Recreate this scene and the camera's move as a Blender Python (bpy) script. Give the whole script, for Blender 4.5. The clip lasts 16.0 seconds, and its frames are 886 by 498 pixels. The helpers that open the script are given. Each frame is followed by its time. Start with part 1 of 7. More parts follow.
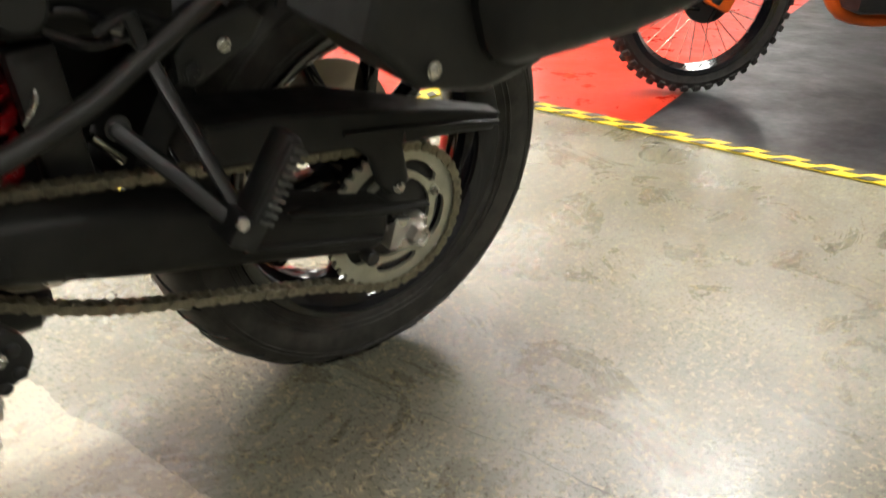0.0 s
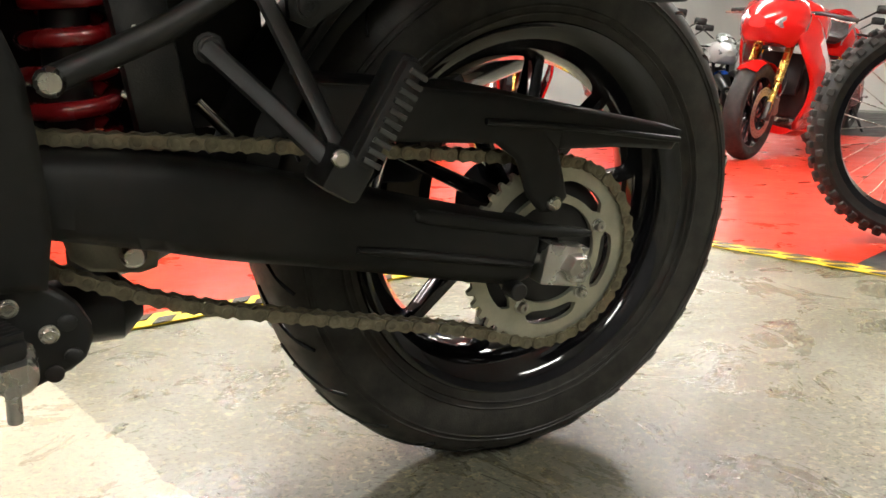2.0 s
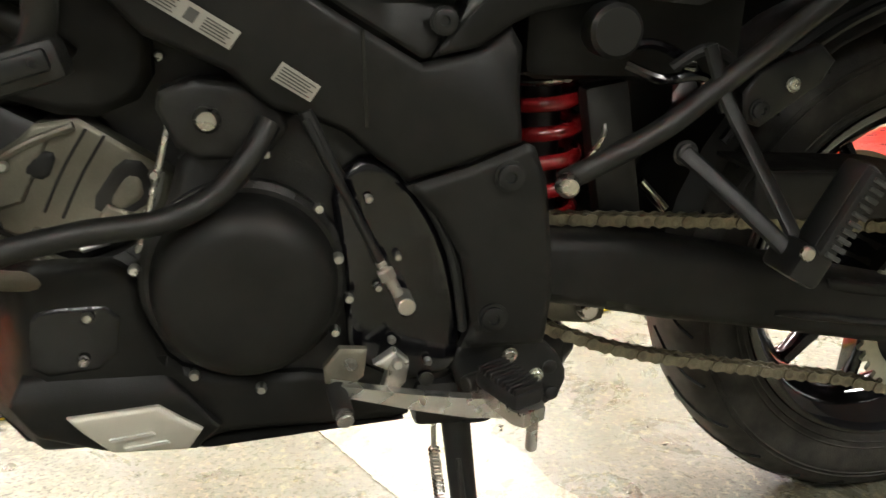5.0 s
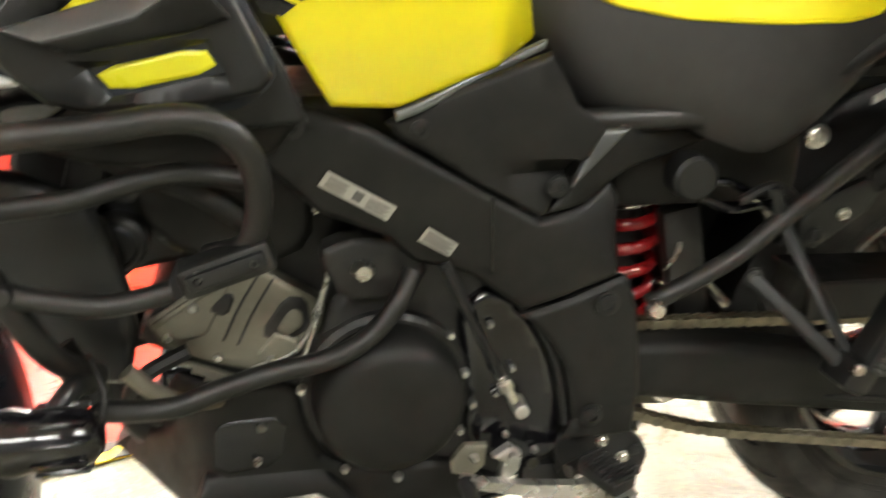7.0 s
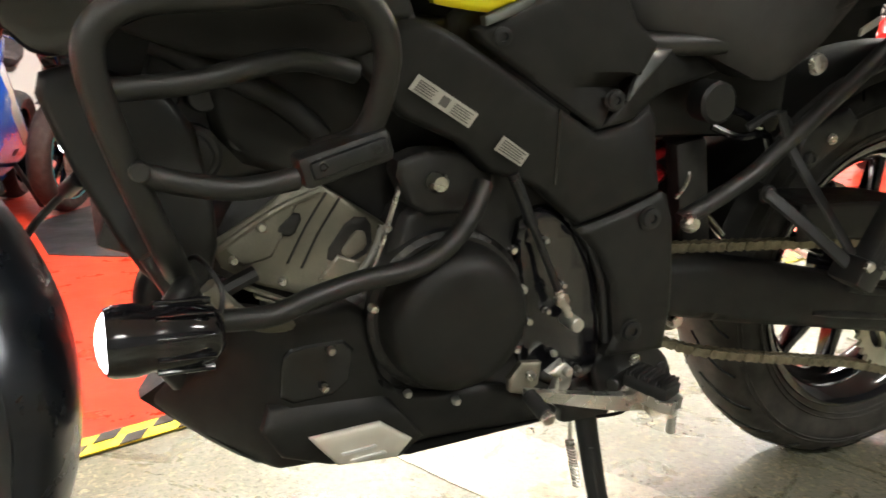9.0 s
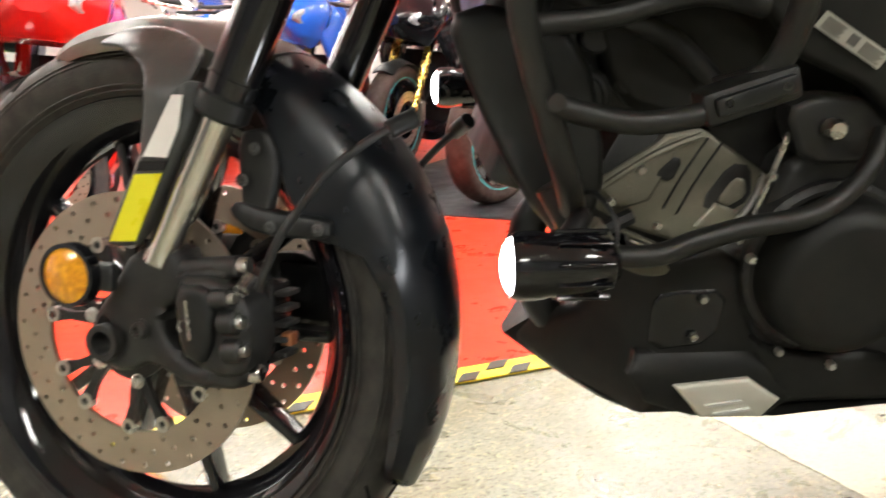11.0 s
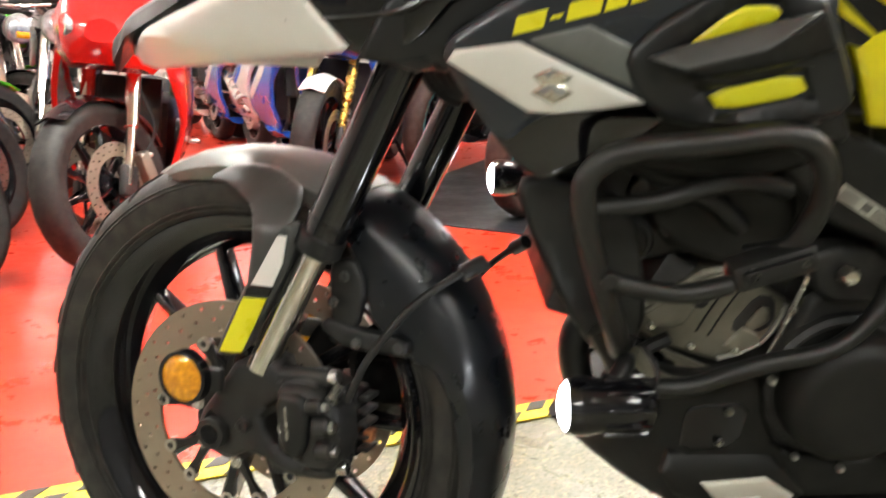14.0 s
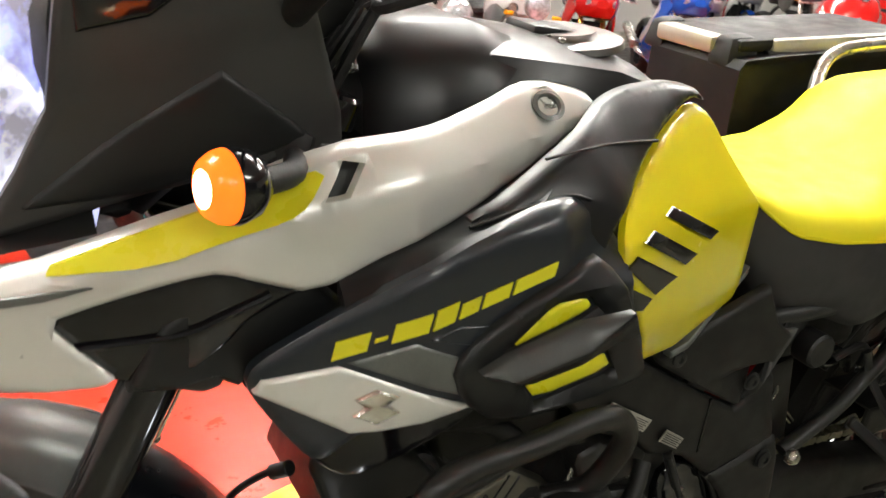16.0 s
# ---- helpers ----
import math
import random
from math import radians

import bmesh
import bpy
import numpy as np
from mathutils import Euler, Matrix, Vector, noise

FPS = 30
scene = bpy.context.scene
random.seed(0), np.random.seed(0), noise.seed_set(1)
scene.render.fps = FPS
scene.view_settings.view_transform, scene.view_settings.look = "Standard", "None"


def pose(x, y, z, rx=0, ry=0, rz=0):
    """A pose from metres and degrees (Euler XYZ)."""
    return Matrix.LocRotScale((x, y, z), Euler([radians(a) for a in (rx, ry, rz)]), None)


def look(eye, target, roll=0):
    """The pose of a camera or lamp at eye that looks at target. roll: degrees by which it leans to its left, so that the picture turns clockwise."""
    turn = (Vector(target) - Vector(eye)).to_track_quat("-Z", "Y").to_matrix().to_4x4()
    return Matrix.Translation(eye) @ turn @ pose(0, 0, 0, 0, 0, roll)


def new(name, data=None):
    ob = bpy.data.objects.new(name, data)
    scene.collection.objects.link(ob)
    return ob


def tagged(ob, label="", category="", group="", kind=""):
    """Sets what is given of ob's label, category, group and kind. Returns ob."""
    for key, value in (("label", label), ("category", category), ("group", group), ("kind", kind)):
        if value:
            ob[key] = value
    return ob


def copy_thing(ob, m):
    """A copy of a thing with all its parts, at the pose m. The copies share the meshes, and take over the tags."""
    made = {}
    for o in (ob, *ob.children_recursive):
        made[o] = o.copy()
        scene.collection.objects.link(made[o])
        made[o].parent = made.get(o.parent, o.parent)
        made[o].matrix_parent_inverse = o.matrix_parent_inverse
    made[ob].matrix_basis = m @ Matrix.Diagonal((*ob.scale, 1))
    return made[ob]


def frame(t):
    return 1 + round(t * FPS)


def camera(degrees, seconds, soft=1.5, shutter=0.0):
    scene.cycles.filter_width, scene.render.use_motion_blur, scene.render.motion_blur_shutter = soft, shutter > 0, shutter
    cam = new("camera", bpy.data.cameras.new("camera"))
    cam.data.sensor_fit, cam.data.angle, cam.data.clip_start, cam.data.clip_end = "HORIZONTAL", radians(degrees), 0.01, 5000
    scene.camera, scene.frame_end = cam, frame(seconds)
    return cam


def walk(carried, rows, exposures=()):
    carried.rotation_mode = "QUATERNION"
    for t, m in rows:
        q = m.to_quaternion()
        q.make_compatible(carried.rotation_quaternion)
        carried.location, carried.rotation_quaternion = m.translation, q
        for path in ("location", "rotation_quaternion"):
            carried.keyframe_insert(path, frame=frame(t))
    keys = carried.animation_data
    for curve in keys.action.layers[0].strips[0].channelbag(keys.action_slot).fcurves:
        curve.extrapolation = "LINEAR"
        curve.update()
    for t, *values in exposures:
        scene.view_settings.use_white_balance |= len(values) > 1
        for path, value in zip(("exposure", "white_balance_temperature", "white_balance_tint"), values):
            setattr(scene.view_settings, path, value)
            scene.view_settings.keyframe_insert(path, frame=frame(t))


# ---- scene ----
cam = camera(53.7, 16.0, shutter=0.5)
PATH = [
    (0, (-0.585, -1.054, 0.755), (0.483, 0.422, -0.071), 2.0),
    (0.5, (-0.531, -1.026, 0.615), (0.502, 0.48, -0.199), 2.5),
    (1, (-0.498, -0.988, 0.533), (0.441, 0.65, -0.127), 1.8),
    (1.5, (-0.477, -0.972, 0.499), (0.323, 0.802, 0.036), 0.8),
    (2, (-0.48, -0.963, 0.494), (0.286, 0.844, 0.108), 0.5),
    (2.5, (-0.512, -0.968, 0.507), (0.2, 0.86, 0.119), 0.1),
    (3, (-0.562, -0.977, 0.523), (0.053, 0.888, 0.145), -0.2),
    (3.5, (-0.612, -0.993, 0.547), (-0.108, 0.906, 0.175), -0.5),
    (4, (-0.65, -1.004, 0.556), (-0.26, 0.921, 0.178), -0.5),
    (4.5, (-0.68, -1.015, 0.573), (-0.382, 0.925, 0.189), -0.6),
    (4.7, (-0.696, -1.02, 0.584), (-0.41, 0.918, 0.183), -0.5),
    (6.8, (-0.783, -1.135, 0.783), (-0.724, 0.791, 0.247), -2.1),
    (7, (-0.833, -1.135, 0.799), (-0.596, 0.786, 0.296), -1.4),
    (7.5, (-1.003, -1.124, 0.854), (-0.344, 0.687, 0.316), -1.0),
    (8, (-1.066, -1.128, 0.783), (-0.354, 0.648, 0.198), -0.1),
    (8.2, (-1.074, -1.136, 0.736), (-0.357, 0.653, 0.201), -0.4),
    (10.3, (-1.143, -1.109, 0.643), (-0.903, 0.847, 0.299), -0.8),
    (10.5, (-1.156, -1.111, 0.643), (-0.99, 0.848, 0.276), -0.9),
    (11, (-1.185, -1.127, 0.635), (-1.2, 0.826, 0.203), -1.6),
    (11.5, (-1.207, -1.142, 0.628), (-1.36, 0.795, 0.152), -2.2),
    (12, (-1.228, -1.159, 0.626), (-1.466, 0.762, 0.12), -2.4),
    (12.5, (-1.239, -1.165, 0.628), (-1.497, 0.752, 0.117), -2.3),
    (13, (-1.241, -1.17, 0.64), (-1.491, 0.748, 0.128), -2.3),
    (13.5, (-1.237, -1.188, 0.713), (-1.443, 0.737, 0.209), -1.6),
    (14, (-1.221, -1.227, 0.829), (-1.302, 0.71, 0.338), -0.8),
    (14.5, (-1.19, -1.247, 0.958), (-1.129, 0.688, 0.456), -0.0),
    (15, (-1.255, -1.223, 1.051), (-0.905, 0.668, 0.499), 2.0),
    (15.5, (-1.371, -1.134, 1.1), (-0.712, 0.666, 0.526), 2.9),
    (16, (-1.373, -1.015, 1.118), (-0.577, 0.713, 0.501), 1.3),
]
walk(cam, [(t, look(eye, target, roll)) for t, eye, target, roll in PATH],
     ((0, -0.15), (1.5, -0.12), (2.5, 0.05), (4.7, 0.25), (7.0, 0.95), (8.2, 0.6), (10.5, 0.4), (13.0, 0.2), (14.0, 0.3), (14.6, 0.45), (15.0, 0.06), (15.5, -0.27), (16.0, -0.22)))

# ---------------------------------------------------------------- world
world = bpy.data.worlds.new("showroom_air")
scene.world = world
world.use_nodes = True
world.node_tree.nodes["Background"].inputs[0].default_value = (1.0, 0.97, 0.92, 1)
world.node_tree.nodes["Background"].inputs[1].default_value = 0.05
scene.view_settings.exposure = 0.0

# ---------------------------------------------------------------- materials
def _mat(name):
    m = bpy.data.materials.new(name)
    m.use_nodes = True
    nt = m.node_tree
    return m, nt, nt.nodes["Principled BSDF"]


def _noise(nt, coord, scale, detail=4.0, rough=0.55):
    n = nt.nodes.new("ShaderNodeTexNoise")
    n.inputs["Scale"].default_value = scale
    n.inputs["Detail"].default_value = detail
    n.inputs["Roughness"].default_value = rough
    nt.links.new(coord, n.inputs["Vector"])
    return n.outputs["Fac"]


def _range(nt, value, a, b, lo=0.3, hi=0.7):
    n = nt.nodes.new("ShaderNodeMapRange")
    for k, v in zip((1, 2, 3, 4), (lo, hi, a, b)):
        n.inputs[k].default_value = v
    nt.links.new(value, n.inputs[0])
    return n.outputs[0]


def _mix(nt, fac, a, b, mode="MIX"):
    n = nt.nodes.new("ShaderNodeMix")
    n.data_type, n.blend_type = "RGBA", mode
    for sock, v in ((n.inputs[0], fac), (n.inputs[6], a), (n.inputs[7], b)):
        if isinstance(v, (int, float)):
            sock.default_value = v
        elif isinstance(v, tuple):
            sock.default_value = (*v[:3], 1)
        else:
            nt.links.new(v, sock)
    return n.outputs[2]


def _bump(nt, bsdf, height, strength, distance=0.001):
    b = nt.nodes.new("ShaderNodeBump")
    b.inputs["Strength"].default_value = strength
    b.inputs["Distance"].default_value = distance
    nt.links.new(height, b.inputs["Height"])
    nt.links.new(b.outputs[0], bsdf.inputs["Normal"])


def surf(name, base, rough, metal=0.0, vary=0.25, scale=9.0, grain=600.0, bump=0.15, coat=0.0, dust=0.0, spec=0.5):
    """A worn surface: colour and gloss vary at two scales, with a fine grain in relief."""
    m, nt, b = _mat(name)
    co = nt.nodes.new("ShaderNodeTexCoord").outputs["Object"]
    big, fine = _noise(nt, co, scale), _noise(nt, co, grain, 2.0)
    dark = tuple(c * (1 - vary) for c in base)
    lite = tuple(min(1, c * (1 + vary)) for c in base)
    col = _mix(nt, _range(nt, big, 0, 1), dark, lite)
    col = _mix(nt, _range(nt, fine, 0, 0.35), col, dark)
    if dust:
        col = _mix(nt, _range(nt, _noise(nt, co, scale * 2.5, 4.0, 0.55), 0, dust, 0.42, 0.85), col, (0.42, 0.38, 0.31))
    nt.links.new(col, b.inputs["Base Color"])
    nt.links.new(_range(nt, _noise(nt, co, scale * 3), max(0.02, rough * 0.8), min(1, rough * 1.25)), b.inputs["Roughness"])
    b.inputs["Metallic"].default_value = metal
    b.inputs["Coat Weight"].default_value = coat
    b.inputs["Coat Roughness"].default_value = 0.06
    b.inputs["Specular IOR Level"].default_value = spec
    if bump:
        _bump(nt, b, fine, bump)
    return m


def glow(name, colour, strength):
    m, nt, b = _mat(name)
    b.inputs["Base Color"].default_value = (*colour, 1)
    b.inputs["Emission Color"].default_value = (*colour, 1)
    b.inputs["Emission Strength"].default_value = strength
    b.inputs["Roughness"].default_value = 0.2
    return m


def glass(name, colour=(1, 1, 1), rough=0.02):
    m, nt, b = _mat(name)
    b.inputs["Base Color"].default_value = (*colour, 1)
    b.inputs["Transmission Weight"].default_value = 1.0
    b.inputs["Roughness"].default_value = rough
    b.inputs["IOR"].default_value = 1.45
    return m


PLASTIC = surf("textured_black_plastic", (0.0085, 0.0085, 0.0078), 0.48, grain=900, bump=0.25, dust=0.018, spec=0.32)
CASE_LID = surf("matt_black_case_plastic", (0.0065, 0.0065, 0.0065), 0.45, grain=900, bump=0.3, dust=0.02, spec=0.25)
CHAMPAGNE = surf("champagne_anodised_trim", (0.36, 0.34, 0.28), 0.42, 0.4, vary=0.08, bump=0.05)
SATIN = surf("satin_black_plastic", (0.0085, 0.009, 0.0092), 0.40, grain=900, bump=0.05, dust=0.012, spec=0.45)
GLOSS = surf("gloss_black_paint", (0.005, 0.005, 0.0065), 0.13, coat=0.4, bump=0.02)
TANK_BLACK = surf("satin_black_tank_paint", (0.0055, 0.0055, 0.0060), 0.36, coat=0.0, grain=900, bump=0.04, spec=0.5)
COWL_LIT_GREY = surf("textured_cowl_plastic_lit_grey", (0.034, 0.034, 0.033), 0.42, grain=900, bump=0.2, dust=0.01)
SLATE = surf("dark_blue_grey_paint", (0.013, 0.017, 0.023), 0.36, coat=0.2, bump=0.03, scale=5)
GREY_PAINT = surf("grey_metallic_paint", (0.16, 0.17, 0.16), 0.35, 0.4, bump=0.04)
GUARD_GREY = surf("dark_grey_satin_plastic", (0.055, 0.057, 0.055), 0.38, bump=0.05)
BLUE_BLACK = surf("blue_black_satin_plastic", (0.0075, 0.0095, 0.013), 0.30, grain=900, bump=0.05, dust=0.012, spec=0.5)
SILVER = surf("champagne_silver_paint", (0.72, 0.72, 0.67), 0.34, 0.28, vary=0.03, coat=0.35, grain=900, bump=0.0)
YELLOW = surf("bright_yellow_paint", (0.80, 0.70, 0.010), 0.22, vary=0.04, coat=0.5, bump=0.015)
SEAT_YELLOW = surf("yellow_vinyl", (0.84, 0.75, 0.012), 0.55, vary=0.05, grain=1500, bump=0.15, spec=0.3)
SEAT_GREY = surf("dark_grey_vinyl", (0.032, 0.031, 0.030), 0.55, vary=0.1, grain=1500, bump=0.25)
DECAL_YELLOW = surf("yellow_decal", (0.78, 0.74, 0.02), 0.3, vary=0.04, bump=0.0)
DECAL_WHITE = surf("white_decal", (0.75, 0.75, 0.72), 0.35, vary=0.05, bump=0.0)
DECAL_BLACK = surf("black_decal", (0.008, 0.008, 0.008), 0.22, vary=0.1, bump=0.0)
TYRE = surf("tyre_rubber", (0.023, 0.0215, 0.019), 0.55, vary=0.35, scale=14, grain=420, bump=0.3, dust=0.09, spec=0.4)
RUBBER = surf("black_rubber", (0.010, 0.010, 0.010), 0.55, grain=700, bump=0.2)
RIM = surf("gloss_black_rim", (0.010, 0.010, 0.012), 0.07, 0.3, coat=0.5, bump=0.03)
CASTING = surf("black_casting", (0.016, 0.016, 0.016), 0.42, 0.2, grain=700, bump=0.3, dust=0.06)
POWDER = surf("black_powder_coat", (0.013, 0.013, 0.012), 0.38, grain=1100, bump=0.35)
ALLOY = surf("bare_alloy", (0.62, 0.61, 0.57), 0.27, 0.9, grain=700, bump=0.12, dust=0.04)
ALLOY_CASE = surf("grey_engine_alloy", (0.20, 0.19, 0.15), 0.48, 0.6, grain=500, bump=0.4, dust=0.2)
PLATE_SILVER = surf("satin_silver_plate", (0.66, 0.64, 0.56), 0.42, 0.25, vary=0.05, grain=900, bump=0.03)
CAP_STEEL = surf("dulled_cap_steel", (0.22, 0.21, 0.20), 0.34, 1.0, vary=0.12, bump=0.1)
STEEL = surf("brushed_steel", (0.55, 0.54, 0.50), 0.28, 1.0, vary=0.08, bump=0.05)
DISC = surf("brake_disc_steel", (0.42, 0.36, 0.29), 0.36, 0.9, vary=0.12, grain=900, bump=0.1)
CHROME = surf("hard_chrome_tube", (0.72, 0.70, 0.64), 0.13, 1.0, vary=0.04, bump=0.0)
CHAIN = surf("oiled_chain_steel", (0.20, 0.18, 0.125), 0.40, 0.75, vary=0.45, scale=60, bump=0.2, dust=0.1)
SPROCKET = surf("sprocket_steel", (0.46, 0.455, 0.36), 0.42, 0.65, vary=0.15, scale=30, bump=0.15, dust=0.1)
RED_SPRING = surf("red_spring_enamel", (0.22, 0.008, 0.010), 0.25, coat=0.4, vary=0.12, bump=0.02)
LABEL = surf("silver_label_foil", (0.48, 0.47, 0.42), 0.4, 0.3, bump=0.0)
INK = surf("grey_print", (0.10, 0.10, 0.09), 0.5, bump=0.0)
AMBER = surf("amber_reflector", (0.95, 0.33, 0.008), 0.16, vary=0.45, scale=110, coat=0.6, grain=130, bump=1.0)
COPPER = surf("copper_bracket", (0.50, 0.20, 0.09), 0.4, 0.6)
FOG_GLOW = glow("white_led_lens", (0.93, 0.96, 1.0), 22.0)


def headlight():
    """A lit lamp behind faceted clear plastic: bright cells and cooler, dimmer ones."""
    m, nt, b = _mat("headlight_lens")
    co = nt.nodes.new("ShaderNodeTexCoord").outputs["Object"]
    v = nt.nodes.new("ShaderNodeTexVoronoi")
    v.inputs["Scale"].default_value = 24.0
    stretch = nt.nodes.new("ShaderNodeMapping")
    stretch.inputs["Scale"].default_value = (1.0, 1.0, 0.45)
    nt.links.new(co, stretch.inputs["Vector"])
    nt.links.new(stretch.outputs[0], v.inputs["Vector"])
    cell = nt.nodes.new("ShaderNodeSeparateColor")
    nt.links.new(v.outputs["Color"], cell.inputs[0])
    col = _mix(nt, _range(nt, cell.outputs[0], 0, 1, 0.2, 0.9), (0.26, 0.33, 0.90), (1.0, 1.0, 1.0))
    nt.links.new(col, b.inputs["Emission Color"])
    nt.links.new(_range(nt, _noise(nt, co, 21.0, 4.0, 0.7), 0.16, 2.4, 0.38, 0.66), b.inputs["Emission Strength"])
    b.inputs["Base Color"].default_value = (0.5, 0.5, 0.6, 1)
    b.inputs["Roughness"].default_value = 0.08
    return m


HEAD_GLOW = headlight()
SIGNAL_GLOW = glow("amber_signal_lens", (1.0, 0.15, 0.010), 1.9)
BULB_GLOW = glow("signal_bulb", (1.0, 0.80, 0.50), 14.0)
CLEAR = glass("clear_screen", (0.9, 0.93, 0.95))

# ---------------------------------------------------------------- shape helpers
from mathutils.geometry import delaunay_2d_cdt

BEVEL_ANGLE = radians(38)


def part(name, bm, material, parent, label="", m=None):
    """Link a bmesh as one mesh object under a thing or a part (None: a thing of its own)."""
    if m is not None:
        bm.transform(m)
    bmesh.ops.recalc_face_normals(bm, faces=bm.faces)
    me = bpy.data.meshes.new(name)
    bm.to_mesh(me)
    bm.free()
    me.shade_smooth()
    me.set_sharp_from_angle(angle=BEVEL_ANGLE)
    me.materials.append(material)
    ob = new(name, me)
    ob.parent = parent
    if label:
        ob["label"] = label
    return ob


def again(ob, m, name=None):
    """Another object on the same mesh, under the same parent."""
    o = new(name or ob.name.split(".")[0], ob.data)
    o.parent = ob.parent
    o.matrix_local = m
    return o


def merge(*bms):
    """Several bmeshes as one."""
    out = bms[0]
    for b in bms[1:]:
        me = bpy.data.meshes.new("tmp")
        b.to_mesh(me)
        b.free()
        out.from_mesh(me)
        bpy.data.meshes.remove(me)
    return out


def flip(bm, cy=0.0):
    """Mirror a bmesh across the plane y = cy."""
    c = bm.copy()
    c.transform(Matrix.Translation((0, 2 * cy, 0)) @ Matrix.Diagonal((1, -1, 1, 1)))
    bmesh.ops.reverse_faces(c, faces=c.faces)
    return c


def chaikin(pts, times=1, closed=True):
    for _ in range(times):
        out = []
        n = len(pts)
        for i in range(n if closed else n - 1):
            a, b = Vector(pts[i]), Vector(pts[(i + 1) % n])
            out += [a.lerp(b, 0.2), a.lerp(b, 0.8)]
        pts = out if closed else [Vector(pts[0]), *out[1:-1], Vector(pts[-1])]
    return [tuple(p) for p in pts]


def inside(pts, poly):
    """For rows of points, whether they lie in the polygon."""
    x, y = pts[:, 0], pts[:, 1]
    hit = np.zeros(len(pts), bool)
    for (ax, ay), (bx, by) in zip(poly, np.roll(poly, -1, 0)):
        cross = (ay > y) != (by > y)
        with np.errstate(divide="ignore", invalid="ignore"):
            hit ^= cross & (x < (bx - ax) * (y - ay) / (by - ay) + ax)
    return hit


def edge_gap(pts, poly):
    """For rows of points, the distance to the polygon's edge."""
    best = np.full(len(pts), 1e9)
    for a, b in zip(poly, np.roll(poly, -1, 0)):
        d = b - a
        t = np.clip(((pts - a) @ d) / max(d @ d, 1e-12), 0, 1)
        best = np.minimum(best, np.linalg.norm(pts - a - t[:, None] * d, axis=1))
    return best


def dense(ring, step):
    """The ring with points added along its long sides."""
    out = []
    for a, b in zip(ring, np.roll(ring, -1, 0)):
        n = max(1, int(np.linalg.norm(b - a) / step))
        out += [a + (b - a) * k / n for k in range(n)]
    return np.array(out)


def panel(outline, y=0.0, thick=0.006, step=0.02, roll=0.008, drop=0.006, soft=1, holes=(), bulge=0.0):
    """A moulded panel in the x-z plane, facing -y. y: a number or a function of (x, z). roll, drop: the width and depth of its
    rounded edge. bulge: how far its middle stands out."""
    poly = np.array(chaikin(outline, soft) if soft else outline, float)
    holes = [np.array(h, float) for h in holes]
    if roll:
        pace = max(0.004, min(step * 0.6, roll))
        poly = dense(poly, pace)
        holes = [dense(h, pace) for h in holes]
    rings = [poly, *holes]
    fill = []
    lo, hi = poly.min(0), poly.max(0)
    gx, gz = np.meshgrid(np.arange(lo[0] + step / 2, hi[0], step), np.arange(lo[1] + step / 2, hi[1], step))
    cand = np.c_[gx.ravel(), gz.ravel()]
    if roll:
        c = poly.mean(0)
        for i, (a, b) in enumerate(zip(poly, np.roll(poly, -1, 0))):
            d = b - a
            ln = np.linalg.norm(d)
            if ln < 1e-6:
                continue
            nrm = np.array([-d[1], d[0]]) / ln
            k = 1
            for s in range(k):
                for q in (0.5, 1.0):
                    for sg in (1, -1):
                        fill.append(a + d * (s + 0.5) / k + sg * nrm * roll * q)
    cand = np.array([*fill, *cand]) if fill else cand
    if len(cand):
        keep = inside(cand, poly)
        gap = edge_gap(cand, poly)
        for h in holes:
            keep &= ~inside(cand, h)
            gap = np.minimum(gap, edge_gap(cand, h))
        cand = cand[keep & (gap > (roll * 0.4 if roll else step * 0.3))]
    verts, edges = [], []
    for r in rings:
        n0 = len(verts)
        verts += [tuple(p) for p in r]
        edges += [(n0 + i, n0 + (i + 1) % len(r)) for i in range(len(r))]
    verts += [tuple(p) for p in cand]
    v2, _, f2, *_ = delaunay_2d_cdt([Vector(v) for v in verts], edges, [], 0, 1e-6)
    v2 = np.array([tuple(v) for v in v2])
    f2 = [f for f in f2]
    cen = np.array([v2[list(f)].mean(0) for f in f2])
    keep = inside(cen, poly)
    for h in holes:
        keep &= ~inside(cen, h)
    f2 = [f for f, k in zip(f2, keep) if k]
    gap = edge_gap(v2, poly)
    for h in holes:
        gap = np.minimum(gap, edge_gap(v2, h))
    edge = np.clip(1 - gap / roll, 0, 1) if roll else 0 * gap
    far = max(gap.max(), 1e-6)
    ys = np.array([y(*p) if callable(y) else y for p in v2]) + drop * edge**2 - bulge * np.sqrt(np.clip(gap / far, 0, 1))
    bm = bmesh.new()
    front = [bm.verts.new((p[0], q, p[1])) for p, q in zip(v2, ys)]
    back = [bm.verts.new((p[0], q + thick + bulge * 0.5, p[1])) for p, q in zip(v2, ys)]
    count = {}
    for f in f2:
        bm.faces.new([front[i] for i in f])
        bm.faces.new([back[i] for i in reversed(f)])
        for i, j in zip(f, (*f[1:], f[0])):
            count[(i, j)] = 1
    for i, j in count:
        if (j, i) not in count:
            bm.faces.new((front[j], front[i], back[i], back[j]))
    loose = [v for v in bm.verts if not v.link_faces]
    for v in loose:
        bm.verts.remove(v)
    return bm


def plate(outline, y0, y1, holes=(), bevel=0.0, soft=0):
    """A flat plate in the x-z plane from y0 to y1."""
    return panel(outline, y0, y1 - y0, 0.05, bevel, bevel, soft, holes)


def ring_pts(cx, cz, r, n=24, start=0.0):
    return [(cx + r * math.cos(start + 2 * math.pi * i / n), cz + r * math.sin(start + 2 * math.pi * i / n)) for i in range(n)]


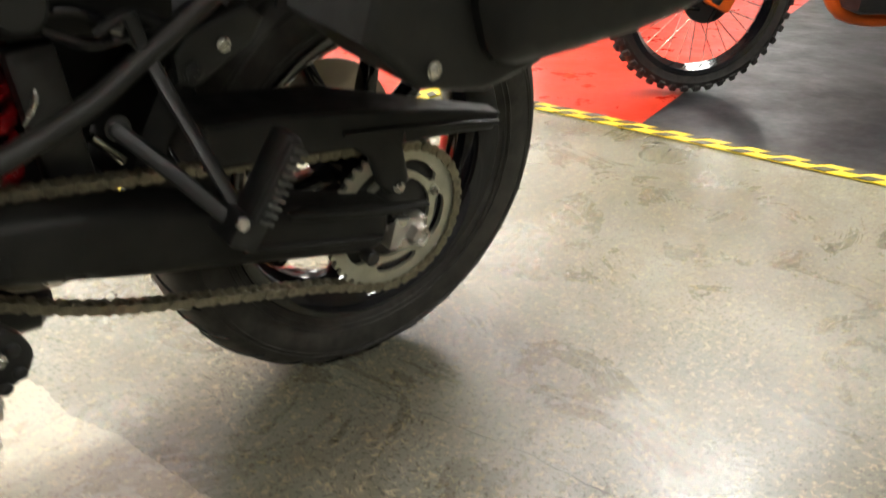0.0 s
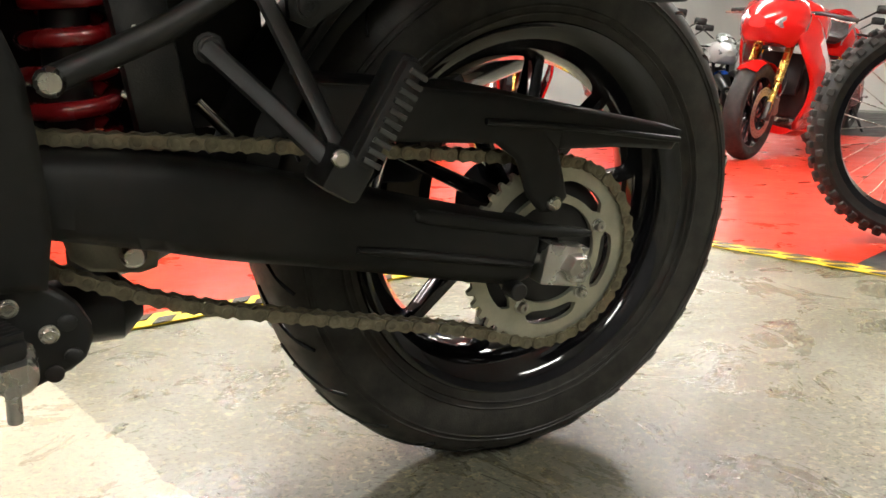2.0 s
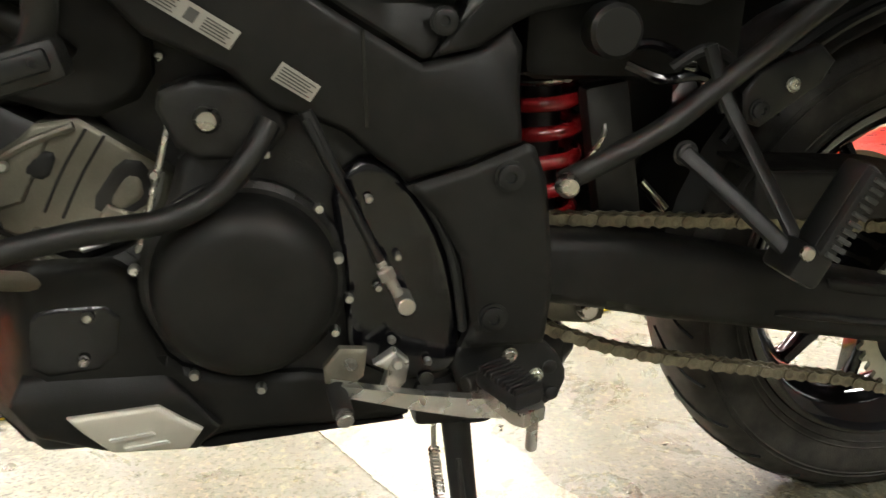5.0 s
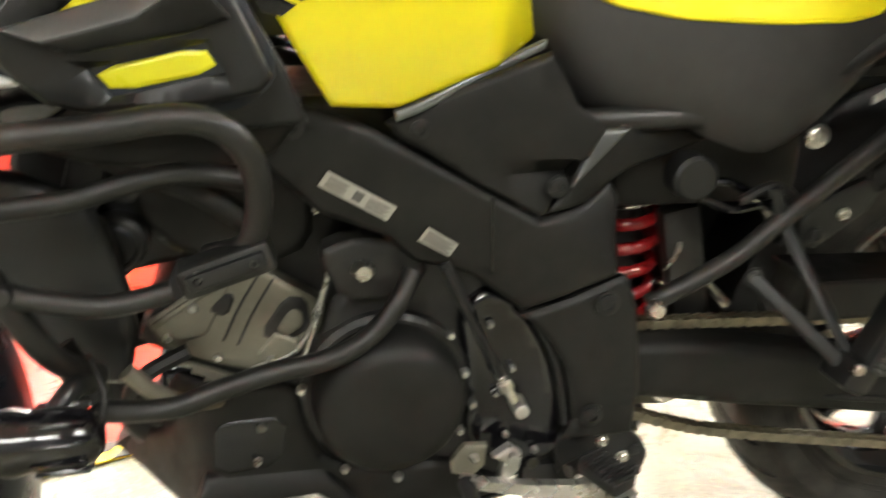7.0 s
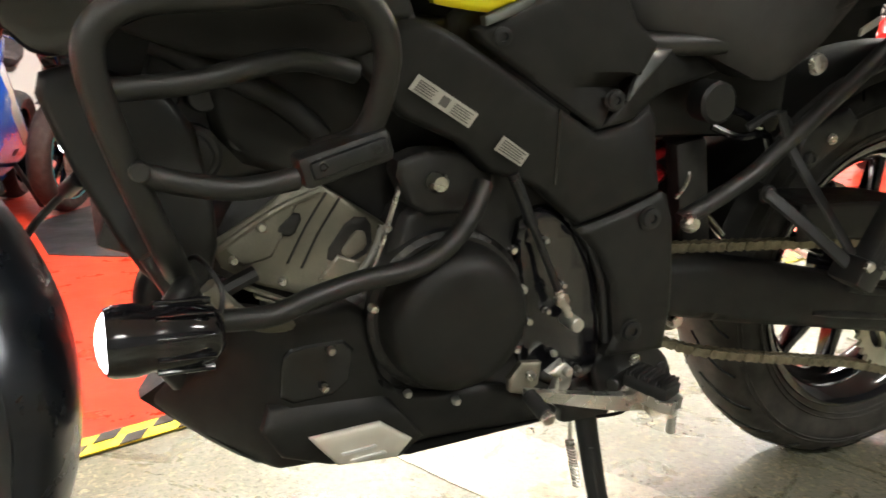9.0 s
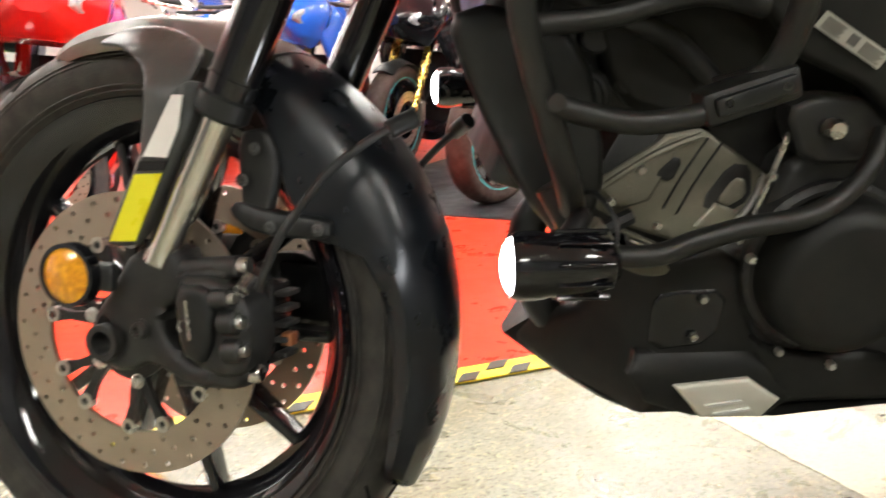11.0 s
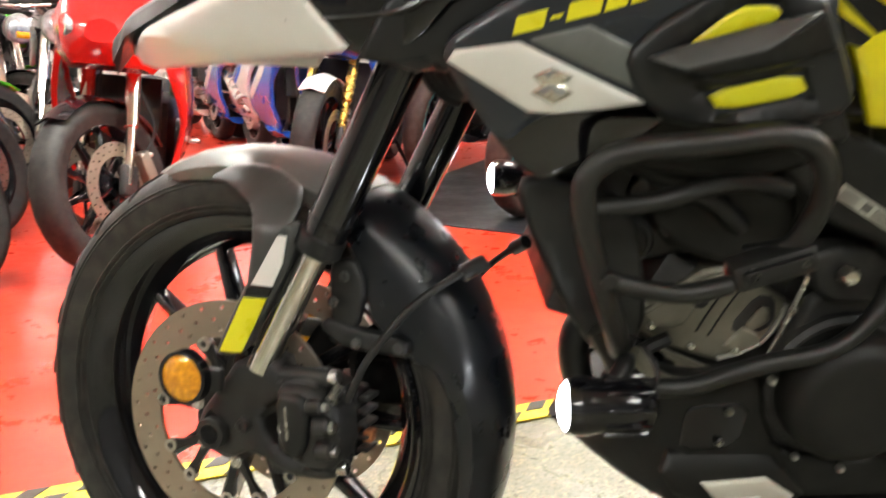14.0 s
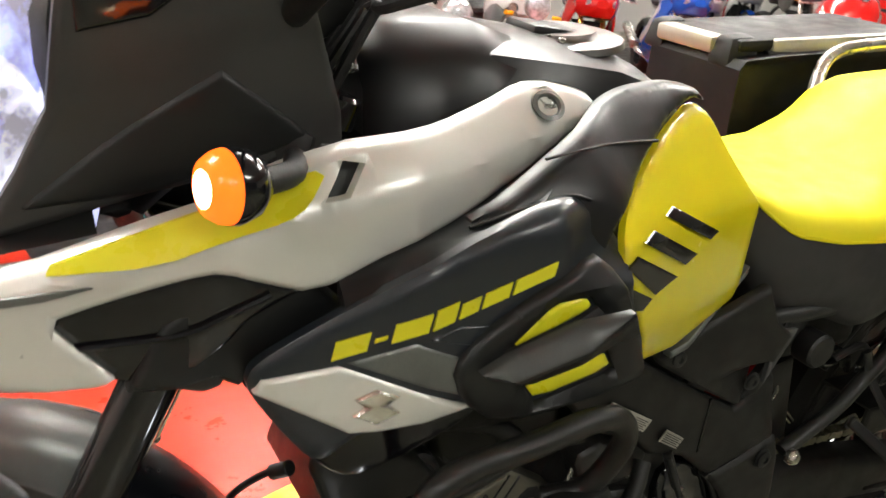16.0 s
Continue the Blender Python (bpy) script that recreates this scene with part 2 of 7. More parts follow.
def smooth_path(pts, per=6, closed=False):
    """A Catmull-Rom curve through the points."""
    p = [Vector(q) for q in pts]
    n = len(p)
    out = []
    for i in range(n if closed else n - 1):
        a, b, c, d = (p[(i + k) % n] if closed else p[min(max(i + k, 0), n - 1)] for k in (-1, 0, 1, 2))
        for s in range(per):
            t = s / per
            out.append(0.5 * ((2 * b) + (c - a) * t + (2 * a - 5 * b + 4 * c - d) * t * t + (3 * b - a - 3 * c + d) * t**3))
    if not closed:
        out.append(p[-1])
    return out


def tube(pts, r, n=12, per=6, closed=False, flat=1.0, up=None):
    """A round bar swept along a smooth path. r: a number or one for each end."""
    path = smooth_path(pts, per, closed) if per else [Vector(q) for q in pts]
    r0, r1 = r if isinstance(r, tuple) else (r, r)
    bm = bmesh.new()
    rings = []
    k = len(path)
    side = None
    for i, p in enumerate(path):
        t = (path[(i + 1) % k if closed else min(i + 1, k - 1)] - path[(i - 1) % k if closed else max(i - 1, 0)]).normalized()
        if side is None:
            ref = Vector(up) if up else (Vector((0, 1, 0)) if abs(t.y) < 0.9 else Vector((0, 0, 1)))
            side = t.cross(ref).normalized()
        else:
            side = (side - t * side.dot(t)).normalized()
        other = t.cross(side)
        rr = r0 + (r1 - r0) * i / max(1, k - 1)
        rings.append([bm.verts.new(p + side * rr * math.cos(2 * math.pi * j / n) + other * rr * flat * math.sin(2 * math.pi * j / n)) for j in range(n)])
    for i in range(k if closed else k - 1):
        a, b = rings[i], rings[(i + 1) % k]
        for j in range(n):
            bm.faces.new((a[j], a[(j + 1) % n], b[(j + 1) % n], b[j]))
    if not closed:
        bm.faces.new(rings[0][::-1])
        bm.faces.new(rings[-1])
    return bm


def lathe(profile, n=64, closed=True, centre=(0, 0, 0), span=2 * math.pi, start=0.0):
    """A profile of (radius, y) turned round the y axis."""
    bm = bmesh.new()
    full = abs(span - 2 * math.pi) < 1e-6
    cols = n if full else n + 1
    cx, cy, cz = centre
    rings = []
    for i in range(cols):
        a = start + span * i / n
        rings.append([bm.verts.new((cx + r * math.cos(a), cy + y, cz + r * math.sin(a))) for r, y in profile])
    k = len(profile)
    for i in range(n if full else n):
        a, b = rings[i], rings[(i + 1) % cols]
        for j in range(k if closed else k - 1):
            q = (j + 1) % k
            vs = (a[j], a[q], b[q], b[j])
            if (a[j].co - b[j].co).length < 1e-7:
                vs = (a[j], a[q], b[q])
            elif (a[q].co - b[q].co).length < 1e-7:
                vs = (a[j], a[q], b[j])
            bm.faces.new(vs)
    bmesh.ops.remove_doubles(bm, verts=bm.verts, dist=1e-6)
    return bm


def rod(p0, p1, r, n=20, bevel=0.15, r1=None):
    """A straight bar with softened ends."""
    p0, p1 = Vector(p0), Vector(p1)
    d = p1 - p0
    ln = d.length
    r1 = r if r1 is None else r1
    e = min(r, r1) * bevel
    bm = lathe([(0, 0), (r - e, 0), (r, e), (r1, ln - e), (r1 - e, ln), (0, ln)], n, closed=False)
    bm.transform(Matrix.Translation(p0) @ Vector((0, 1, 0)).rotation_difference(d).to_matrix().to_4x4())
    return bm


def block(size, at=(0, 0, 0), bevel=0.004, turn=(0, 0, 0), taper=1.0, segs=2):
    """A softened box; taper narrows its top."""
    bm = bmesh.new()
    bmesh.ops.create_cube(bm, size=1.0)
    for v in bm.verts:
        k = taper if v.co.z > 0 else 1.0
        v.co = Vector((v.co.x * size[0] * k, v.co.y * size[1] * k, v.co.z * size[2]))
    if bevel:
        bmesh.ops.bevel(bm, geom=bm.edges[:], offset=bevel, segments=segs, affect="EDGES", profile=0.5)
    bm.transform(pose(*at, *turn))
    return bm


def bolt(at, r=0.006, h=0.005, way=(0, -1, 0), socket=True):
    """A round bolt head with a socket."""
    prof = [(0, 0), (r * 1.25, 0), (r * 1.25, h * 0.25), (r, h * 0.3), (r, h * 0.8), (r * 0.8, h), (r * 0.45, h), (r * 0.4, h * 0.55), (0, h * 0.55)] if socket else [(0, 0), (r, 0), (r, h * 0.6), (r * 0.7, h), (0, h)]
    bm = lathe(prof, 14, closed=False)
    bm.transform(Matrix.Translation(at) @ Vector((0, 1, 0)).rotation_difference(Vector(way)).to_matrix().to_4x4())
    return bm


def loft(sections, closed=False, caps=True):
    """A skin over rings of points, all with the same count. closed: the rings are closed."""
    bm = bmesh.new()
    rings = [[bm.verts.new(p) for p in s] for s in sections]
    k = len(rings[0])
    for a, b in zip(rings, rings[1:]):
        for j in range(k if closed else k - 1):
            q = (j + 1) % k
            bm.faces.new((a[j], a[q], b[q], b[j]))
    if caps:
        bm.faces.new(rings[0][::-1])
        bm.faces.new(rings[-1])
    return bm


def curve_at(rows, x):
    """A value between rows of (x, value)."""
    xs, vs = zip(*rows)
    return float(np.interp(x, xs, vs))


def wheel_spokes(count, r0, r1, w0, w1, t0, t1, y=0.0, turn0=0.0):
    """Bmeshes of cast spokes."""
    out = []
    for i in range(count):
        bm = bmesh.new()
        bmesh.ops.create_cube(bm, size=1.0)
        for v in bm.verts:
            up = v.co.z > 0
            v.co = Vector((v.co.x * (w1 if up else w0), v.co.y * (t1 if up else t0) + y, r1 if up else r0))
        bmesh.ops.bevel(bm, geom=bm.edges[:], offset=0.0035, segments=2, affect="EDGES", profile=0.5)
        bm.transform(Matrix.Rotation(turn0 + 2 * math.pi * i / count, 4, "Y"))
        out.append(bm)
    return out

# ---------------------------------------------------------------- the showroom
def concrete(name, tint=(1.0, 1.0, 1.0), pale=0.0):
    """Ground and sealed concrete: olive paste blotched with wear, swirled trowel strokes, tan sand and dark stones, half glossy."""
    m, nt, b = _mat(name)
    co = nt.nodes.new("ShaderNodeTexCoord").outputs["Object"]

    def c(r, g, bl):
        return tuple(min(0.9, (v + pale) * t) for v, t in zip((r, g, bl), tint))

    def swirl(scale, detail, rough, twist):
        n = nt.nodes.new("ShaderNodeTexNoise")
        for key, v in (("Scale", scale), ("Detail", detail), ("Roughness", rough), ("Distortion", twist)):
            n.inputs[key].default_value = v
        nt.links.new(co, n.inputs["Vector"])
        return n.outputs["Fac"]
    col = _mix(nt, _range(nt, swirl(2.2, 7.0, 0.62, 0.6), 0, 1, 0.36, 0.64), c(0.145, 0.142, 0.106), c(0.31, 0.308, 0.258))
    col = _mix(nt, _range(nt, swirl(9.0, 6.0, 0.7, 0.5), 0, 0.55, 0.46, 0.68), col, c(0.205, 0.178, 0.100))
    col = _mix(nt, _range(nt, swirl(32.0, 6.0, 0.75, 0.6), 0, 0.4, 0.53, 0.68), col, c(0.36, 0.345, 0.285))
    col = _mix(nt, _range(nt, swirl(120.0, 4.0, 0.70, 0.3), 0, 0.95, 0.52, 0.62), col, c(0.070, 0.060, 0.030))
    col = _mix(nt, _range(nt, swirl(80.0, 4.0, 0.70, 0.8), 0, 0.95, 0.54, 0.64), col, c(0.50, 0.44, 0.28))
    col = _mix(nt, _range(nt, swirl(17.0, 9.0, 0.8, 0.2), 0, 0.45, 0.66, 0.78), col, c(0.07, 0.065, 0.055))
    col = _mix(nt, _range(nt, swirl(6.0, 10.0, 0.8, 0.5), 0, 0.25, 0.58, 0.72), col, c(0.42, 0.41, 0.38))
    nt.links.new(col, b.inputs["Base Color"])
    nt.links.new(_range(nt, swirl(4.0, 9.0, 0.72, 1.5), 0.16, 0.46), b.inputs["Roughness"])
    b.inputs["Specular IOR Level"].default_value = 0.65
    _bump(nt, b, swirl(60.0, 6.0, 0.72, 0.2), 0.4, 0.002)
    return m


def sheet(name, base, rough, scuff):
    """Vinyl sheet, scuffed."""
    m, nt, b = _mat(name)
    co = nt.nodes.new("ShaderNodeTexCoord").outputs["Object"]
    col = _mix(nt, _range(nt, _noise(nt, co, 2.0, 5.0), 0, 1), tuple(c * 0.9 for c in base), tuple(min(1, c * 1.08) for c in base))
    col = _mix(nt, _range(nt, _noise(nt, co, 9.0, 10.0, 0.8), 0, scuff, 0.55, 0.8), col, (0.35, 0.30, 0.28))
    nt.links.new(col, b.inputs["Base Color"])
    nt.links.new(_range(nt, _noise(nt, co, 5.0, 6.0, 0.7), rough * 0.75, rough * 1.4), b.inputs["Roughness"])
    _bump(nt, b, _noise(nt, co, 14.0, 3.0), 0.06, 0.002)
    return m


FLOOR = concrete("polished_concrete", (0.66, 0.665, 0.63))
RED_MAT = sheet("red_vinyl_flooring", (0.52, 0.032, 0.012), 0.30, 0.02)
BLACK_MAT = sheet("black_vinyl_flooring", (0.011, 0.011, 0.013), 0.40, 0.12)
TAPE_YELLOW = surf("yellow_floor_tape", (0.75, 0.55, 0.02), 0.4, vary=0.12, scale=20, bump=0.05, dust=0.25)
TAPE_BLACK = surf("black_floor_tape", (0.02, 0.02, 0.018), 0.4, vary=0.2, bump=0.05, dust=0.2)
UNLIT_WALL = surf("unlit_wall_tone", (0.16, 0.16, 0.165), 0.5, vary=0.06, scale=2, grain=300, bump=0.1)
WALL = surf("white_wall_paint", (0.78, 0.77, 0.74), 0.6, vary=0.03, scale=2, grain=300, bump=0.1)
CEIL = surf("white_ceiling_tile", (0.74, 0.74, 0.72), 0.8, vary=0.04, scale=3, grain=200, bump=0.2)
LIGHT_WHITE = surf("white_steel_tray", (0.8, 0.8, 0.8), 0.4, vary=0.03, bump=0.0)
TUBE_GLOW = glow("fluorescent_diffuser", (0.98, 0.97, 0.90), 56.0)

X0, X1, Y0, Y1, HIGH = -9.0, 12.0, -6.0, 13.0, 3.1


def structure(name, bm, material, label, category):
    ob = part(name, bm, material, None)
    return tagged(ob, label, category, kind="structure")


def slab(pts, z0, z1):
    """A flat sheet over a ground polygon."""
    bm = bmesh.new()
    top = [bm.verts.new((x, y, z1)) for x, y in pts]
    low = [bm.verts.new((x, y, z0)) for x, y in pts]
    bm.faces.new(top)
    bm.faces.new(low[::-1])
    for i in range(len(pts)):
        j = (i + 1) % len(pts)
        bm.faces.new((low[i], low[j], top[j], top[i]))
    return bm


structure("floor", slab([(X0, Y0), (X1, Y0), (X1, Y1), (X0, Y1)], -0.15, 0.0), FLOOR, "worn polished concrete showroom floor with speckled stone", "floor")
structure("wall_west", block((0.2, Y1 - Y0, HIGH), (X0 - 0.1, (Y0 + Y1) / 2, HIGH / 2), 0), WALL, "plain white painted showroom wall", "wall")
structure("wall_east", block((0.2, Y1 - Y0, HIGH), (X1 + 0.1, (Y0 + Y1) / 2, HIGH / 2), 0), WALL, "plain white painted showroom wall", "wall")
# unseen wall; its dark grey stands for the unlit side of the room
structure("wall_south", block((X1 - X0 + 0.4, 0.2, HIGH), ((X0 + X1) / 2, Y0 - 0.1, HIGH / 2), 0), UNLIT_WALL, "plain showroom wall out of view, toned dark for the unlit side", "wall")
structure("wall_north", block((X1 - X0 + 0.4, 0.2, HIGH), ((X0 + X1) / 2, Y1 + 0.1, HIGH / 2), 0), WALL, "plain white painted showroom wall", "wall")
structure("ceiling", block((X1 - X0 + 0.4, Y1 - Y0 + 0.4, 0.1), ((X0 + X1) / 2, (Y0 + Y1) / 2, HIGH + 0.05), 0), CEIL, "white suspended showroom ceiling", "ceiling")

STRIP = concrete("pale_concrete_strip", (0.70, 0.665, 0.56), 0.24)


def ragged(pts, step, rough):
    """A ground outline with its long sides broken into small uneven steps."""
    rnd = random.Random(5)
    out = []
    for (x0, y0), (x1, y1) in zip(pts, pts[1:] + pts[:1]):
        n = max(1, int(math.hypot(x1 - x0, y1 - y0) / step))
        for k in range(n):
            out.append((x0 + (x1 - x0) * k / n + rnd.gauss(0, rough), y0 + (y1 - y0) * k / n + rnd.gauss(0, rough)))
    return out


structure("floor_strip", slab(ragged([(-0.835, 0.56), (-0.757, 0.361), (-0.714, 0.275), (-0.640, 0.110), (-0.577, -0.025), (-0.42, -0.36), (0.10, -1.50), (0.26, -1.50), (-0.13, -0.60), (-0.245, -0.33), (-0.312, -0.150), (-0.360, 0.015), (-0.405, 0.100), (-0.420, 0.195), (-0.462, 0.285), (-0.545, 0.56)][::-1], 0.0065, 0.0013), 0.0, 0.0016), STRIP, "pale ragged strip across the concrete", "floor")
CRACK = surf("dirt_filled_crack", (0.045, 0.040, 0.030), 0.8, vary=0.3, bump=0.2)
crack = [(-0.03, -0.03), (0.025, -0.160), (0.056, -0.234), (0.077, -0.284), (0.098, -0.335), (0.127, -0.437), (0.180, -0.60)]
wob = [p for p in ragged(crack, 0.02, 0.0015)][: -30]
crack_bm = bmesh.new()
left = [crack_bm.verts.new((x - 0.0008 - 0.0007 * math.sin(k * 1.7), y, 0.0012)) for k, (x, y) in enumerate(wob[:27])]
right = [crack_bm.verts.new((x + 0.0008 + 0.0007 * math.sin(k * 2.3), y, 0.0012)) for k, (x, y) in enumerate(wob[:27])]
for k in range(len(left) - 1):
    crack_bm.faces.new((left[k], left[k + 1], right[k + 1], right[k]))
structure("floor_crack", crack_bm, CRACK, "hairline dirt-filled crack in the concrete", "floor crack")

# the display area: red sheet behind the tape line, black sheets let in beside it
CORNER = (1.20, 1.405)
TAPE_BEND = (-0.95, 0.630)
TAPE_LEFT, TAPE_RIGHT = (-6.0, -1.49), (2.24, -1.90)
BLACK_EDGE = ((1.445, 0.735), (6.90, 3.31))
structure("floor_red", slab([TAPE_LEFT, TAPE_BEND, CORNER, BLACK_EDGE[0], BLACK_EDGE[1], (3.3, 10.0), (-7.0, 10.0), (-8.5, -0.5)], 0.0, 0.004), RED_MAT, "glossy red vinyl flooring of the display area", "floor")
structure("floor_black_side", slab([BLACK_EDGE[0], TAPE_RIGHT, (11.0, -1.9), (11.0, 3.25), BLACK_EDGE[1]], 0.0, 0.004), BLACK_MAT, "scuffed black vinyl flooring beside the red", "floor")
structure("floor_black_middle", slab([(-1.62, 3.3), (-1.47, 2.50), (-1.31, 2.40), (-0.80, 2.125), (-0.25, 1.86), (0.9, 4.2), (-0.9, 5.0)], 0.002, 0.008), BLACK_MAT, "dark vinyl display strip on the red floor", "floor")
structure("floor_black_back", slab([BLACK_EDGE[1], (11.0, 3.25), (11.0, 10.0), (3.3, 10.0)], 0.0, 0.004), BLACK_MAT, "dark grey flooring behind the red display", "floor")


def hazard_tape(name, a, b, wide=0.075, pitch=0.115):
    """A strip of floor tape with slanted dark bars along both halves."""
    a, b = Vector((*a, 0)), Vector((*b, 0))
    d = (b - a).normalized()
    s = Vector((-d.y, d.x, 0))
    ln = (b - a).length
    strip = structure(name, slab([tuple((a + s * wide / 2)[:2]), tuple((a - s * wide / 2)[:2]), tuple((b - s * wide / 2)[:2]), tuple((b + s * wide / 2)[:2])][::-1], 0.003, 0.0065), TAPE_YELLOW, "yellow floor tape with slanted black bars", "floor tape")
    bar = None
    for i in range(int(ln / pitch)):
        for half in (0, 1):
            mid = a + d * (pitch * (i + 0.5 + 0.3 * half))
            if bar is None:
                w, h = pitch * 0.36, wide * 0.5
                bm = slab([(-w / 2 - 0.03, 0.0), (w / 2 - 0.03, 0.0), (w / 2 + 0.0, h), (-w / 2 + 0.0, h)], 0.006, 0.0085)
                bar = part("bar", bm, TAPE_BLACK, strip)
                bar.matrix_local = Matrix.Translation(mid - s * wide / 2 * half * 1.0) @ Matrix.Rotation(math.atan2(d.y, d.x), 4, "Z")
            else:
                again(bar, Matrix.Translation(mid - s * wide / 2 * half * 1.0) @ Matrix.Rotation(math.atan2(d.y, d.x), 4, "Z"))
    return strip


hazard_tape("tape_front", (-4.2, TAPE_LEFT[1] + (TAPE_BEND[1] - TAPE_LEFT[1]) * 1.8 / 5.05), TAPE_BEND)
hazard_tape("tape_middle", TAPE_BEND, CORNER)
hazard_tape("tape_side", (CORNER[0] + 0.02, CORNER[1] - 0.05), TAPE_RIGHT)

# ceiling fittings, all out of view: long trays with glowing diffusers
def ceiling_light(x, y, along="x", long=1.5, wide=0.32):
    root = new("ceiling_light")
    root.matrix_world = pose(x, y, HIGH, 0, 0, 0 if along == "x" else 90)
    part("tray", block((long + 0.06, wide + 0.06, 0.06), (0, 0, -0.034), 0.006), LIGHT_WHITE, root)
    part("diffuser", block((long, wide, 0.03), (0, 0, -0.08), 0.01), TUBE_GLOW, root, "glowing white diffuser")
    return tagged(root, "long white fluorescent ceiling light, out of view, switched on", "ceiling light", "ceiling lights")


# added fill: last three for the near side, x -7.2 for the wall
for lx, ly in ((-2.5, 0.9), (0.2, 1.2), (3.2, 1.4), (-3.4, 4.4), (0.3, 5.2), (3.9, 4.6), (-3.4, 8.0), (0.3, 8.8), (3.9, 8.0), (8.4, 5.2), (8.6, 9.6), (-7.2, 1.5), (-7.2, 5.0), (-7.2, 9.0), (-1.6, -4.6), (-4.6, -3.0), (1.7, -3.0)):
    near = 0 < ly < 1.45
    ceiling_light(lx, ly, "x", 1.8 if near else 1.5, 0.60 if near else 0.32)

# worn print on the red floor: plain pale bars
PRINT = surf("worn_pale_floor_print", (0.62, 0.50, 0.42), 0.5, vary=0.3, scale=40, bump=0.1)
for k, (mx, my, ml) in enumerate(((-2.425, 0.425, 0.07), (-2.455, 0.495, 0.055), (-2.500, 0.575, 0.08), (-2.545, 0.650, 0.06), (-2.590, 0.725, 0.05))):
    bar = part("floor_print", slab([(-ml, -0.011), (ml, -0.011), (ml, 0.009), (-ml, 0.011)], 0.0, 0.0006), PRINT, None)
    bar.matrix_world = pose(mx, my, 0.0042, 0, 0, 28 + 3 * (k % 2))
    tagged(bar, "worn pale printed bar on the red floor", "floor marking", kind="structure")

# ---------------------------------------------------------------- the motorcycle
CY = 0.02                      # its plane of symmetry, in its own frame: x to the rear, z up, wheels on z = 0
bike = tagged(new("motorcycle"), "yellow, silver and black adventure touring motorcycle leaning on its side stand", "motorcycle")
bike.matrix_world = pose(-0.003, 0.012, 0.0, 6.5, 1.35, 4.3)
REAR = Vector((-0.008, CY, 0.314))       # sprocket axis
WHEEL = Vector((0.026, 0.054, 0.3295))     # middle of the rear tyre


SHIFT = Matrix()               # moves the parts that follow, in the motorcycle's frame


def bp(name, bm, material, label="", parent=None, m=None):
    return part(name, bm, material, parent or bike, label, SHIFT @ (m or Matrix()))


def pair(name, bm, material, label="", cy=CY):
    """A part and its mirror on the other side."""
    other = flip(bm, cy)
    a = bp(name, bm, material, label)
    b = bp(name, other, material, label)
    return a, b


# ---- wheels
def tyre_profile(r, w, rim):
    half = [(rim - 0.006, 0.38), (rim + 0.010, 0.43), (rim + 0.028, 0.47), (rim + (r - rim) * 0.52, 0.50), (rim + (r - rim) * 0.74, 0.455), (rim + (r - rim) * 0.89, 0.345), (rim + (r - rim) * 0.97, 0.19), (r, 0.0)]
    return [(q, -k * w) for q, k in half] + [(q, k * w) for q, k in half[-2::-1]]


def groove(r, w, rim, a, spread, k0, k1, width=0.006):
    """A dark thin strip that follows the tyre's crown: a tread groove's shade, put into colour."""
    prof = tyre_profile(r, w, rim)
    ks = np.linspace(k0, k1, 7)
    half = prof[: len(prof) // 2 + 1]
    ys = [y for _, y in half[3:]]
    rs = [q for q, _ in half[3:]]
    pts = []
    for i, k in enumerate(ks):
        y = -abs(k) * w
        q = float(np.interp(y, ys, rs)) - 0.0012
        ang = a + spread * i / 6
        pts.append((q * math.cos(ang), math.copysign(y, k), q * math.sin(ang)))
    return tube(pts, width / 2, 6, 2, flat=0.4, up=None)


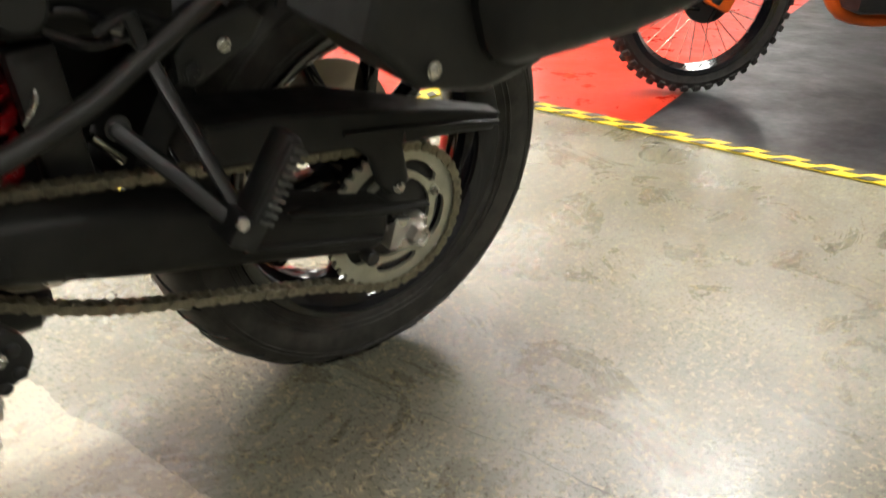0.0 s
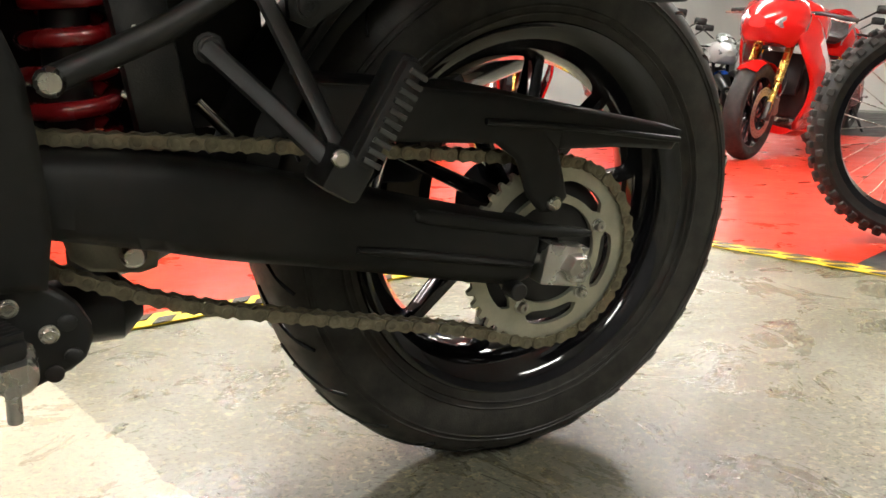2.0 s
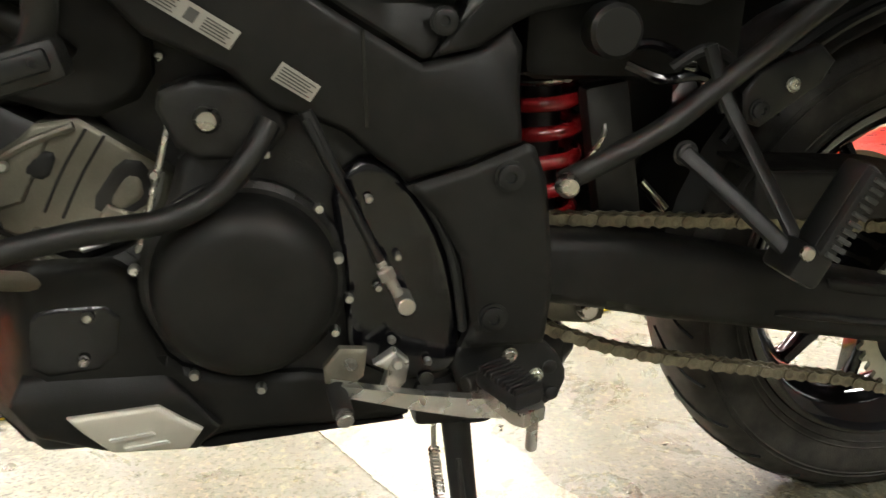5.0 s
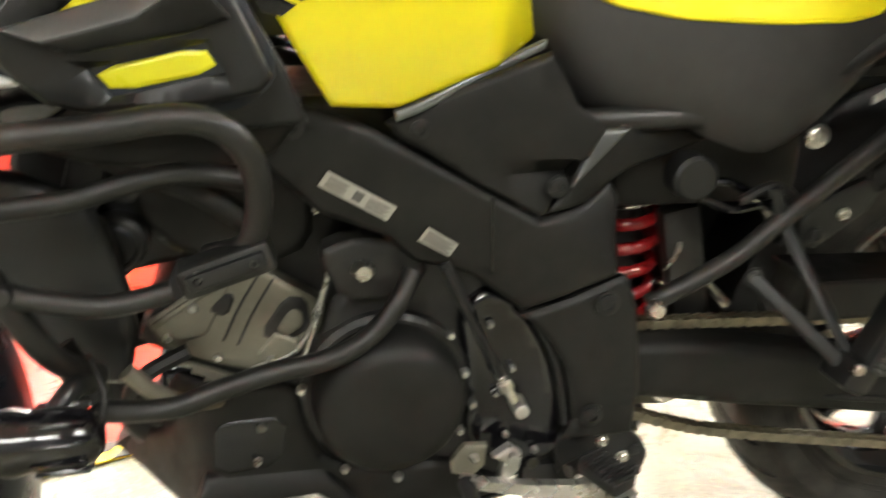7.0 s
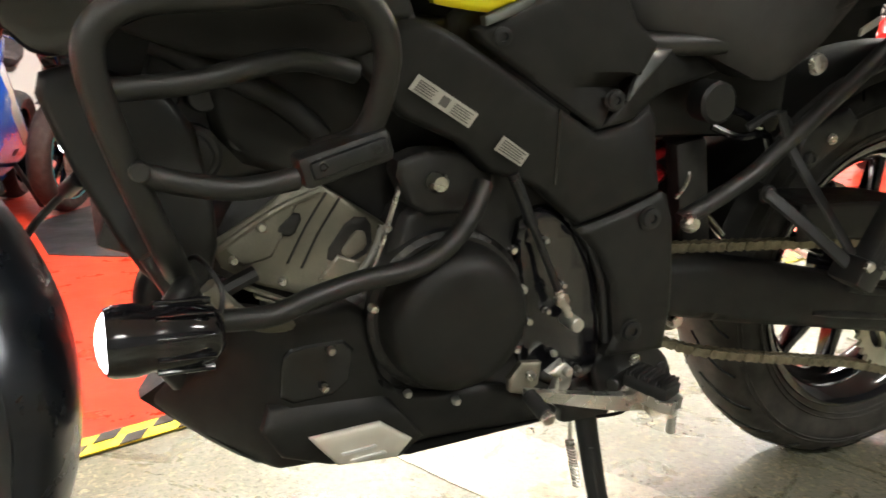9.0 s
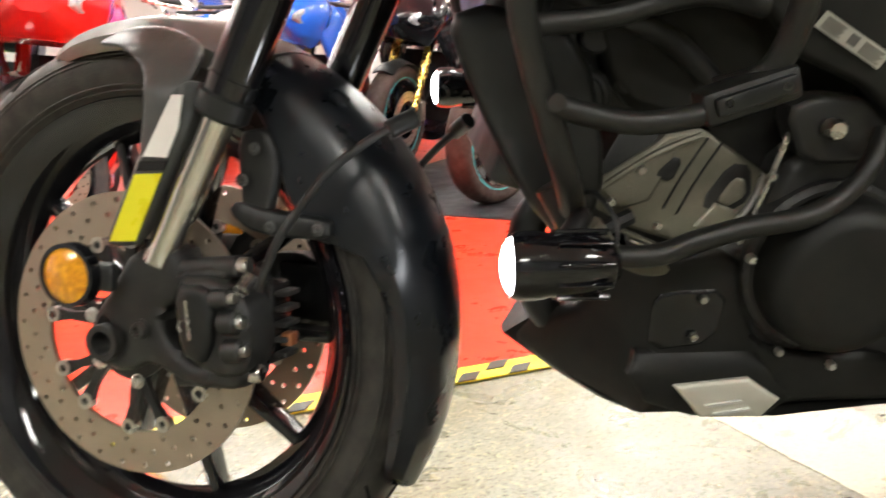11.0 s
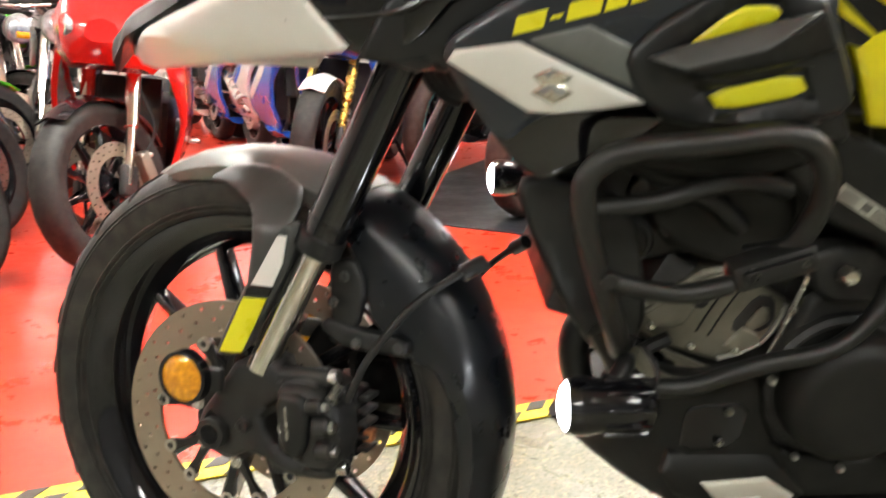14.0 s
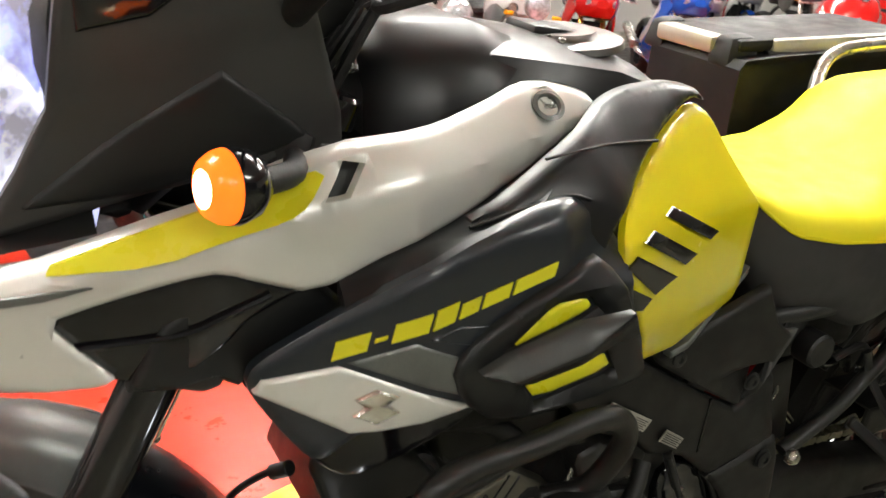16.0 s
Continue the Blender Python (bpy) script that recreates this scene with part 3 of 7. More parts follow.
def make_wheel(c, m, r_tyre, w_tyre, r_rim, hub_r, hub_w, spokes, turn0):
    """Tyre, rim, hub and cast spokes round the centre c; m places them in the motorcycle's frame."""
    place = (m or Matrix()) @ Matrix.Translation(c)
    tyre = bp("tyre", lathe(tyre_profile(r_tyre, w_tyre, r_rim), 96), TYRE, "worn black road tyre", m=place)
    cuts = []
    for i in range(26):
        a = 2 * math.pi * i / 26
        cuts += [groove(r_tyre, w_tyre, r_rim, a, 0.24, -0.04, -0.435, 0.008), groove(r_tyre, w_tyre, r_rim, a + 0.12, 0.24, 0.04, 0.435, 0.008)]
    bp("tread_groove_shade", merge(*cuts), DECAL_BLACK, parent=tyre, m=place)
    for q, k in ((0.16, 0.472), (0.24, 0.482), (0.60, 0.492), (0.66, 0.478)):
        rr = r_rim + (r_tyre - r_rim) * q
        for sd in (-1, 1):
            bp("sidewall_ring", lathe([(rr - 0.0016, sd * k * w_tyre), (rr, sd * (k * w_tyre + 0.0012)), (rr + 0.0016, sd * k * w_tyre), (rr, sd * (k * w_tyre - 0.002))], 96), TYRE, parent=tyre, m=place)
    w = w_tyre * 0.42
    f = r_rim
    prof = [(f - 0.004, -w), (f + 0.006, -w - 0.003), (f + 0.010, -w + 0.002), (f + 0.006, -w + 0.007), (f - 0.010, -w + 0.016), (f - 0.022, -w * 0.45), (f - 0.028, 0), (f - 0.022, w * 0.45), (f - 0.010, w - 0.016), (f + 0.006, w - 0.007), (f + 0.010, w - 0.002), (f + 0.006, w + 0.003), (f - 0.004, w), (f - 0.016, w - 0.010), (f - 0.032, w * 0.5), (f - 0.042, 0), (f - 0.032, -w * 0.5), (f - 0.016, -w + 0.010)]
    rim = bp("rim", lathe(prof, 96), RIM, "gloss black cast rim", m=place)
    bp("hub", lathe([(0.012, -hub_w / 2), (hub_r * 0.7, -hub_w / 2), (hub_r, -hub_w * 0.4), (hub_r * 0.85, 0), (hub_r, hub_w * 0.4), (hub_r * 0.7, hub_w / 2), (0.012, hub_w / 2)], 40), RIM, parent=rim, m=place)
    for s in wheel_spokes(spokes, hub_r * 0.8, f - 0.024, 0.021, 0.0135, 0.040, 0.026, 0, turn0):
        bp("spoke", s, RIM, parent=rim, m=place)
    return tyre, rim


make_wheel(WHEEL, None, 0.333, 0.145, 0.226, 0.052, 0.11, 10, 0.1)

# rear sprocket with its slots, carrier and bolts
SPY = -0.098
teeth = []
for i in range(41):
    for k, r in ((-0.3, 0.1015), (-0.12, 0.1085), (0.12, 0.1085), (0.3, 0.1015)):
        a = 2 * math.pi * (i + k) / 41
        teeth.append((REAR.x + r * math.cos(a), REAR.z + r * math.sin(a)))
slots = []
for i in range(5):
    a0 = 2 * math.pi * i / 5 + 0.62
    arc = np.linspace(a0, a0 + 0.94, 11)
    round_off = [0.0765 + 0.0085 * min(1, math.sqrt(max(0.0, 1 - (abs(k - 5) / 5) ** 4))) for k in range(11)]
    slots.append([(REAR.x + q * math.cos(a), REAR.z + q * math.sin(a)) for a, q in zip(arc, round_off)] + [(REAR.x + (0.153 - q) * math.cos(a), REAR.z + (0.153 - q) * math.sin(a)) for a, q in list(zip(arc, round_off))[-2:0:-1]])
sprocket = bp("sprocket", panel(teeth, SPY - 0.003, 0.006, 0.012, 0, 0, 0, [*slots, ring_pts(REAR.x, REAR.z, 0.059, 36)]), SPROCKET, "dull steel rear sprocket with curved slots")
bp("carrier", lathe([(0.02, 0), (0.070, 0), (0.086, 0.008), (0.080, 0.03), (0.02, 0.03)], 40, centre=(REAR.x, SPY + 0.004, REAR.z)), CASTING, parent=sprocket)
for i in range(5):
    a = 2 * math.pi * i / 5 + 0.462
    bp("sprocket_bolt", bolt((REAR.x + 0.068 * math.cos(a), SPY - 0.003, REAR.z + 0.068 * math.sin(a)), 0.0065, 0.009), STEEL, parent=sprocket)

# chain
chain_path = [(-0.655, 0.452), (-0.50, 0.444), (-0.33, 0.437), (-0.17, 0.429), (-0.06, 0.4235)]
arc = [(REAR.x + 0.1055 * math.cos(a), REAR.z + 0.1055 * math.sin(a)) for a in np.linspace(radians(88), radians(-104), 16)]
chain_path += arc + [(-0.12, 0.235), (-0.20, 0.249), (-0.33, 0.2725), (-0.42, 0.293), (-0.505, 0.324), (-0.60, 0.366), (-0.655, 0.39)]
run = smooth_path([(x, SPY, z) for x, z in chain_path], 10)
lengths = np.r_[0, np.cumsum([(b - a).length for a, b in zip(run, run[1:])])]
PITCH = 0.01588
joints = []
for s in np.arange(0, lengths[-1], PITCH):
    joints.append(Vector([float(np.interp(s, lengths, [p[k] for p in run])) for k in range(3)]))
chain = bp("chain", merge(*[rod(j + Vector((0, -0.0095, 0)), j + Vector((0, 0.0095, 0)), 0.0045, 10) for j in joints]), CHAIN, "oily drive chain with brassy rollers")


def link_shape(y):
    out = []
    for sx in (-1, 1):
        cx = sx * PITCH / 2
        out += [(cx + 0.0073 * math.cos(a), 0.0073 * math.sin(a)) for a in np.linspace(sx * math.pi / 2 - math.pi / 2 - radians(75), sx * math.pi / 2 - math.pi / 2 + radians(75), 7)]
    waist = [(0, 0.0050), (0, -0.0050)]
    hull = sorted(out + waist, key=lambda p: math.atan2(p[1], p[0]))
    return merge(plate(hull, y - 0.0009, y + 0.0009), plate(hull, -y - 0.0009, -y + 0.0009))


outer_link = inner_link = None
for i, (a, b) in enumerate(zip(joints, joints[1:])):
    mid, d = (a + b) / 2, b - a
    m = Matrix.Translation(mid) @ Matrix.Rotation(-math.atan2(d.z, d.x), 4, "Y")
    src = outer_link if i % 2 else inner_link
    if src is None:
        src = bp("link", link_shape(0.0082 if i % 2 else 0.0060), CHAIN, parent=chain)
        src.matrix_local = m
        if i % 2:
            outer_link = src
        else:
            inner_link = src
    else:
        again(src, m)

# swingarm
def beam_y(x, z):
    return -0.142 + 0.01 * max(0, (x + 0.45)) - 0.006 * math.exp(-((z - (0.36 - 0.10 * (x + 0.30))) / 0.03) ** 2)


beam = [(-0.64, 0.445), (-0.521, 0.437), (-0.44, 0.433), (-0.329, 0.415), (-0.163, 0.380), (-0.091, 0.366), (-0.045, 0.360), (-0.045, 0.345), (-0.050, 0.287), (-0.148, 0.302), (-0.286, 0.326), (-0.381, 0.340), (-0.435, 0.352), (-0.511, 0.366), (-0.64, 0.385)]
swing = bp("swingarm", panel(beam, beam_y, 0.040, 0.025, 0.014, 0.012, 1), PLASTIC, "matte black alloy swingarm beam")
bp("swingarm_lip", panel([(-0.20, 0.384), (-0.09, 0.364), (0.014, 0.352), (0.014, 0.344), (-0.06, 0.348), (-0.20, 0.368)], -0.146, 0.012, 0.02, 0.004, 0.003), PLASTIC, parent=swing)
bp("swingarm_bar", panel([(-0.26, 0.352), (-0.06, 0.322), (-0.06, 0.314), (-0.26, 0.341)], -0.150, 0.010, 0.02, 0.004, 0.004), PLASTIC, parent=swing)
other = panel(beam, beam_y, 0.040, 0.025, 0.014, 0.012, 1)
bp("swingarm", flip(other, CY), PLASTIC, "matte black alloy swingarm beam")
bp("pivot", rod((-0.61, -0.12, 0.405), (-0.61, 0.16, 0.405), 0.035), CASTING)
bp("cross_brace", block((0.10, 0.20, 0.07), (-0.42, CY, 0.39), 0.012, (0, 8, 0)), CASTING)
# axle: adjuster block, washer and nut
adjuster = bp("adjuster", block((0.056, 0.026, 0.046), (-0.018, -0.134, 0.314), 0.004, (0, 8, 0)), ALLOY, "bare alloy chain adjuster block")
bp("nut", lathe([(0.008, 0), (0.0175, 0), (0.0175, -0.010), (0.0145, -0.014), (0.0105, -0.014), (0.0095, -0.008), (0.007, -0.008)], 6, centre=(-0.008, -0.147, 0.313)), ALLOY, parent=adjuster)
bp("axle", rod((-0.008, -0.156, 0.313), (0.026, 0.20, 0.3295), 0.010), STEEL)
bp("adjuster_screw", rod((-0.080, -0.130, 0.325), (-0.045, -0.130, 0.320), 0.006), STEEL, parent=adjuster)
bp("bobbin", rod((-0.075, -0.150, 0.290), (-0.075, -0.128, 0.290), 0.010), CASTING)

# chain guard
guard_shape = [(-0.30, 0.500), (-0.196, 0.499), (-0.123, 0.495), (-0.016, 0.482), (0.074, 0.470), (0.128, 0.459), (0.115, 0.438), (0.046, 0.441), (-0.037, 0.439), (-0.019, 0.388), (-0.030, 0.372), (-0.050, 0.372), (-0.068, 0.389), (-0.086, 0.428), (-0.112, 0.445), (-0.30, 0.448)]
guard = bp("chain_guard", panel(guard_shape, -0.138, 0.004, 0.025, 0.006, 0.004, 0), PLASTIC, "matte black plastic chain guard")
bp("guard_flange", loft([[(-0.30, -0.136, 0.500), (-0.30, -0.05, 0.502), (-0.30, -0.05, 0.498), (-0.30, -0.134, 0.496)], [(-0.12, -0.136, 0.495), (-0.12, -0.05, 0.497), (-0.12, -0.05, 0.493), (-0.12, -0.134, 0.491)], [(0.124, -0.136, 0.460), (0.124, -0.11, 0.462), (0.124, -0.11, 0.458), (0.124, -0.134, 0.456)]], True), PLASTIC, parent=guard)
bp("guard_rib", tube([(-0.13, -0.141, 0.468), (-0.02, -0.141, 0.462), (0.118, -0.141, 0.450)], 0.0035, 8), PLASTIC, parent=guard)
bp("guard_bolt", bolt((-0.039, -0.139, 0.383), 0.008, 0.007, socket=False), STEEL, parent=guard)

# rear brake, far side
bp("rear_disc", panel(ring_pts(WHEEL.x, WHEEL.z, 0.130, 48), WHEEL.y + 0.085, 0.005, 0.04, 0, 0, 0, [ring_pts(WHEEL.x, WHEEL.z, 0.085, 40)]), DISC, "steel rear brake disc")
bp("rear_caliper", block((0.09, 0.05, 0.06), (-0.11, WHEEL.y + 0.09, 0.375), 0.012), CASTING)

# rear inner fender over the tyre
arc_in = []
for a in np.linspace(radians(172), radians(62), 12):
    sec = []
    for y, dr in ((-0.085, -0.020), (-0.070, 0.004), (-0.035, 0.014), (0, 0.017), (0.035, 0.014), (0.070, 0.004), (0.085, -0.020)):
        r = 0.362 + dr
        sec.append((WHEEL.x + r * math.cos(a), WHEEL.y + y, WHEEL.z + r * math.sin(a)))
    low = [(x * 1.0 - 0.004 * math.cos(a), y, z - 0.004 * math.sin(a)) for x, y, z in sec[::-1]]
    arc_in.append(sec + low)
bp("rear_fender", loft(arc_in, True), PLASTIC, "matte black inner rear mudguard")
bp("fender_edge", tube([(WHEEL.x + 0.359 * math.cos(a), WHEEL.y - 0.088, WHEEL.z + 0.359 * math.sin(a)) for a in np.linspace(radians(150), radians(62), 9)], 0.006, 8), SATIN)
# tail underside and plate carrier
bp("tail_tray", loft([[(x, CY - w, z0), (x, CY + w, z0), (x, CY + w, z1), (x, CY - w, z1)] for x, w, z0, z1 in ((-0.42, 0.08, 0.70, 0.80), (-0.15, 0.10, 0.76, 0.86), (0.15, 0.09, 0.82, 0.90), (0.36, 0.05, 0.86, 0.92))], True), PLASTIC)

# subframe tubes
for s in (1, -1):
    def sy(v):
        return v if s == 1 else 2 * CY - v
    bp("subframe_tube", tube([(-0.519, sy(-0.160), 0.497), (-0.430, sy(-0.160), 0.543), (-0.376, sy(-0.156), 0.581), (-0.319, sy(-0.153), 0.624), (-0.262, sy(-0.150), 0.668), (-0.190, sy(-0.148), 0.728), (-0.05, sy(-0.15), 0.84), (0.06, sy(-0.15), 0.90)], 0.0110), POWDER, "matte black steel subframe tube")
    bp("frame_rail", tube([(-0.60, sy(-0.13), 0.70), (-0.40, sy(-0.14), 0.715), (-0.25, sy(-0.145), 0.79), (0.05, sy(-0.14), 0.87)], 0.014), POWDER)
    bp("passenger_strut", tube([(-0.408, sy(-0.178), 0.530), (-0.366, sy(-0.218), 0.490), (-0.325, sy(-0.256), 0.448)], 0.0085, 8, 2, flat=0.55), SATIN)
    bp("passenger_strut", tube([(-0.380, sy(-0.152), 0.625), (-0.363, sy(-0.162), 0.578), (-0.342, sy(-0.205), 0.520), (-0.318, sy(-0.250), 0.455)], 0.0075, 8, 3, flat=0.55), SATIN)
    tilt = 27
    peg = bp("passenger_peg", block((0.024, 0.034, 0.104), (-0.295, sy(-0.255), 0.490), 0.008, (0, tilt, 0)), SATIN, "folded black rubber passenger footrest")
    bp("peg_rubber", block((0.019, 0.014, 0.090), (-0.293, sy(-0.272), 0.493), 0.006, (0, tilt, 0)), RUBBER, parent=peg)
    for k in range(10):
        o = Matrix.Rotation(radians(tilt), 3, "Y") @ Vector((0.004, 0, -0.038 + k * 0.0083))
        bp("rib", block((0.016, 0.004, 0.0045), (-0.293 + o.x, sy(-0.2795), 0.493 + o.z), 0.001, (0, tilt, 0)), GUARD_GREY, parent=peg)
    bp("peg_clevis", block((0.034, 0.05, 0.035), (-0.322, sy(-0.252), 0.446), 0.006, (0, tilt, 0)), SATIN, parent=peg)
    bp("peg_bolt", bolt((-0.331, sy(-0.276), 0.461), 0.007, 0.006, (0, -s, 0), False), STEEL, parent=peg)
    bp("strut_bolt", bolt((-0.404, sy(-0.174), 0.528), 0.010, 0.008, (0, -s, 0)), CASTING)
    bp("subframe_bolt", bolt((-0.519, sy(-0.174), 0.499), 0.0115, 0.012, (0, -s, 0), False), STEEL)
    bp("rail_bolt", bolt((-0.345, sy(-0.160), 0.684), 0.011, 0.008, (0, -s, 0)), STEEL)
bp("reservoir", rod((-0.47, -0.11, 0.635), (-0.47, -0.145, 0.635), 0.026), SATIN)
bp("linkage_plate", block((0.05, 0.03, 0.16), (-0.43, -0.06, 0.50), 0.008, (0, -12, 0)), CASTING)
# made-up dark sheet that hides the red floor behind the shock
bp("gap_blocker", block((0.26, 0.012, 0.26), (-0.42, CY + 0.075, 0.545), 0.004, (0, -6, 0)), PLASTIC)
bp("battery_box", block((0.24, 0.20, 0.16), (-0.42, CY, 0.66), 0.02), PLASTIC)
bp("frame_spar", block((0.05, 0.16, 0.26), (-0.575, CY + 0.02, 0.52), 0.015, (0, 10, 0)), CASTING)
bp("cable_clip", tube([(-0.40, -0.12, 0.60), (-0.37, -0.13, 0.62), (-0.33, -0.12, 0.60), (-0.30, -0.10, 0.56)], 0.006, 8), RUBBER)

# shock absorber with its red coil
coil = [(-0.492 + 0.037 * math.cos(a), -0.015 + 0.037 * math.sin(a), 0.405 + 0.163 * a / (2 * math.pi * 5.2)) for a in np.linspace(0, 2 * math.pi * 5.2, 110)]
shock = bp("shock_absorber", rod((-0.492, -0.015, 0.37), (-0.497, -0.015, 0.62), 0.021), CASTING)
bp("coil_spring", tube(coil, 0.0085, 10, 0), RED_SPRING, "glossy red coil spring", shock)
bp("spring_seat", rod((-0.492, -0.015, 0.572), (-0.493, -0.015, 0.582), 0.041), ALLOY, parent=shock)
bp("spring_cup", rod((-0.493, -0.015, 0.582), (-0.494, -0.015, 0.640), 0.044), SATIN, parent=shock)
bp("spring_seat", rod((-0.492, -0.015, 0.388), (-0.492, -0.015, 0.402), 0.042), CASTING, parent=shock)

# brackets, hoses and bright fittings beside the shock
bracket = bp("peg_bracket", panel([(-0.335, 0.580), (-0.322, 0.602), (-0.258, 0.628), (-0.240, 0.612), (-0.252, 0.590), (-0.312, 0.546), (-0.330, 0.552)], -0.146, 0.010, 0.015, 0.004, 0.003, 0), SATIN, "black footrest bracket plate")
bp("bracket_bolt", bolt((-0.317, -0.148, 0.564), 0.009, 0.006), CASTING, parent=bracket)
bp("bracket_bolt", bolt((-0.285, -0.148, 0.589), 0.006, 0.005), STEEL, parent=bracket)
bp("bright_clip", tube([(-0.300, -0.100, 0.592), (-0.282, -0.105, 0.602), (-0.262, -0.100, 0.612)], 0.005, 8), CHROME)
bp("fitting", block((0.030, 0.012, 0.006), (-0.430, -0.050, 0.490), 0.002, (0, 6, 0)), CHROME)
bp("fitting", block((0.028, 0.012, 0.007), (-0.442, -0.050, 0.470), 0.002, (0, 28, 0)), CHROME)
bp("link_rod", rod((-0.388, -0.050, 0.470), (-0.354, -0.050, 0.437), 0.006), CHROME)
for hx, hz, bend in ((-0.455, 0.612, 0.010), (-0.440, 0.600, -0.012)):
    bp("hose", tube([(hx, -0.100, hz), (hx + 0.035, -0.112, hz + bend), (hx + 0.080, -0.110, hz - 0.010), (hx + 0.110, -0.100, hz - 0.045)], 0.0055, 8), GLOSS)
bp("hose_clamp", rod((-0.385, -0.110, 0.603), (-0.372, -0.110, 0.600), 0.0075, 12), CHROME)
bp("shock_hose", tube([(-0.452, -0.055, 0.560), (-0.445, -0.075, 0.530), (-0.458, -0.070, 0.500)], 0.003, 6), STEEL)

# ---- engine and lower body
def bolts(rows, material=None, r=0.006, parent=None, name="bolt", socket=True, h=0.006):
    for x, y, z in rows:
        bp(name, bolt((x, y, z), r, h, socket=socket), material or STEEL, parent=parent)


engine = bp("engine_case", panel([(-0.99, 0.33), (-0.985, 0.405), (-0.925, 0.425), (-0.885, 0.452), (-0.862, 0.530), (-0.74, 0.58), (-0.62, 0.55), (-0.585, 0.42), (-0.585, 0.30), (-0.66, 0.255), (-0.90, 0.25)], -0.135, 0.29, 0.04, 0.012, 0.010, 1), CASTING, "black painted engine crankcase")
# round generator cover
GX, GZ = -0.811, 0.406
cover = bp("generator_cover", lathe([(0, -0.0400), (0.036, -0.0398), (0.058, -0.0385), (0.072, -0.033), (0.080, -0.022), (0.083, -0.006), (0.086, 0.03), (0, 0.03)], 56, False, (GX, -0.158, GZ)), PLASTIC, "round matte black generator cover")
bp("cover_rim", panel([(GX + r * math.cos(a), GZ + r * math.sin(a)) for a, r in zip(np.linspace(0, 2 * math.pi, 30, False), [0.095] * 30)], -0.150, 0.03, 0.03, 0.006, 0.005, 1), CASTING, parent=cover)
bolts([(-0.728, -0.158, 0.430), (-0.718, -0.158, 0.391), (-0.731, -0.158, 0.358), (-0.745, -0.158, 0.478), (-0.905, -0.158, 0.425), (-0.80, -0.152, 0.300), (-0.86, -0.152, 0.318)], ALLOY, 0.0052, cover, "cover_bolt", False, 0.010)
# front sprocket cover with its bolts
front_cover = bp("sprocket_cover", panel([(-0.735, 0.50), (-0.70, 0.525), (-0.665, 0.505), (-0.625, 0.44), (-0.605, 0.36), (-0.605, 0.305), (-0.66, 0.29), (-0.715, 0.32), (-0.722, 0.40)], -0.150, 0.03, 0.02, 0.008, 0.006, 1), GLOSS, "gloss black front sprocket cover")
bp("cover_seam", tube([(-0.668, -0.153, 0.508), (-0.640, -0.156, 0.470), (-0.618, -0.156, 0.420), (-0.606, -0.156, 0.350)], 0.005, 8), SATIN, parent=front_cover)
bolts([(-0.700, -0.153, 0.484), (-0.672, -0.153, 0.428), (-0.690, -0.153, 0.398), (-0.640, -0.153, 0.318), (-0.676, -0.153, 0.343)], ALLOY, 0.0042, front_cover, "cover_bolt", False, 0.008)
# shift linkage
link = bp("shift_rod", tube([(-0.757, -0.176, 0.560), (-0.722, -0.178, 0.492), (-0.690, -0.178, 0.428)], 0.0045, 10), SATIN, "black shift linkage rod with bright ends")
bp("rod_end", rod((-0.692, -0.178, 0.432), (-0.674, -0.178, 0.398), 0.0055), ALLOY, parent=link)
bp("lock_nut", rod((-0.688, -0.178, 0.424), (-0.683, -0.178, 0.414), 0.0085, 6), STEEL, parent=link)
bp("ball_joint", rod((-0.668, -0.190, 0.390), (-0.668, -0.160, 0.390), 0.0085), ALLOY, parent=link)
bp("sleeve", tube([(-0.757, -0.172, 0.566), (-0.735, -0.174, 0.52), (-0.728, -0.173, 0.508)], 0.0065, 10), RUBBER, parent=link)
bp("shift_arm", panel([(-0.743, 0.326), (-0.728, 0.345), (-0.702, 0.343), (-0.705, 0.316), (-0.718, 0.304), (-0.741, 0.310)], -0.176, 0.008, 0.010, 0.003, 0.002, 0), ALLOY_CASE, "cast alloy shift arm")
bp("shift_arm", panel([(-0.697, 0.331), (-0.677, 0.345), (-0.663, 0.332), (-0.666, 0.311), (-0.679, 0.296), (-0.689, 0.302), (-0.684, 0.324)], -0.185, 0.010, 0.010, 0.003, 0.003, 0), ALLOY, "cast alloy shift arm")
bolts([(-0.718, -0.177, 0.330), (-0.675, -0.186, 0.333)], ALLOY, 0.006, None, "arm_bolt", False, 0.006)
# gear lever and side-stand
lever = bp("gear_lever", loft([[(x, y - 0.006, z - h), (x, y + 0.006, z - h), (x, y + 0.006, z + h), (x, y - 0.006, z + h)] for x, y, z, h in ((-0.738, -0.205, 0.322, 0.0055), (-0.715, -0.214, 0.321, 0.006), (-0.66, -0.212, 0.307, 0.008), (-0.61, -0.205, 0.294, 0.010), (-0.568, -0.195, 0.285, 0.011), (-0.548, -0.190, 0.280, 0.008))], True), ALLOY, "bare alloy gear lever")
bp("toe_piece", rod((-0.730, -0.240, 0.311), (-0.734, -0.205, 0.321), 0.0092), RUBBER, "black rubber toe piece", lever)
bp("toe_cap", rod((-0.729, -0.247, 0.309), (-0.730, -0.239, 0.311), 0.0078), ALLOY, parent=lever)
bp("pivot_boss", rod((-0.553, -0.205, 0.281), (-0.553, -0.160, 0.281), 0.017), ALLOY, parent=lever)
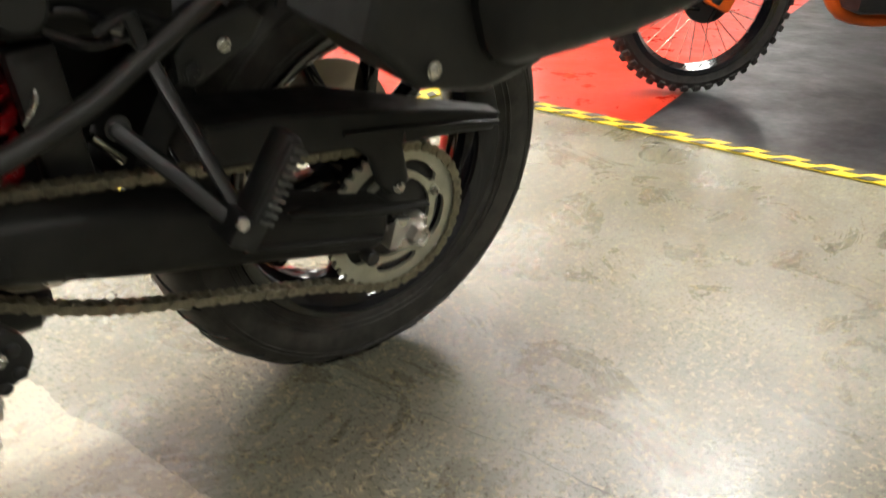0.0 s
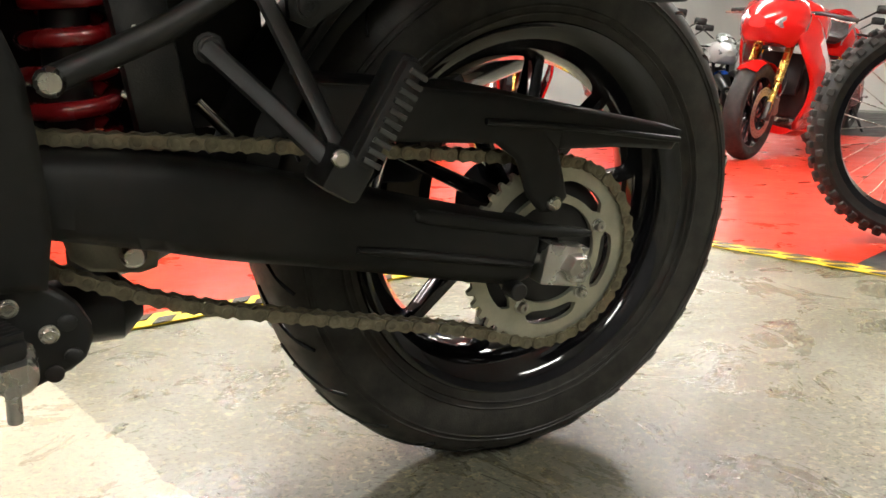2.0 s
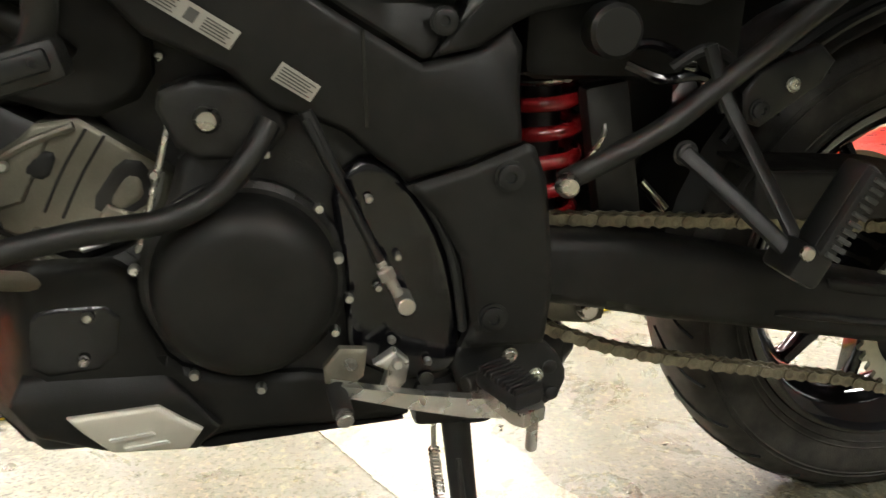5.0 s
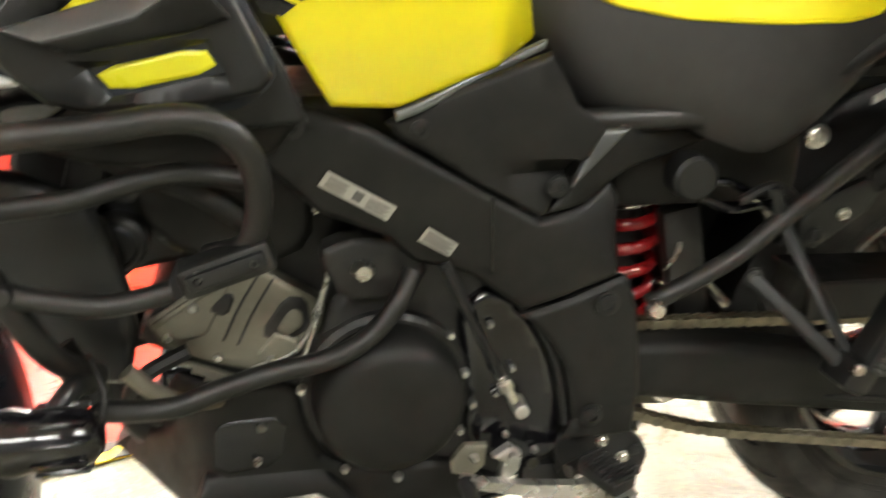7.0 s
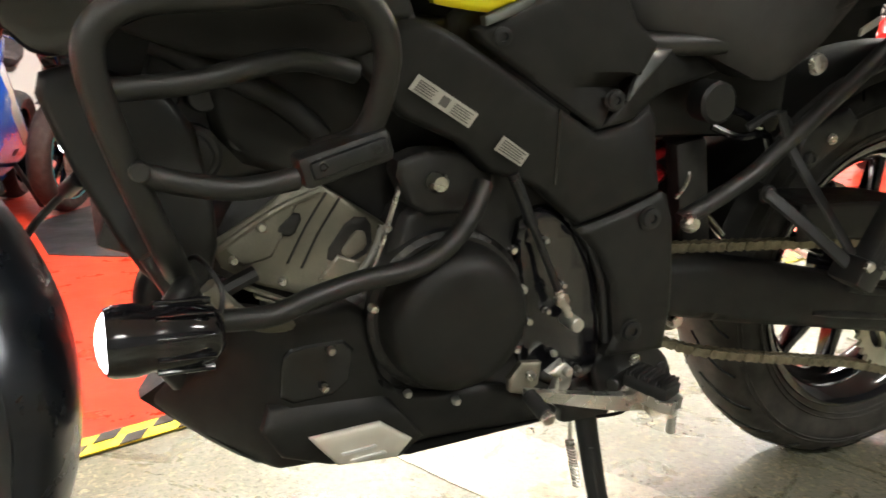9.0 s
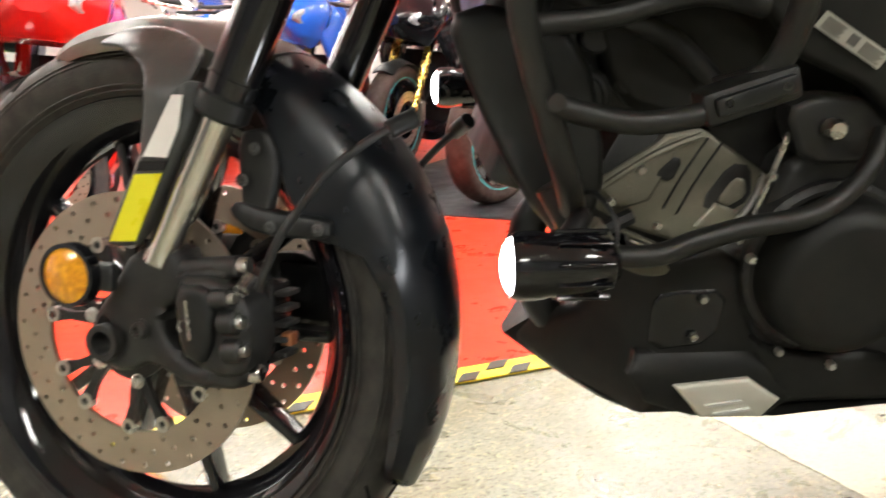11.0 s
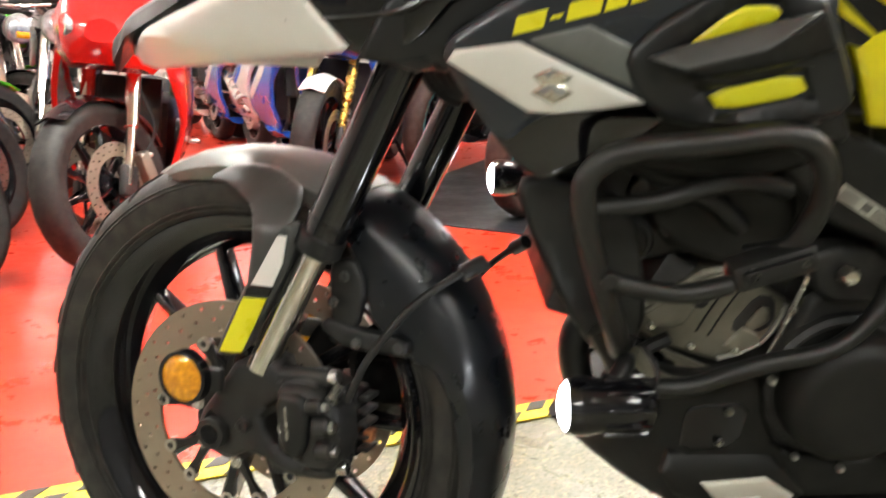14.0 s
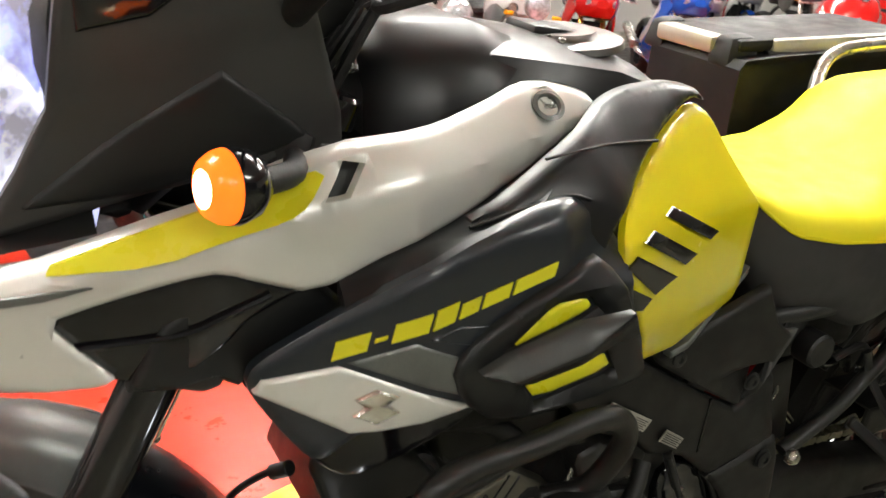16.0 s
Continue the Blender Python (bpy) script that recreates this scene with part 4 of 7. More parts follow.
heel = bp("heel_plate", panel([(-0.618, 0.320), (-0.590, 0.342), (-0.545, 0.344), (-0.505, 0.318), (-0.490, 0.290), (-0.500, 0.262), (-0.545, 0.242), (-0.600, 0.262)], -0.150, 0.012, 0.02, 0.005, 0.004, 1), SATIN, "black footrest bracket plate")
bolts([(-0.555, -0.151, 0.318), (-0.526, -0.151, 0.293)], STEEL, 0.0065, heel, "plate_bolt", True)
bolts([(-0.512, -0.151, 0.302), (-0.508, -0.151, 0.272), (-0.523, -0.151, 0.258), (-0.640, -0.151, 0.297)], CASTING, 0.0075, heel, "plate_boss", False, 0.004)
PEG = Matrix.Translation((-0.590, -0.175, 0.306)) @ Matrix.Rotation(radians(4), 4, "X") @ Matrix.Rotation(radians(26), 4, "Z")
footpeg = bp("rider_footpeg", loft([[(-w, y, -0.010), (w, y, -0.010), (w, y, 0.004), (-w, y, 0.004)] for y, w in ((0.0, 0.010), (-0.015, 0.015), (-0.066, 0.018), (-0.076, 0.013))], True), ALLOY, "alloy rider footrest with a ribbed black rubber pad", m=PEG)
bp("rubber_pad", block((0.038, 0.060, 0.018), (0, -0.040, 0.012), 0.006), RUBBER, "ribbed black rubber pad", footpeg, PEG)
for k in range(10):
    bp("rib", block((0.034, 0.0032, 0.008), (0, -0.014 - k * 0.0056, 0.0215), 0.0012), RUBBER, parent=footpeg, m=PEG)
bp("peg_feeler", rod((0.004, -0.070, -0.006), (0.004, -0.072, -0.042), 0.0055, 14, 0.2), ALLOY, "bright peg feeler pin", footpeg, PEG)
bp("peg_hinge", rod((-0.022, -0.002, 0.0), (0.022, -0.002, 0.0), 0.009, 14), CASTING, parent=footpeg, m=PEG)
stand = bp("side_stand", tube([(-0.606, -0.122, 0.270), (-0.600, -0.132, 0.215), (-0.592, -0.165, 0.125), (-0.578, -0.215, 0.026)], (0.0165, 0.0125), 12, 4, flat=0.75), SATIN, "black side stand, folded out")
bp("stand_foot", block((0.07, 0.05, 0.010), (-0.572, -0.222, 0.031), 0.004, (-6, 0, 0)), SATIN, parent=stand)
bp("stand_bracket", block((0.075, 0.03, 0.05), (-0.612, -0.128, 0.262), 0.008), CASTING, parent=stand)
bp("stand_groove", tube([(-0.602, -0.147, 0.200), (-0.594, -0.178, 0.122), (-0.581, -0.224, 0.040)], 0.0035, 6), CASTING, parent=stand)
spring = [(-0.625 + 0.006 * s + 0.0055 * math.cos(a), -0.132 - 0.018 * s + 0.0055 * math.sin(a), 0.205 - 0.055 * s) for s, a in ((k / 90, 2 * math.pi * 15 * k / 90) for k in range(91))]
bp("stand_spring", tube(spring, 0.0014, 6, 0), STEEL, "small coiled steel return spring", stand)
bp("stand_hook", tube([(-0.626, -0.130, 0.238), (-0.625, -0.132, 0.206)], 0.003, 6, 2), STEEL, parent=stand)
bp("cable", tube([(-0.60, -0.15, 0.245), (-0.580, -0.175, 0.262), (-0.560, -0.170, 0.280)], 0.0022, 6), RUBBER, parent=stand)
# muffler collector below the swingarm
bp("collector", rod((-0.70, 0.0, 0.245), (-0.432, 0.0, 0.258), 0.034, 28, 0.6), SATIN, "satin black exhaust collector")
bp("exhaust_pipe", tube([(-0.48, 0.03, 0.30), (-0.40, 0.10, 0.30), (-0.25, 0.17, 0.38), (0.05, 0.20, 0.52)], 0.026), CASTING)
bp("silencer", rod((-0.15, 0.215, 0.44), (0.32, 0.235, 0.62), 0.058, 28, 0.25), GLOSS, "black exhaust silencer")
bp("linkage_arm", panel([(-0.515, 0.372), (-0.47, 0.372), (-0.425, 0.345), (-0.43, 0.315), (-0.50, 0.322)], -0.085, 0.05, 0.03, 0.006, 0.005), ALLOY_CASE)
bolts([(-0.452, -0.088, 0.338)], STEEL, 0.012, None, "linkage_bolt", False, 0.012)

# belly cowl, its nose and the bright plate on it
def cowl_y(x, z):
    return -0.150 + 1.25 * max(0, -1.0 - x) + 0.30 * max(0, 0.27 - z)


cowl = bp("belly_cowl", panel([(-1.046, 0.416), (-0.995, 0.427), (-0.911, 0.428), (-0.901, 0.370), (-0.880, 0.325), (-0.836, 0.309), (-0.741, 0.309), (-0.700, 0.285), (-0.655, 0.264), (-0.655, 0.250), (-0.729, 0.246), (-0.793, 0.247), (-0.838, 0.245), (-0.862, 0.231), (-0.878, 0.228), (-0.945, 0.237), (-1.009, 0.237), (-1.036, 0.236), (-1.064, 0.243), (-1.092, 0.253), (-1.126, 0.273), (-1.094, 0.312), (-1.050, 0.345)], cowl_y, 0.012, 0.02, 0.008, 0.006, 1), PLASTIC, "matte black plastic belly cowl")
bp("cowl_floor", loft([[(x, CY - w, z), (x, CY, z - 0.008), (x, CY + w, z), (x, CY, z + 0.03)] for x, z, w in ((-1.10, 0.262, 0.04), (-1.02, 0.240, 0.14), (-0.945, 0.242, 0.165), (-0.85, 0.234, 0.165), (-0.66, 0.25, 0.165))], True), PLASTIC, parent=cowl)
bp("cowl_nose", loft([[(-1.130, CY + y, 0.273), (-1.094, CY + y * 4, 0.314), (-1.03, CY + y * 9, 0.346), (-1.02, CY + y * 10, 0.238), (-1.070, CY + y * 6, 0.244)] for y in (-0.011, 0.0, 0.011)], True), PLASTIC, parent=cowl)
# raised black patch in place of a shaded recess
bp("cowl_recess_shade", panel([(-0.999, 0.373), (-0.989, 0.387), (-0.920, 0.389), (-0.929, 0.328), (-1.001, 0.320)], -0.1525, 0.004, 0.02, 0.004, 0.002), DECAL_BLACK, parent=cowl)
bolts([(-0.948, -0.155, 0.380), (-0.955, -0.155, 0.338)], STEEL, 0.005, cowl, "cowl_bolt", False, 0.006)
bp("cowl_step", panel([(-1.022, 0.296), (-1.012, 0.318), (-0.955, 0.324), (-0.897, 0.329), (-0.880, 0.314), (-0.838, 0.262), (-0.862, 0.235), (-0.945, 0.240), (-1.000, 0.262)], lambda x, z: -0.160 + 0.30 * max(0, 0.27 - z) + 0.6 * max(0, z - 0.300), 0.012, 0.012, 0.004, 0.003, 0), PLASTIC, parent=cowl)
bp("cowl_plate", panel([(-0.973, 0.285), (-0.893, 0.292), (-0.8545, 0.2645), (-0.869, 0.240), (-0.938, 0.242)], lambda x, z: -0.167 + 0.30 * max(0, 0.27 - z), 0.010, 0.015, 0.004, 0.003, 0), PLATE_SILVER, "satin silver plate on the cowl", cowl)
for k in (0, 1):
    bp("plate_line", panel([(-0.938 + k * 0.012, 0.262 - k * 0.012), (-0.900 + k * 0.012, 0.268 - k * 0.012), (-0.897 + k * 0.012, 0.265 - k * 0.012), (-0.936 + k * 0.012, 0.2585 - k * 0.012)], lambda x, z: -0.170 + 0.30 * max(0, 0.27 - z), 0.003, 0.02, 0, 0, 0), DECAL_WHITE, parent=cowl)
cowl_r = flip(panel([(-1.046, 0.416), (-0.985, 0.430), (-0.905, 0.418), (-0.836, 0.308), (-0.655, 0.262), (-0.655, 0.246), (-0.850, 0.222), (-0.945, 0.226), (-1.036, 0.236), (-1.064, 0.243), (-1.126, 0.273), (-1.094, 0.312), (-1.050, 0.345)], cowl_y, 0.012, 0.03, 0.008, 0.006, 1), CY)
bp("belly_cowl", cowl_r, PLASTIC, "matte black plastic belly cowl")

# front cylinder: finned grey barrel and head, leaning forward
cyl = bp("front_cylinder", block((0.115, 0.22, 0.17), (-0.975, CY - 0.010, 0.474), 0.012, (0, -62, 0)), CASTING, "black cast alloy front cylinder")
head = bp("cylinder_head", panel([(-1.062, 0.488), (-1.000, 0.530), (-0.986, 0.543), (-0.950, 0.549), (-0.893, 0.512), (-0.872, 0.498), (-0.876, 0.470), (-0.905, 0.440), (-0.955, 0.424), (-1.013, 0.442), (-1.050, 0.462)], lambda x, z: -0.112 + 0.10 * max(0, -0.99 - x), 0.24, 0.014, 0.005, 0.004, 0), ALLOY_CASE, "grey cast alloy cylinder head", cyl)
for k in range(2):
    bp("head_seam", tube([(-0.943 + 0.015 * k, -0.1125, 0.540 - 0.006 * k), (-0.966 + 0.015 * k, -0.1125, 0.502 - 0.006 * k), (-0.984 + 0.015 * k, -0.1125, 0.465 - 0.006 * k)], 0.0014, 6), CASTING, parent=cyl)
well = bp("head_recess", panel([(-0.946, 0.470), (-0.917, 0.513), (-0.894, 0.510), (-0.890, 0.474), (-0.922, 0.455)], -0.1140, 0.004, 0.010, 0.003, 0.002, 1), CASTING, parent=cyl)
bp("plug_cover", panel([(-0.928, 0.474), (-0.912, 0.498), (-0.900, 0.496), (-0.898, 0.478), (-0.918, 0.466)], -0.1175, 0.006, 0.008, 0.003, 0.002, 1), ALLOY_CASE, parent=cyl)
bp("head_lip", tube([(-0.882, -0.116, 0.502), (-0.890, -0.116, 0.474), (-0.912, -0.116, 0.446), (-0.955, -0.116, 0.430)], 0.0035, 8), ALLOY, parent=cyl)
bp("head_lip", tube([(-1.055, -0.110, 0.485), (-1.000, -0.116, 0.523), (-0.952, -0.116, 0.543)], 0.0040, 8), ALLOY_CASE, parent=cyl)
bp("cam_cap", panel([(-1.000, 0.500), (-0.985, 0.522), (-0.968, 0.518), (-0.978, 0.494)], -0.1165, 0.006, 0.008, 0.003, 0.002, 1), CASTING, parent=cyl)
bolts([(-1.040, -0.114, 0.474), (-0.990, -0.116, 0.448), (-0.935, -0.116, 0.440), (-1.012, -0.116, 0.508)], ALLOY, 0.005, cyl, "head_bolt", False)
bp("head_step", panel([(-1.052, 0.486), (-1.000, 0.522), (-0.972, 0.535), (-0.985, 0.505), (-1.000, 0.474), (-1.030, 0.464)], lambda x, z: -0.1165 + 0.10 * max(0, -0.99 - x), 0.008, 0.010, 0.003, 0.003, 0), ALLOY_CASE, parent=cyl)
bp("head_step", panel([(-0.950, 0.446), (-0.930, 0.472), (-0.905, 0.462), (-0.905, 0.444), (-0.930, 0.434)], -0.1175, 0.008, 0.010, 0.003, 0.003, 0), ALLOY_CASE, parent=cyl)
for k in range(4):
    bp("barrel_fin", block((0.100, 0.012, 0.0035), (-0.985 + 0.012 * k, -0.112, 0.424 - 0.011 * k), 0.001, (0, 24, 0)), ALLOY_CASE, parent=cyl)
bp("water_pipe", tube([(-1.075, -0.175, 0.470), (-1.050, -0.170, 0.440), (-1.020, -0.160, 0.420), (-0.985, -0.140, 0.410)], 0.009, 10), ALLOY_CASE)
bp("head_strap", tube([(-0.866, -0.140, 0.570), (-0.890, -0.135, 0.480), (-0.905, -0.130, 0.430)], 0.003, 6), ALLOY)
bp("upper_case", panel([(-1.000, 0.720), (-0.800, 0.720), (-0.770, 0.600), (-0.790, 0.500), (-0.900, 0.470), (-0.940, 0.540), (-0.990, 0.560)], -0.082, 0.20, 0.03, 0.010, 0.008, 0), CASTING, "black upper engine casting")
bolts([(-0.905, -0.084, 0.640), (-0.880, -0.084, 0.600), (-0.930, -0.084, 0.580)], ALLOY, 0.005, None, "case_bolt", False)
bp("rear_cylinder", block((0.13, 0.20, 0.18), (-0.70, CY, 0.62), 0.015, (0, 28, 0)), CASTING)
mount = bp("engine_mount", panel([(-0.885, 0.575), (-0.850, 0.590), (-0.80, 0.585), (-0.765, 0.555), (-0.790, 0.520), (-0.860, 0.520)], -0.155, 0.03, 0.02, 0.006, 0.005, 1), CASTING)
bolts([(-0.838, -0.157, 0.557)], STEEL, 0.0115, mount, "mount_bolt", False, 0.014)
bolts([(-0.865, -0.140, 0.465), (-0.885, -0.140, 0.505), (-0.790, -0.150, 0.525)], ALLOY, 0.005, mount, "small_bolt", False)
bp("header_pipe", tube([(-1.050, -0.03, 0.455), (-1.105, -0.035, 0.440), (-1.110, -0.03, 0.380), (-1.07, -0.02, 0.300), (-0.95, 0.0, 0.265), (-0.66, 0.02, 0.24)], 0.021), SATIN)
bp("oil_hose", tube([(-1.02, -0.12, 0.46), (-1.065, -0.13, 0.44), (-1.085, -0.11, 0.40), (-1.06, -0.09, 0.36)], 0.009, 8), RUBBER)
bp("oil_filter", rod((-1.06, -0.02, 0.385), (-1.00, -0.02, 0.385), 0.036), GLOSS)
# radiator with its shroud
bp("radiator", block((0.035, 0.24, 0.22), (-1.120, CY - 0.03, 0.600), 0.006, (0, 18, 0)), CASTING, "black radiator core")
for k in range(14):
    bp("radiator_fin", block((0.003, 0.22, 0.004), (-1.143 + 0.0052 * k, CY - 0.03, 0.530 + 0.016 * k * 0.62 + 0.02), 0.0), SATIN)
for s in (1, -1):
    def sy(v):
        return v if s == 1 else 2 * CY - v
    sh = panel([(-1.216, 0.662), (-1.170, 0.676), (-1.085, 0.640), (-1.060, 0.520), (-1.075, 0.448), (-1.105, 0.452), (-1.140, 0.492), (-1.190, 0.590)], lambda x, z: -0.165 - 0.05 * (x + 1.15), 0.010, 0.02, 0.008, 0.008, 1)
    if s == 1:
        bp("radiator_shroud", sh, SATIN, "satin black radiator shroud")
    else:
        sh.free()
    sh = panel([(-1.08, 0.690), (-0.95, 0.690), (-0.885, 0.640), (-0.885, 0.570), (-0.945, 0.545), (-1.05, 0.580)], -0.120, 0.05, 0.03, 0.012, 0.01, 1)
    bp("airbox_side", sh if s == 1 else flip(sh, CY), PLASTIC)
bp("horn", rod((-1.08, -0.13, 0.585), (-1.08, -0.10, 0.585), 0.030), CASTING)
bp("horn_ring", rod((-1.08, -0.133, 0.585), (-1.08, -0.128, 0.585), 0.022), SATIN)

bp("fan_shroud", panel([(-1.176, 0.660), (-1.150, 0.742), (-0.960, 0.742), (-0.925, 0.585), (-1.000, 0.556), (-1.070, 0.545), (-1.100, 0.520), (-1.125, 0.512), (-1.160, 0.590)], -0.098, 0.235, 0.03, 0.010, 0.008, 0), SATIN, "black radiator fan shroud")
for hx, hz in ((-1.066, 0.640), (-1.030, 0.600)):
    bp("fan_motor", rod((hx, -0.118, hz), (hx, -0.09, hz), 0.016, 18), CASTING)
bp("radiator_hose", tube([(-1.11, -0.125, 0.690), (-1.06, -0.140, 0.668), (-1.00, -0.135, 0.640), (-0.95, -0.120, 0.600)], 0.012, 10), RUBBER)

# crash bars
BAR = 0.0120
for s in (1, -1):
    def q(x, y, z):
        return (x, y if s == 1 else 2 * CY - y, z)
    bp("crash_bar", tube([q(-1.098, -0.200, 0.480), q(-1.120, -0.262, 0.535), q(-1.152, -0.287, 0.620), q(-1.170, -0.296, 0.683), q(-1.164, -0.298, 0.714), q(-1.132, -0.298, 0.732), q(-1.060, -0.296, 0.739), q(-0.995, -0.292, 0.746), q(-0.960, -0.288, 0.734), q(-0.940, -0.278, 0.702), q(-0.938, -0.262, 0.660), q(-0.950, -0.245, 0.622), q(-0.985, -0.225, 0.605)], BAR, 14, 6), POWDER, "thick black powder-coated crash bar")
    bp("crash_bar_brace", tube([q(-1.143, -0.285, 0.605), q(-1.105, -0.285, 0.594), q(-1.062, -0.283, 0.588), q(-1.015, -0.270, 0.592)], 0.0100, 12), POWDER)
    bp("crash_bar_inner", tube([q(-1.162, -0.25, 0.662), q(-1.094, -0.245, 0.668), q(-1.037, -0.240, 0.682), q(-0.997, -0.235, 0.686), q(-0.950, -0.225, 0.675)], 0.0100, 12), POWDER)
    bp("crash_bar_lower", tube([q(-1.100, -0.225, 0.455), q(-1.030, -0.225, 0.453), q(-0.985, -0.222, 0.466), q(-0.935, -0.212, 0.475), q(-0.875, -0.200, 0.480), q(-0.835, -0.190, 0.497), q(-0.806, -0.180, 0.526), q(-0.787, -0.165, 0.555)], 0.0108, 14, 6), POWDER, "thick black powder-coated crash bar")
    bp("crash_bar_cross", tube([q(-1.125, -0.215, 0.520), q(-1.108, -0.220, 0.490), q(-1.098, -0.222, 0.468)], 0.015, 12), POWDER)
    bp("bar_clamp", block((0.085, 0.035, 0.030), q(-0.968, -0.250, 0.606), 0.006, (0, -18, 0)), POWDER)
    bp("clamp_plate", block((0.070, 0.008, 0.016), q(-0.968, -0.272, 0.608), 0.003, (0, -18, 0)), SATIN)
    bp("clamp_bolt", bolt(q(-0.992, -0.268, 0.602), 0.005, 0.008, (0, -s, 0)), STEEL)
    bp("clamp_bolt", bolt(q(-0.944, -0.268, 0.616), 0.005, 0.008, (0, -s, 0)), STEEL)
    bp("bar_cap", rod(q(-1.140, -0.290, 0.608), q(-1.140, -0.302, 0.608), 0.008), CASTING)
    # fog lamp on the lower bar
    FOG_AT = Vector((-1.170, -0.290, 0.470)) if s == 1 else Vector((-1.190, 0.335, 0.526))
    fog = bp("fog_lamp", lathe([(0.0, 0.004), (0.024, 0.004), (0.027, -0.002), (0.0295, 0.004), (0.030, 0.02), (0.027, 0.032), (0.0285, 0.040), (0.027, 0.062), (0.023, 0.082), (0.014, 0.090), (0, 0.092)], 32, False), GLOSS, "round black LED fog lamp, switched on", m=Matrix.Translation(FOG_AT) @ Matrix.Rotation(radians(-90), 4, "Z"))
    bp("lens", lathe([(0, -0.008), (0.010, -0.0072), (0.018, -0.005), (0.0235, -0.0015), (0.026, 0.003), (0, 0.004)], 32, False), FOG_GLOW, "glowing white lens", fog, Matrix.Translation(FOG_AT - Vector((0.001, 0, 0))) @ Matrix.Rotation(radians(-90), 4, "Z"))
    for k in range(10):
        a = 2 * math.pi * k / 10
        bp("fin", block((0.045, 0.003, 0.006), (0, 0, 0), 0.001), GLOSS, parent=fog, m=Matrix.Translation(FOG_AT + Vector((0.058, 0, 0))) @ Matrix.Rotation(a, 4, "X") @ Matrix.Translation((0, 0, 0.0285)))
    bp("lamp_bracket", tube([tuple(FOG_AT + Vector((0.050, 0.015 * s, 0.018))), *((q(-1.105, -0.255, 0.500), q(-1.100, -0.225, 0.485)) if s == 1 else ((-1.110, 0.30, 0.56), (-1.100, 0.27, 0.60)))], 0.010, 10), SATIN, parent=fog)
    bp("lamp_cable", tube([tuple(FOG_AT + Vector((0.085, 0.005 * s, 0))), tuple(FOG_AT + Vector((0.092, 0.015 * s, 0.03))), q(-1.092, -0.245, 0.520), q(-1.100, -0.22, 0.51)], 0.0025, 6), RUBBER, parent=fog)

# ---- side covers
def cover_y(x, z):
    return -0.168 - 0.012 * math.sin((z - 0.5) * 7) + 0.45 * max(0, (x + 0.657) * 0.545 + (z - 0.606) * 0.838) * (z < 0.67)


for s in (1, -1):
    def put(name, bm, material, label=""):
        return bp(name, bm if s == 1 else flip(bm, CY), material, label)
    fc = put("frame_cover", panel([(-0.955, 0.723), (-0.905, 0.733), (-0.857, 0.718), (-0.828, 0.705), (-0.783, 0.679), (-0.721, 0.642), (-0.657, 0.606), (-0.603, 0.619), (-0.571, 0.638), (-0.560, 0.620), (-0.564, 0.580), (-0.562, 0.537), (-0.618, 0.516), (-0.665, 0.501), (-0.693, 0.522), (-0.724, 0.547), (-0.753, 0.559), (-0.787, 0.568), (-0.821, 0.599), (-0.884, 0.626), (-0.945, 0.690)], cover_y, 0.012, 0.018, 0.007, 0.006, 0), PLASTIC, "textured black plastic frame cover")
    put("seam", panel([(-0.711, 0.633), (-0.708, 0.635), (-0.703, 0.552), (-0.706, 0.552)], lambda x, z: cover_y(x, z) - 0.0015, 0.003, 0.03, 0, 0, 0), DECAL_BLACK)
    sc = put("side_cover", panel([(-0.817, 0.713), (-0.799, 0.723), (-0.728, 0.751), (-0.655, 0.778), (-0.640, 0.752), (-0.626, 0.728), (-0.594, 0.703), (-0.627, 0.644), (-0.650, 0.613), (-0.657, 0.611), (-0.721, 0.648), (-0.783, 0.686), (-0.806, 0.700)], lambda x, z: cover_y(x, z) - 0.003, 0.010, 0.018, 0.006, 0.005, 0), PLASTIC, "textured black plastic side cover")
    put("side_cover_facet", panel([(-0.565, 0.698), (-0.532, 0.701), (-0.472, 0.684), (-0.438, 0.668), (-0.516, 0.655), (-0.548, 0.650), (-0.572, 0.640), (-0.604, 0.621), (-0.648, 0.612), (-0.625, 0.644)], lambda x, z: -0.172 + 0.4 * max(0, x + 0.62), 0.010, 0.018, 0.005, 0.004, 0), PLASTIC)
    put("cover_wedge", panel([(-0.599, 0.699), (-0.563, 0.698), (-0.628, 0.643)], lambda x, z: -0.184 + 0.35 * max(0, z - 0.645), 0.006, 0.010, 0.003, 0.002, 0), GUARD_GREY, "lighter wedge facet of the side cover")
    put("lower_cover", panel([(-0.668, 0.497), (-0.612, 0.513), (-0.5565, 0.536), (-0.548, 0.532), (-0.535, 0.500), (-0.526, 0.440), (-0.521, 0.385), (-0.526, 0.335), (-0.610, 0.334), (-0.600, 0.360), (-0.612, 0.426), (-0.636, 0.466)], -0.170, 0.012, 0.018, 0.008, 0.006, 0), PLASTIC, "textured black plastic pivot cover")
bolts([(-0.573, -0.172, 0.507), (-0.581, -0.172, 0.368)], SATIN, 0.012, None, "cover_fixing", True, 0.006)
bolts([(-0.785, -0.181, 0.707), (-0.640, -0.174, 0.643), (-0.905, -0.180, 0.712)], SATIN, 0.010, None, "cover_fixing", True, 0.005)


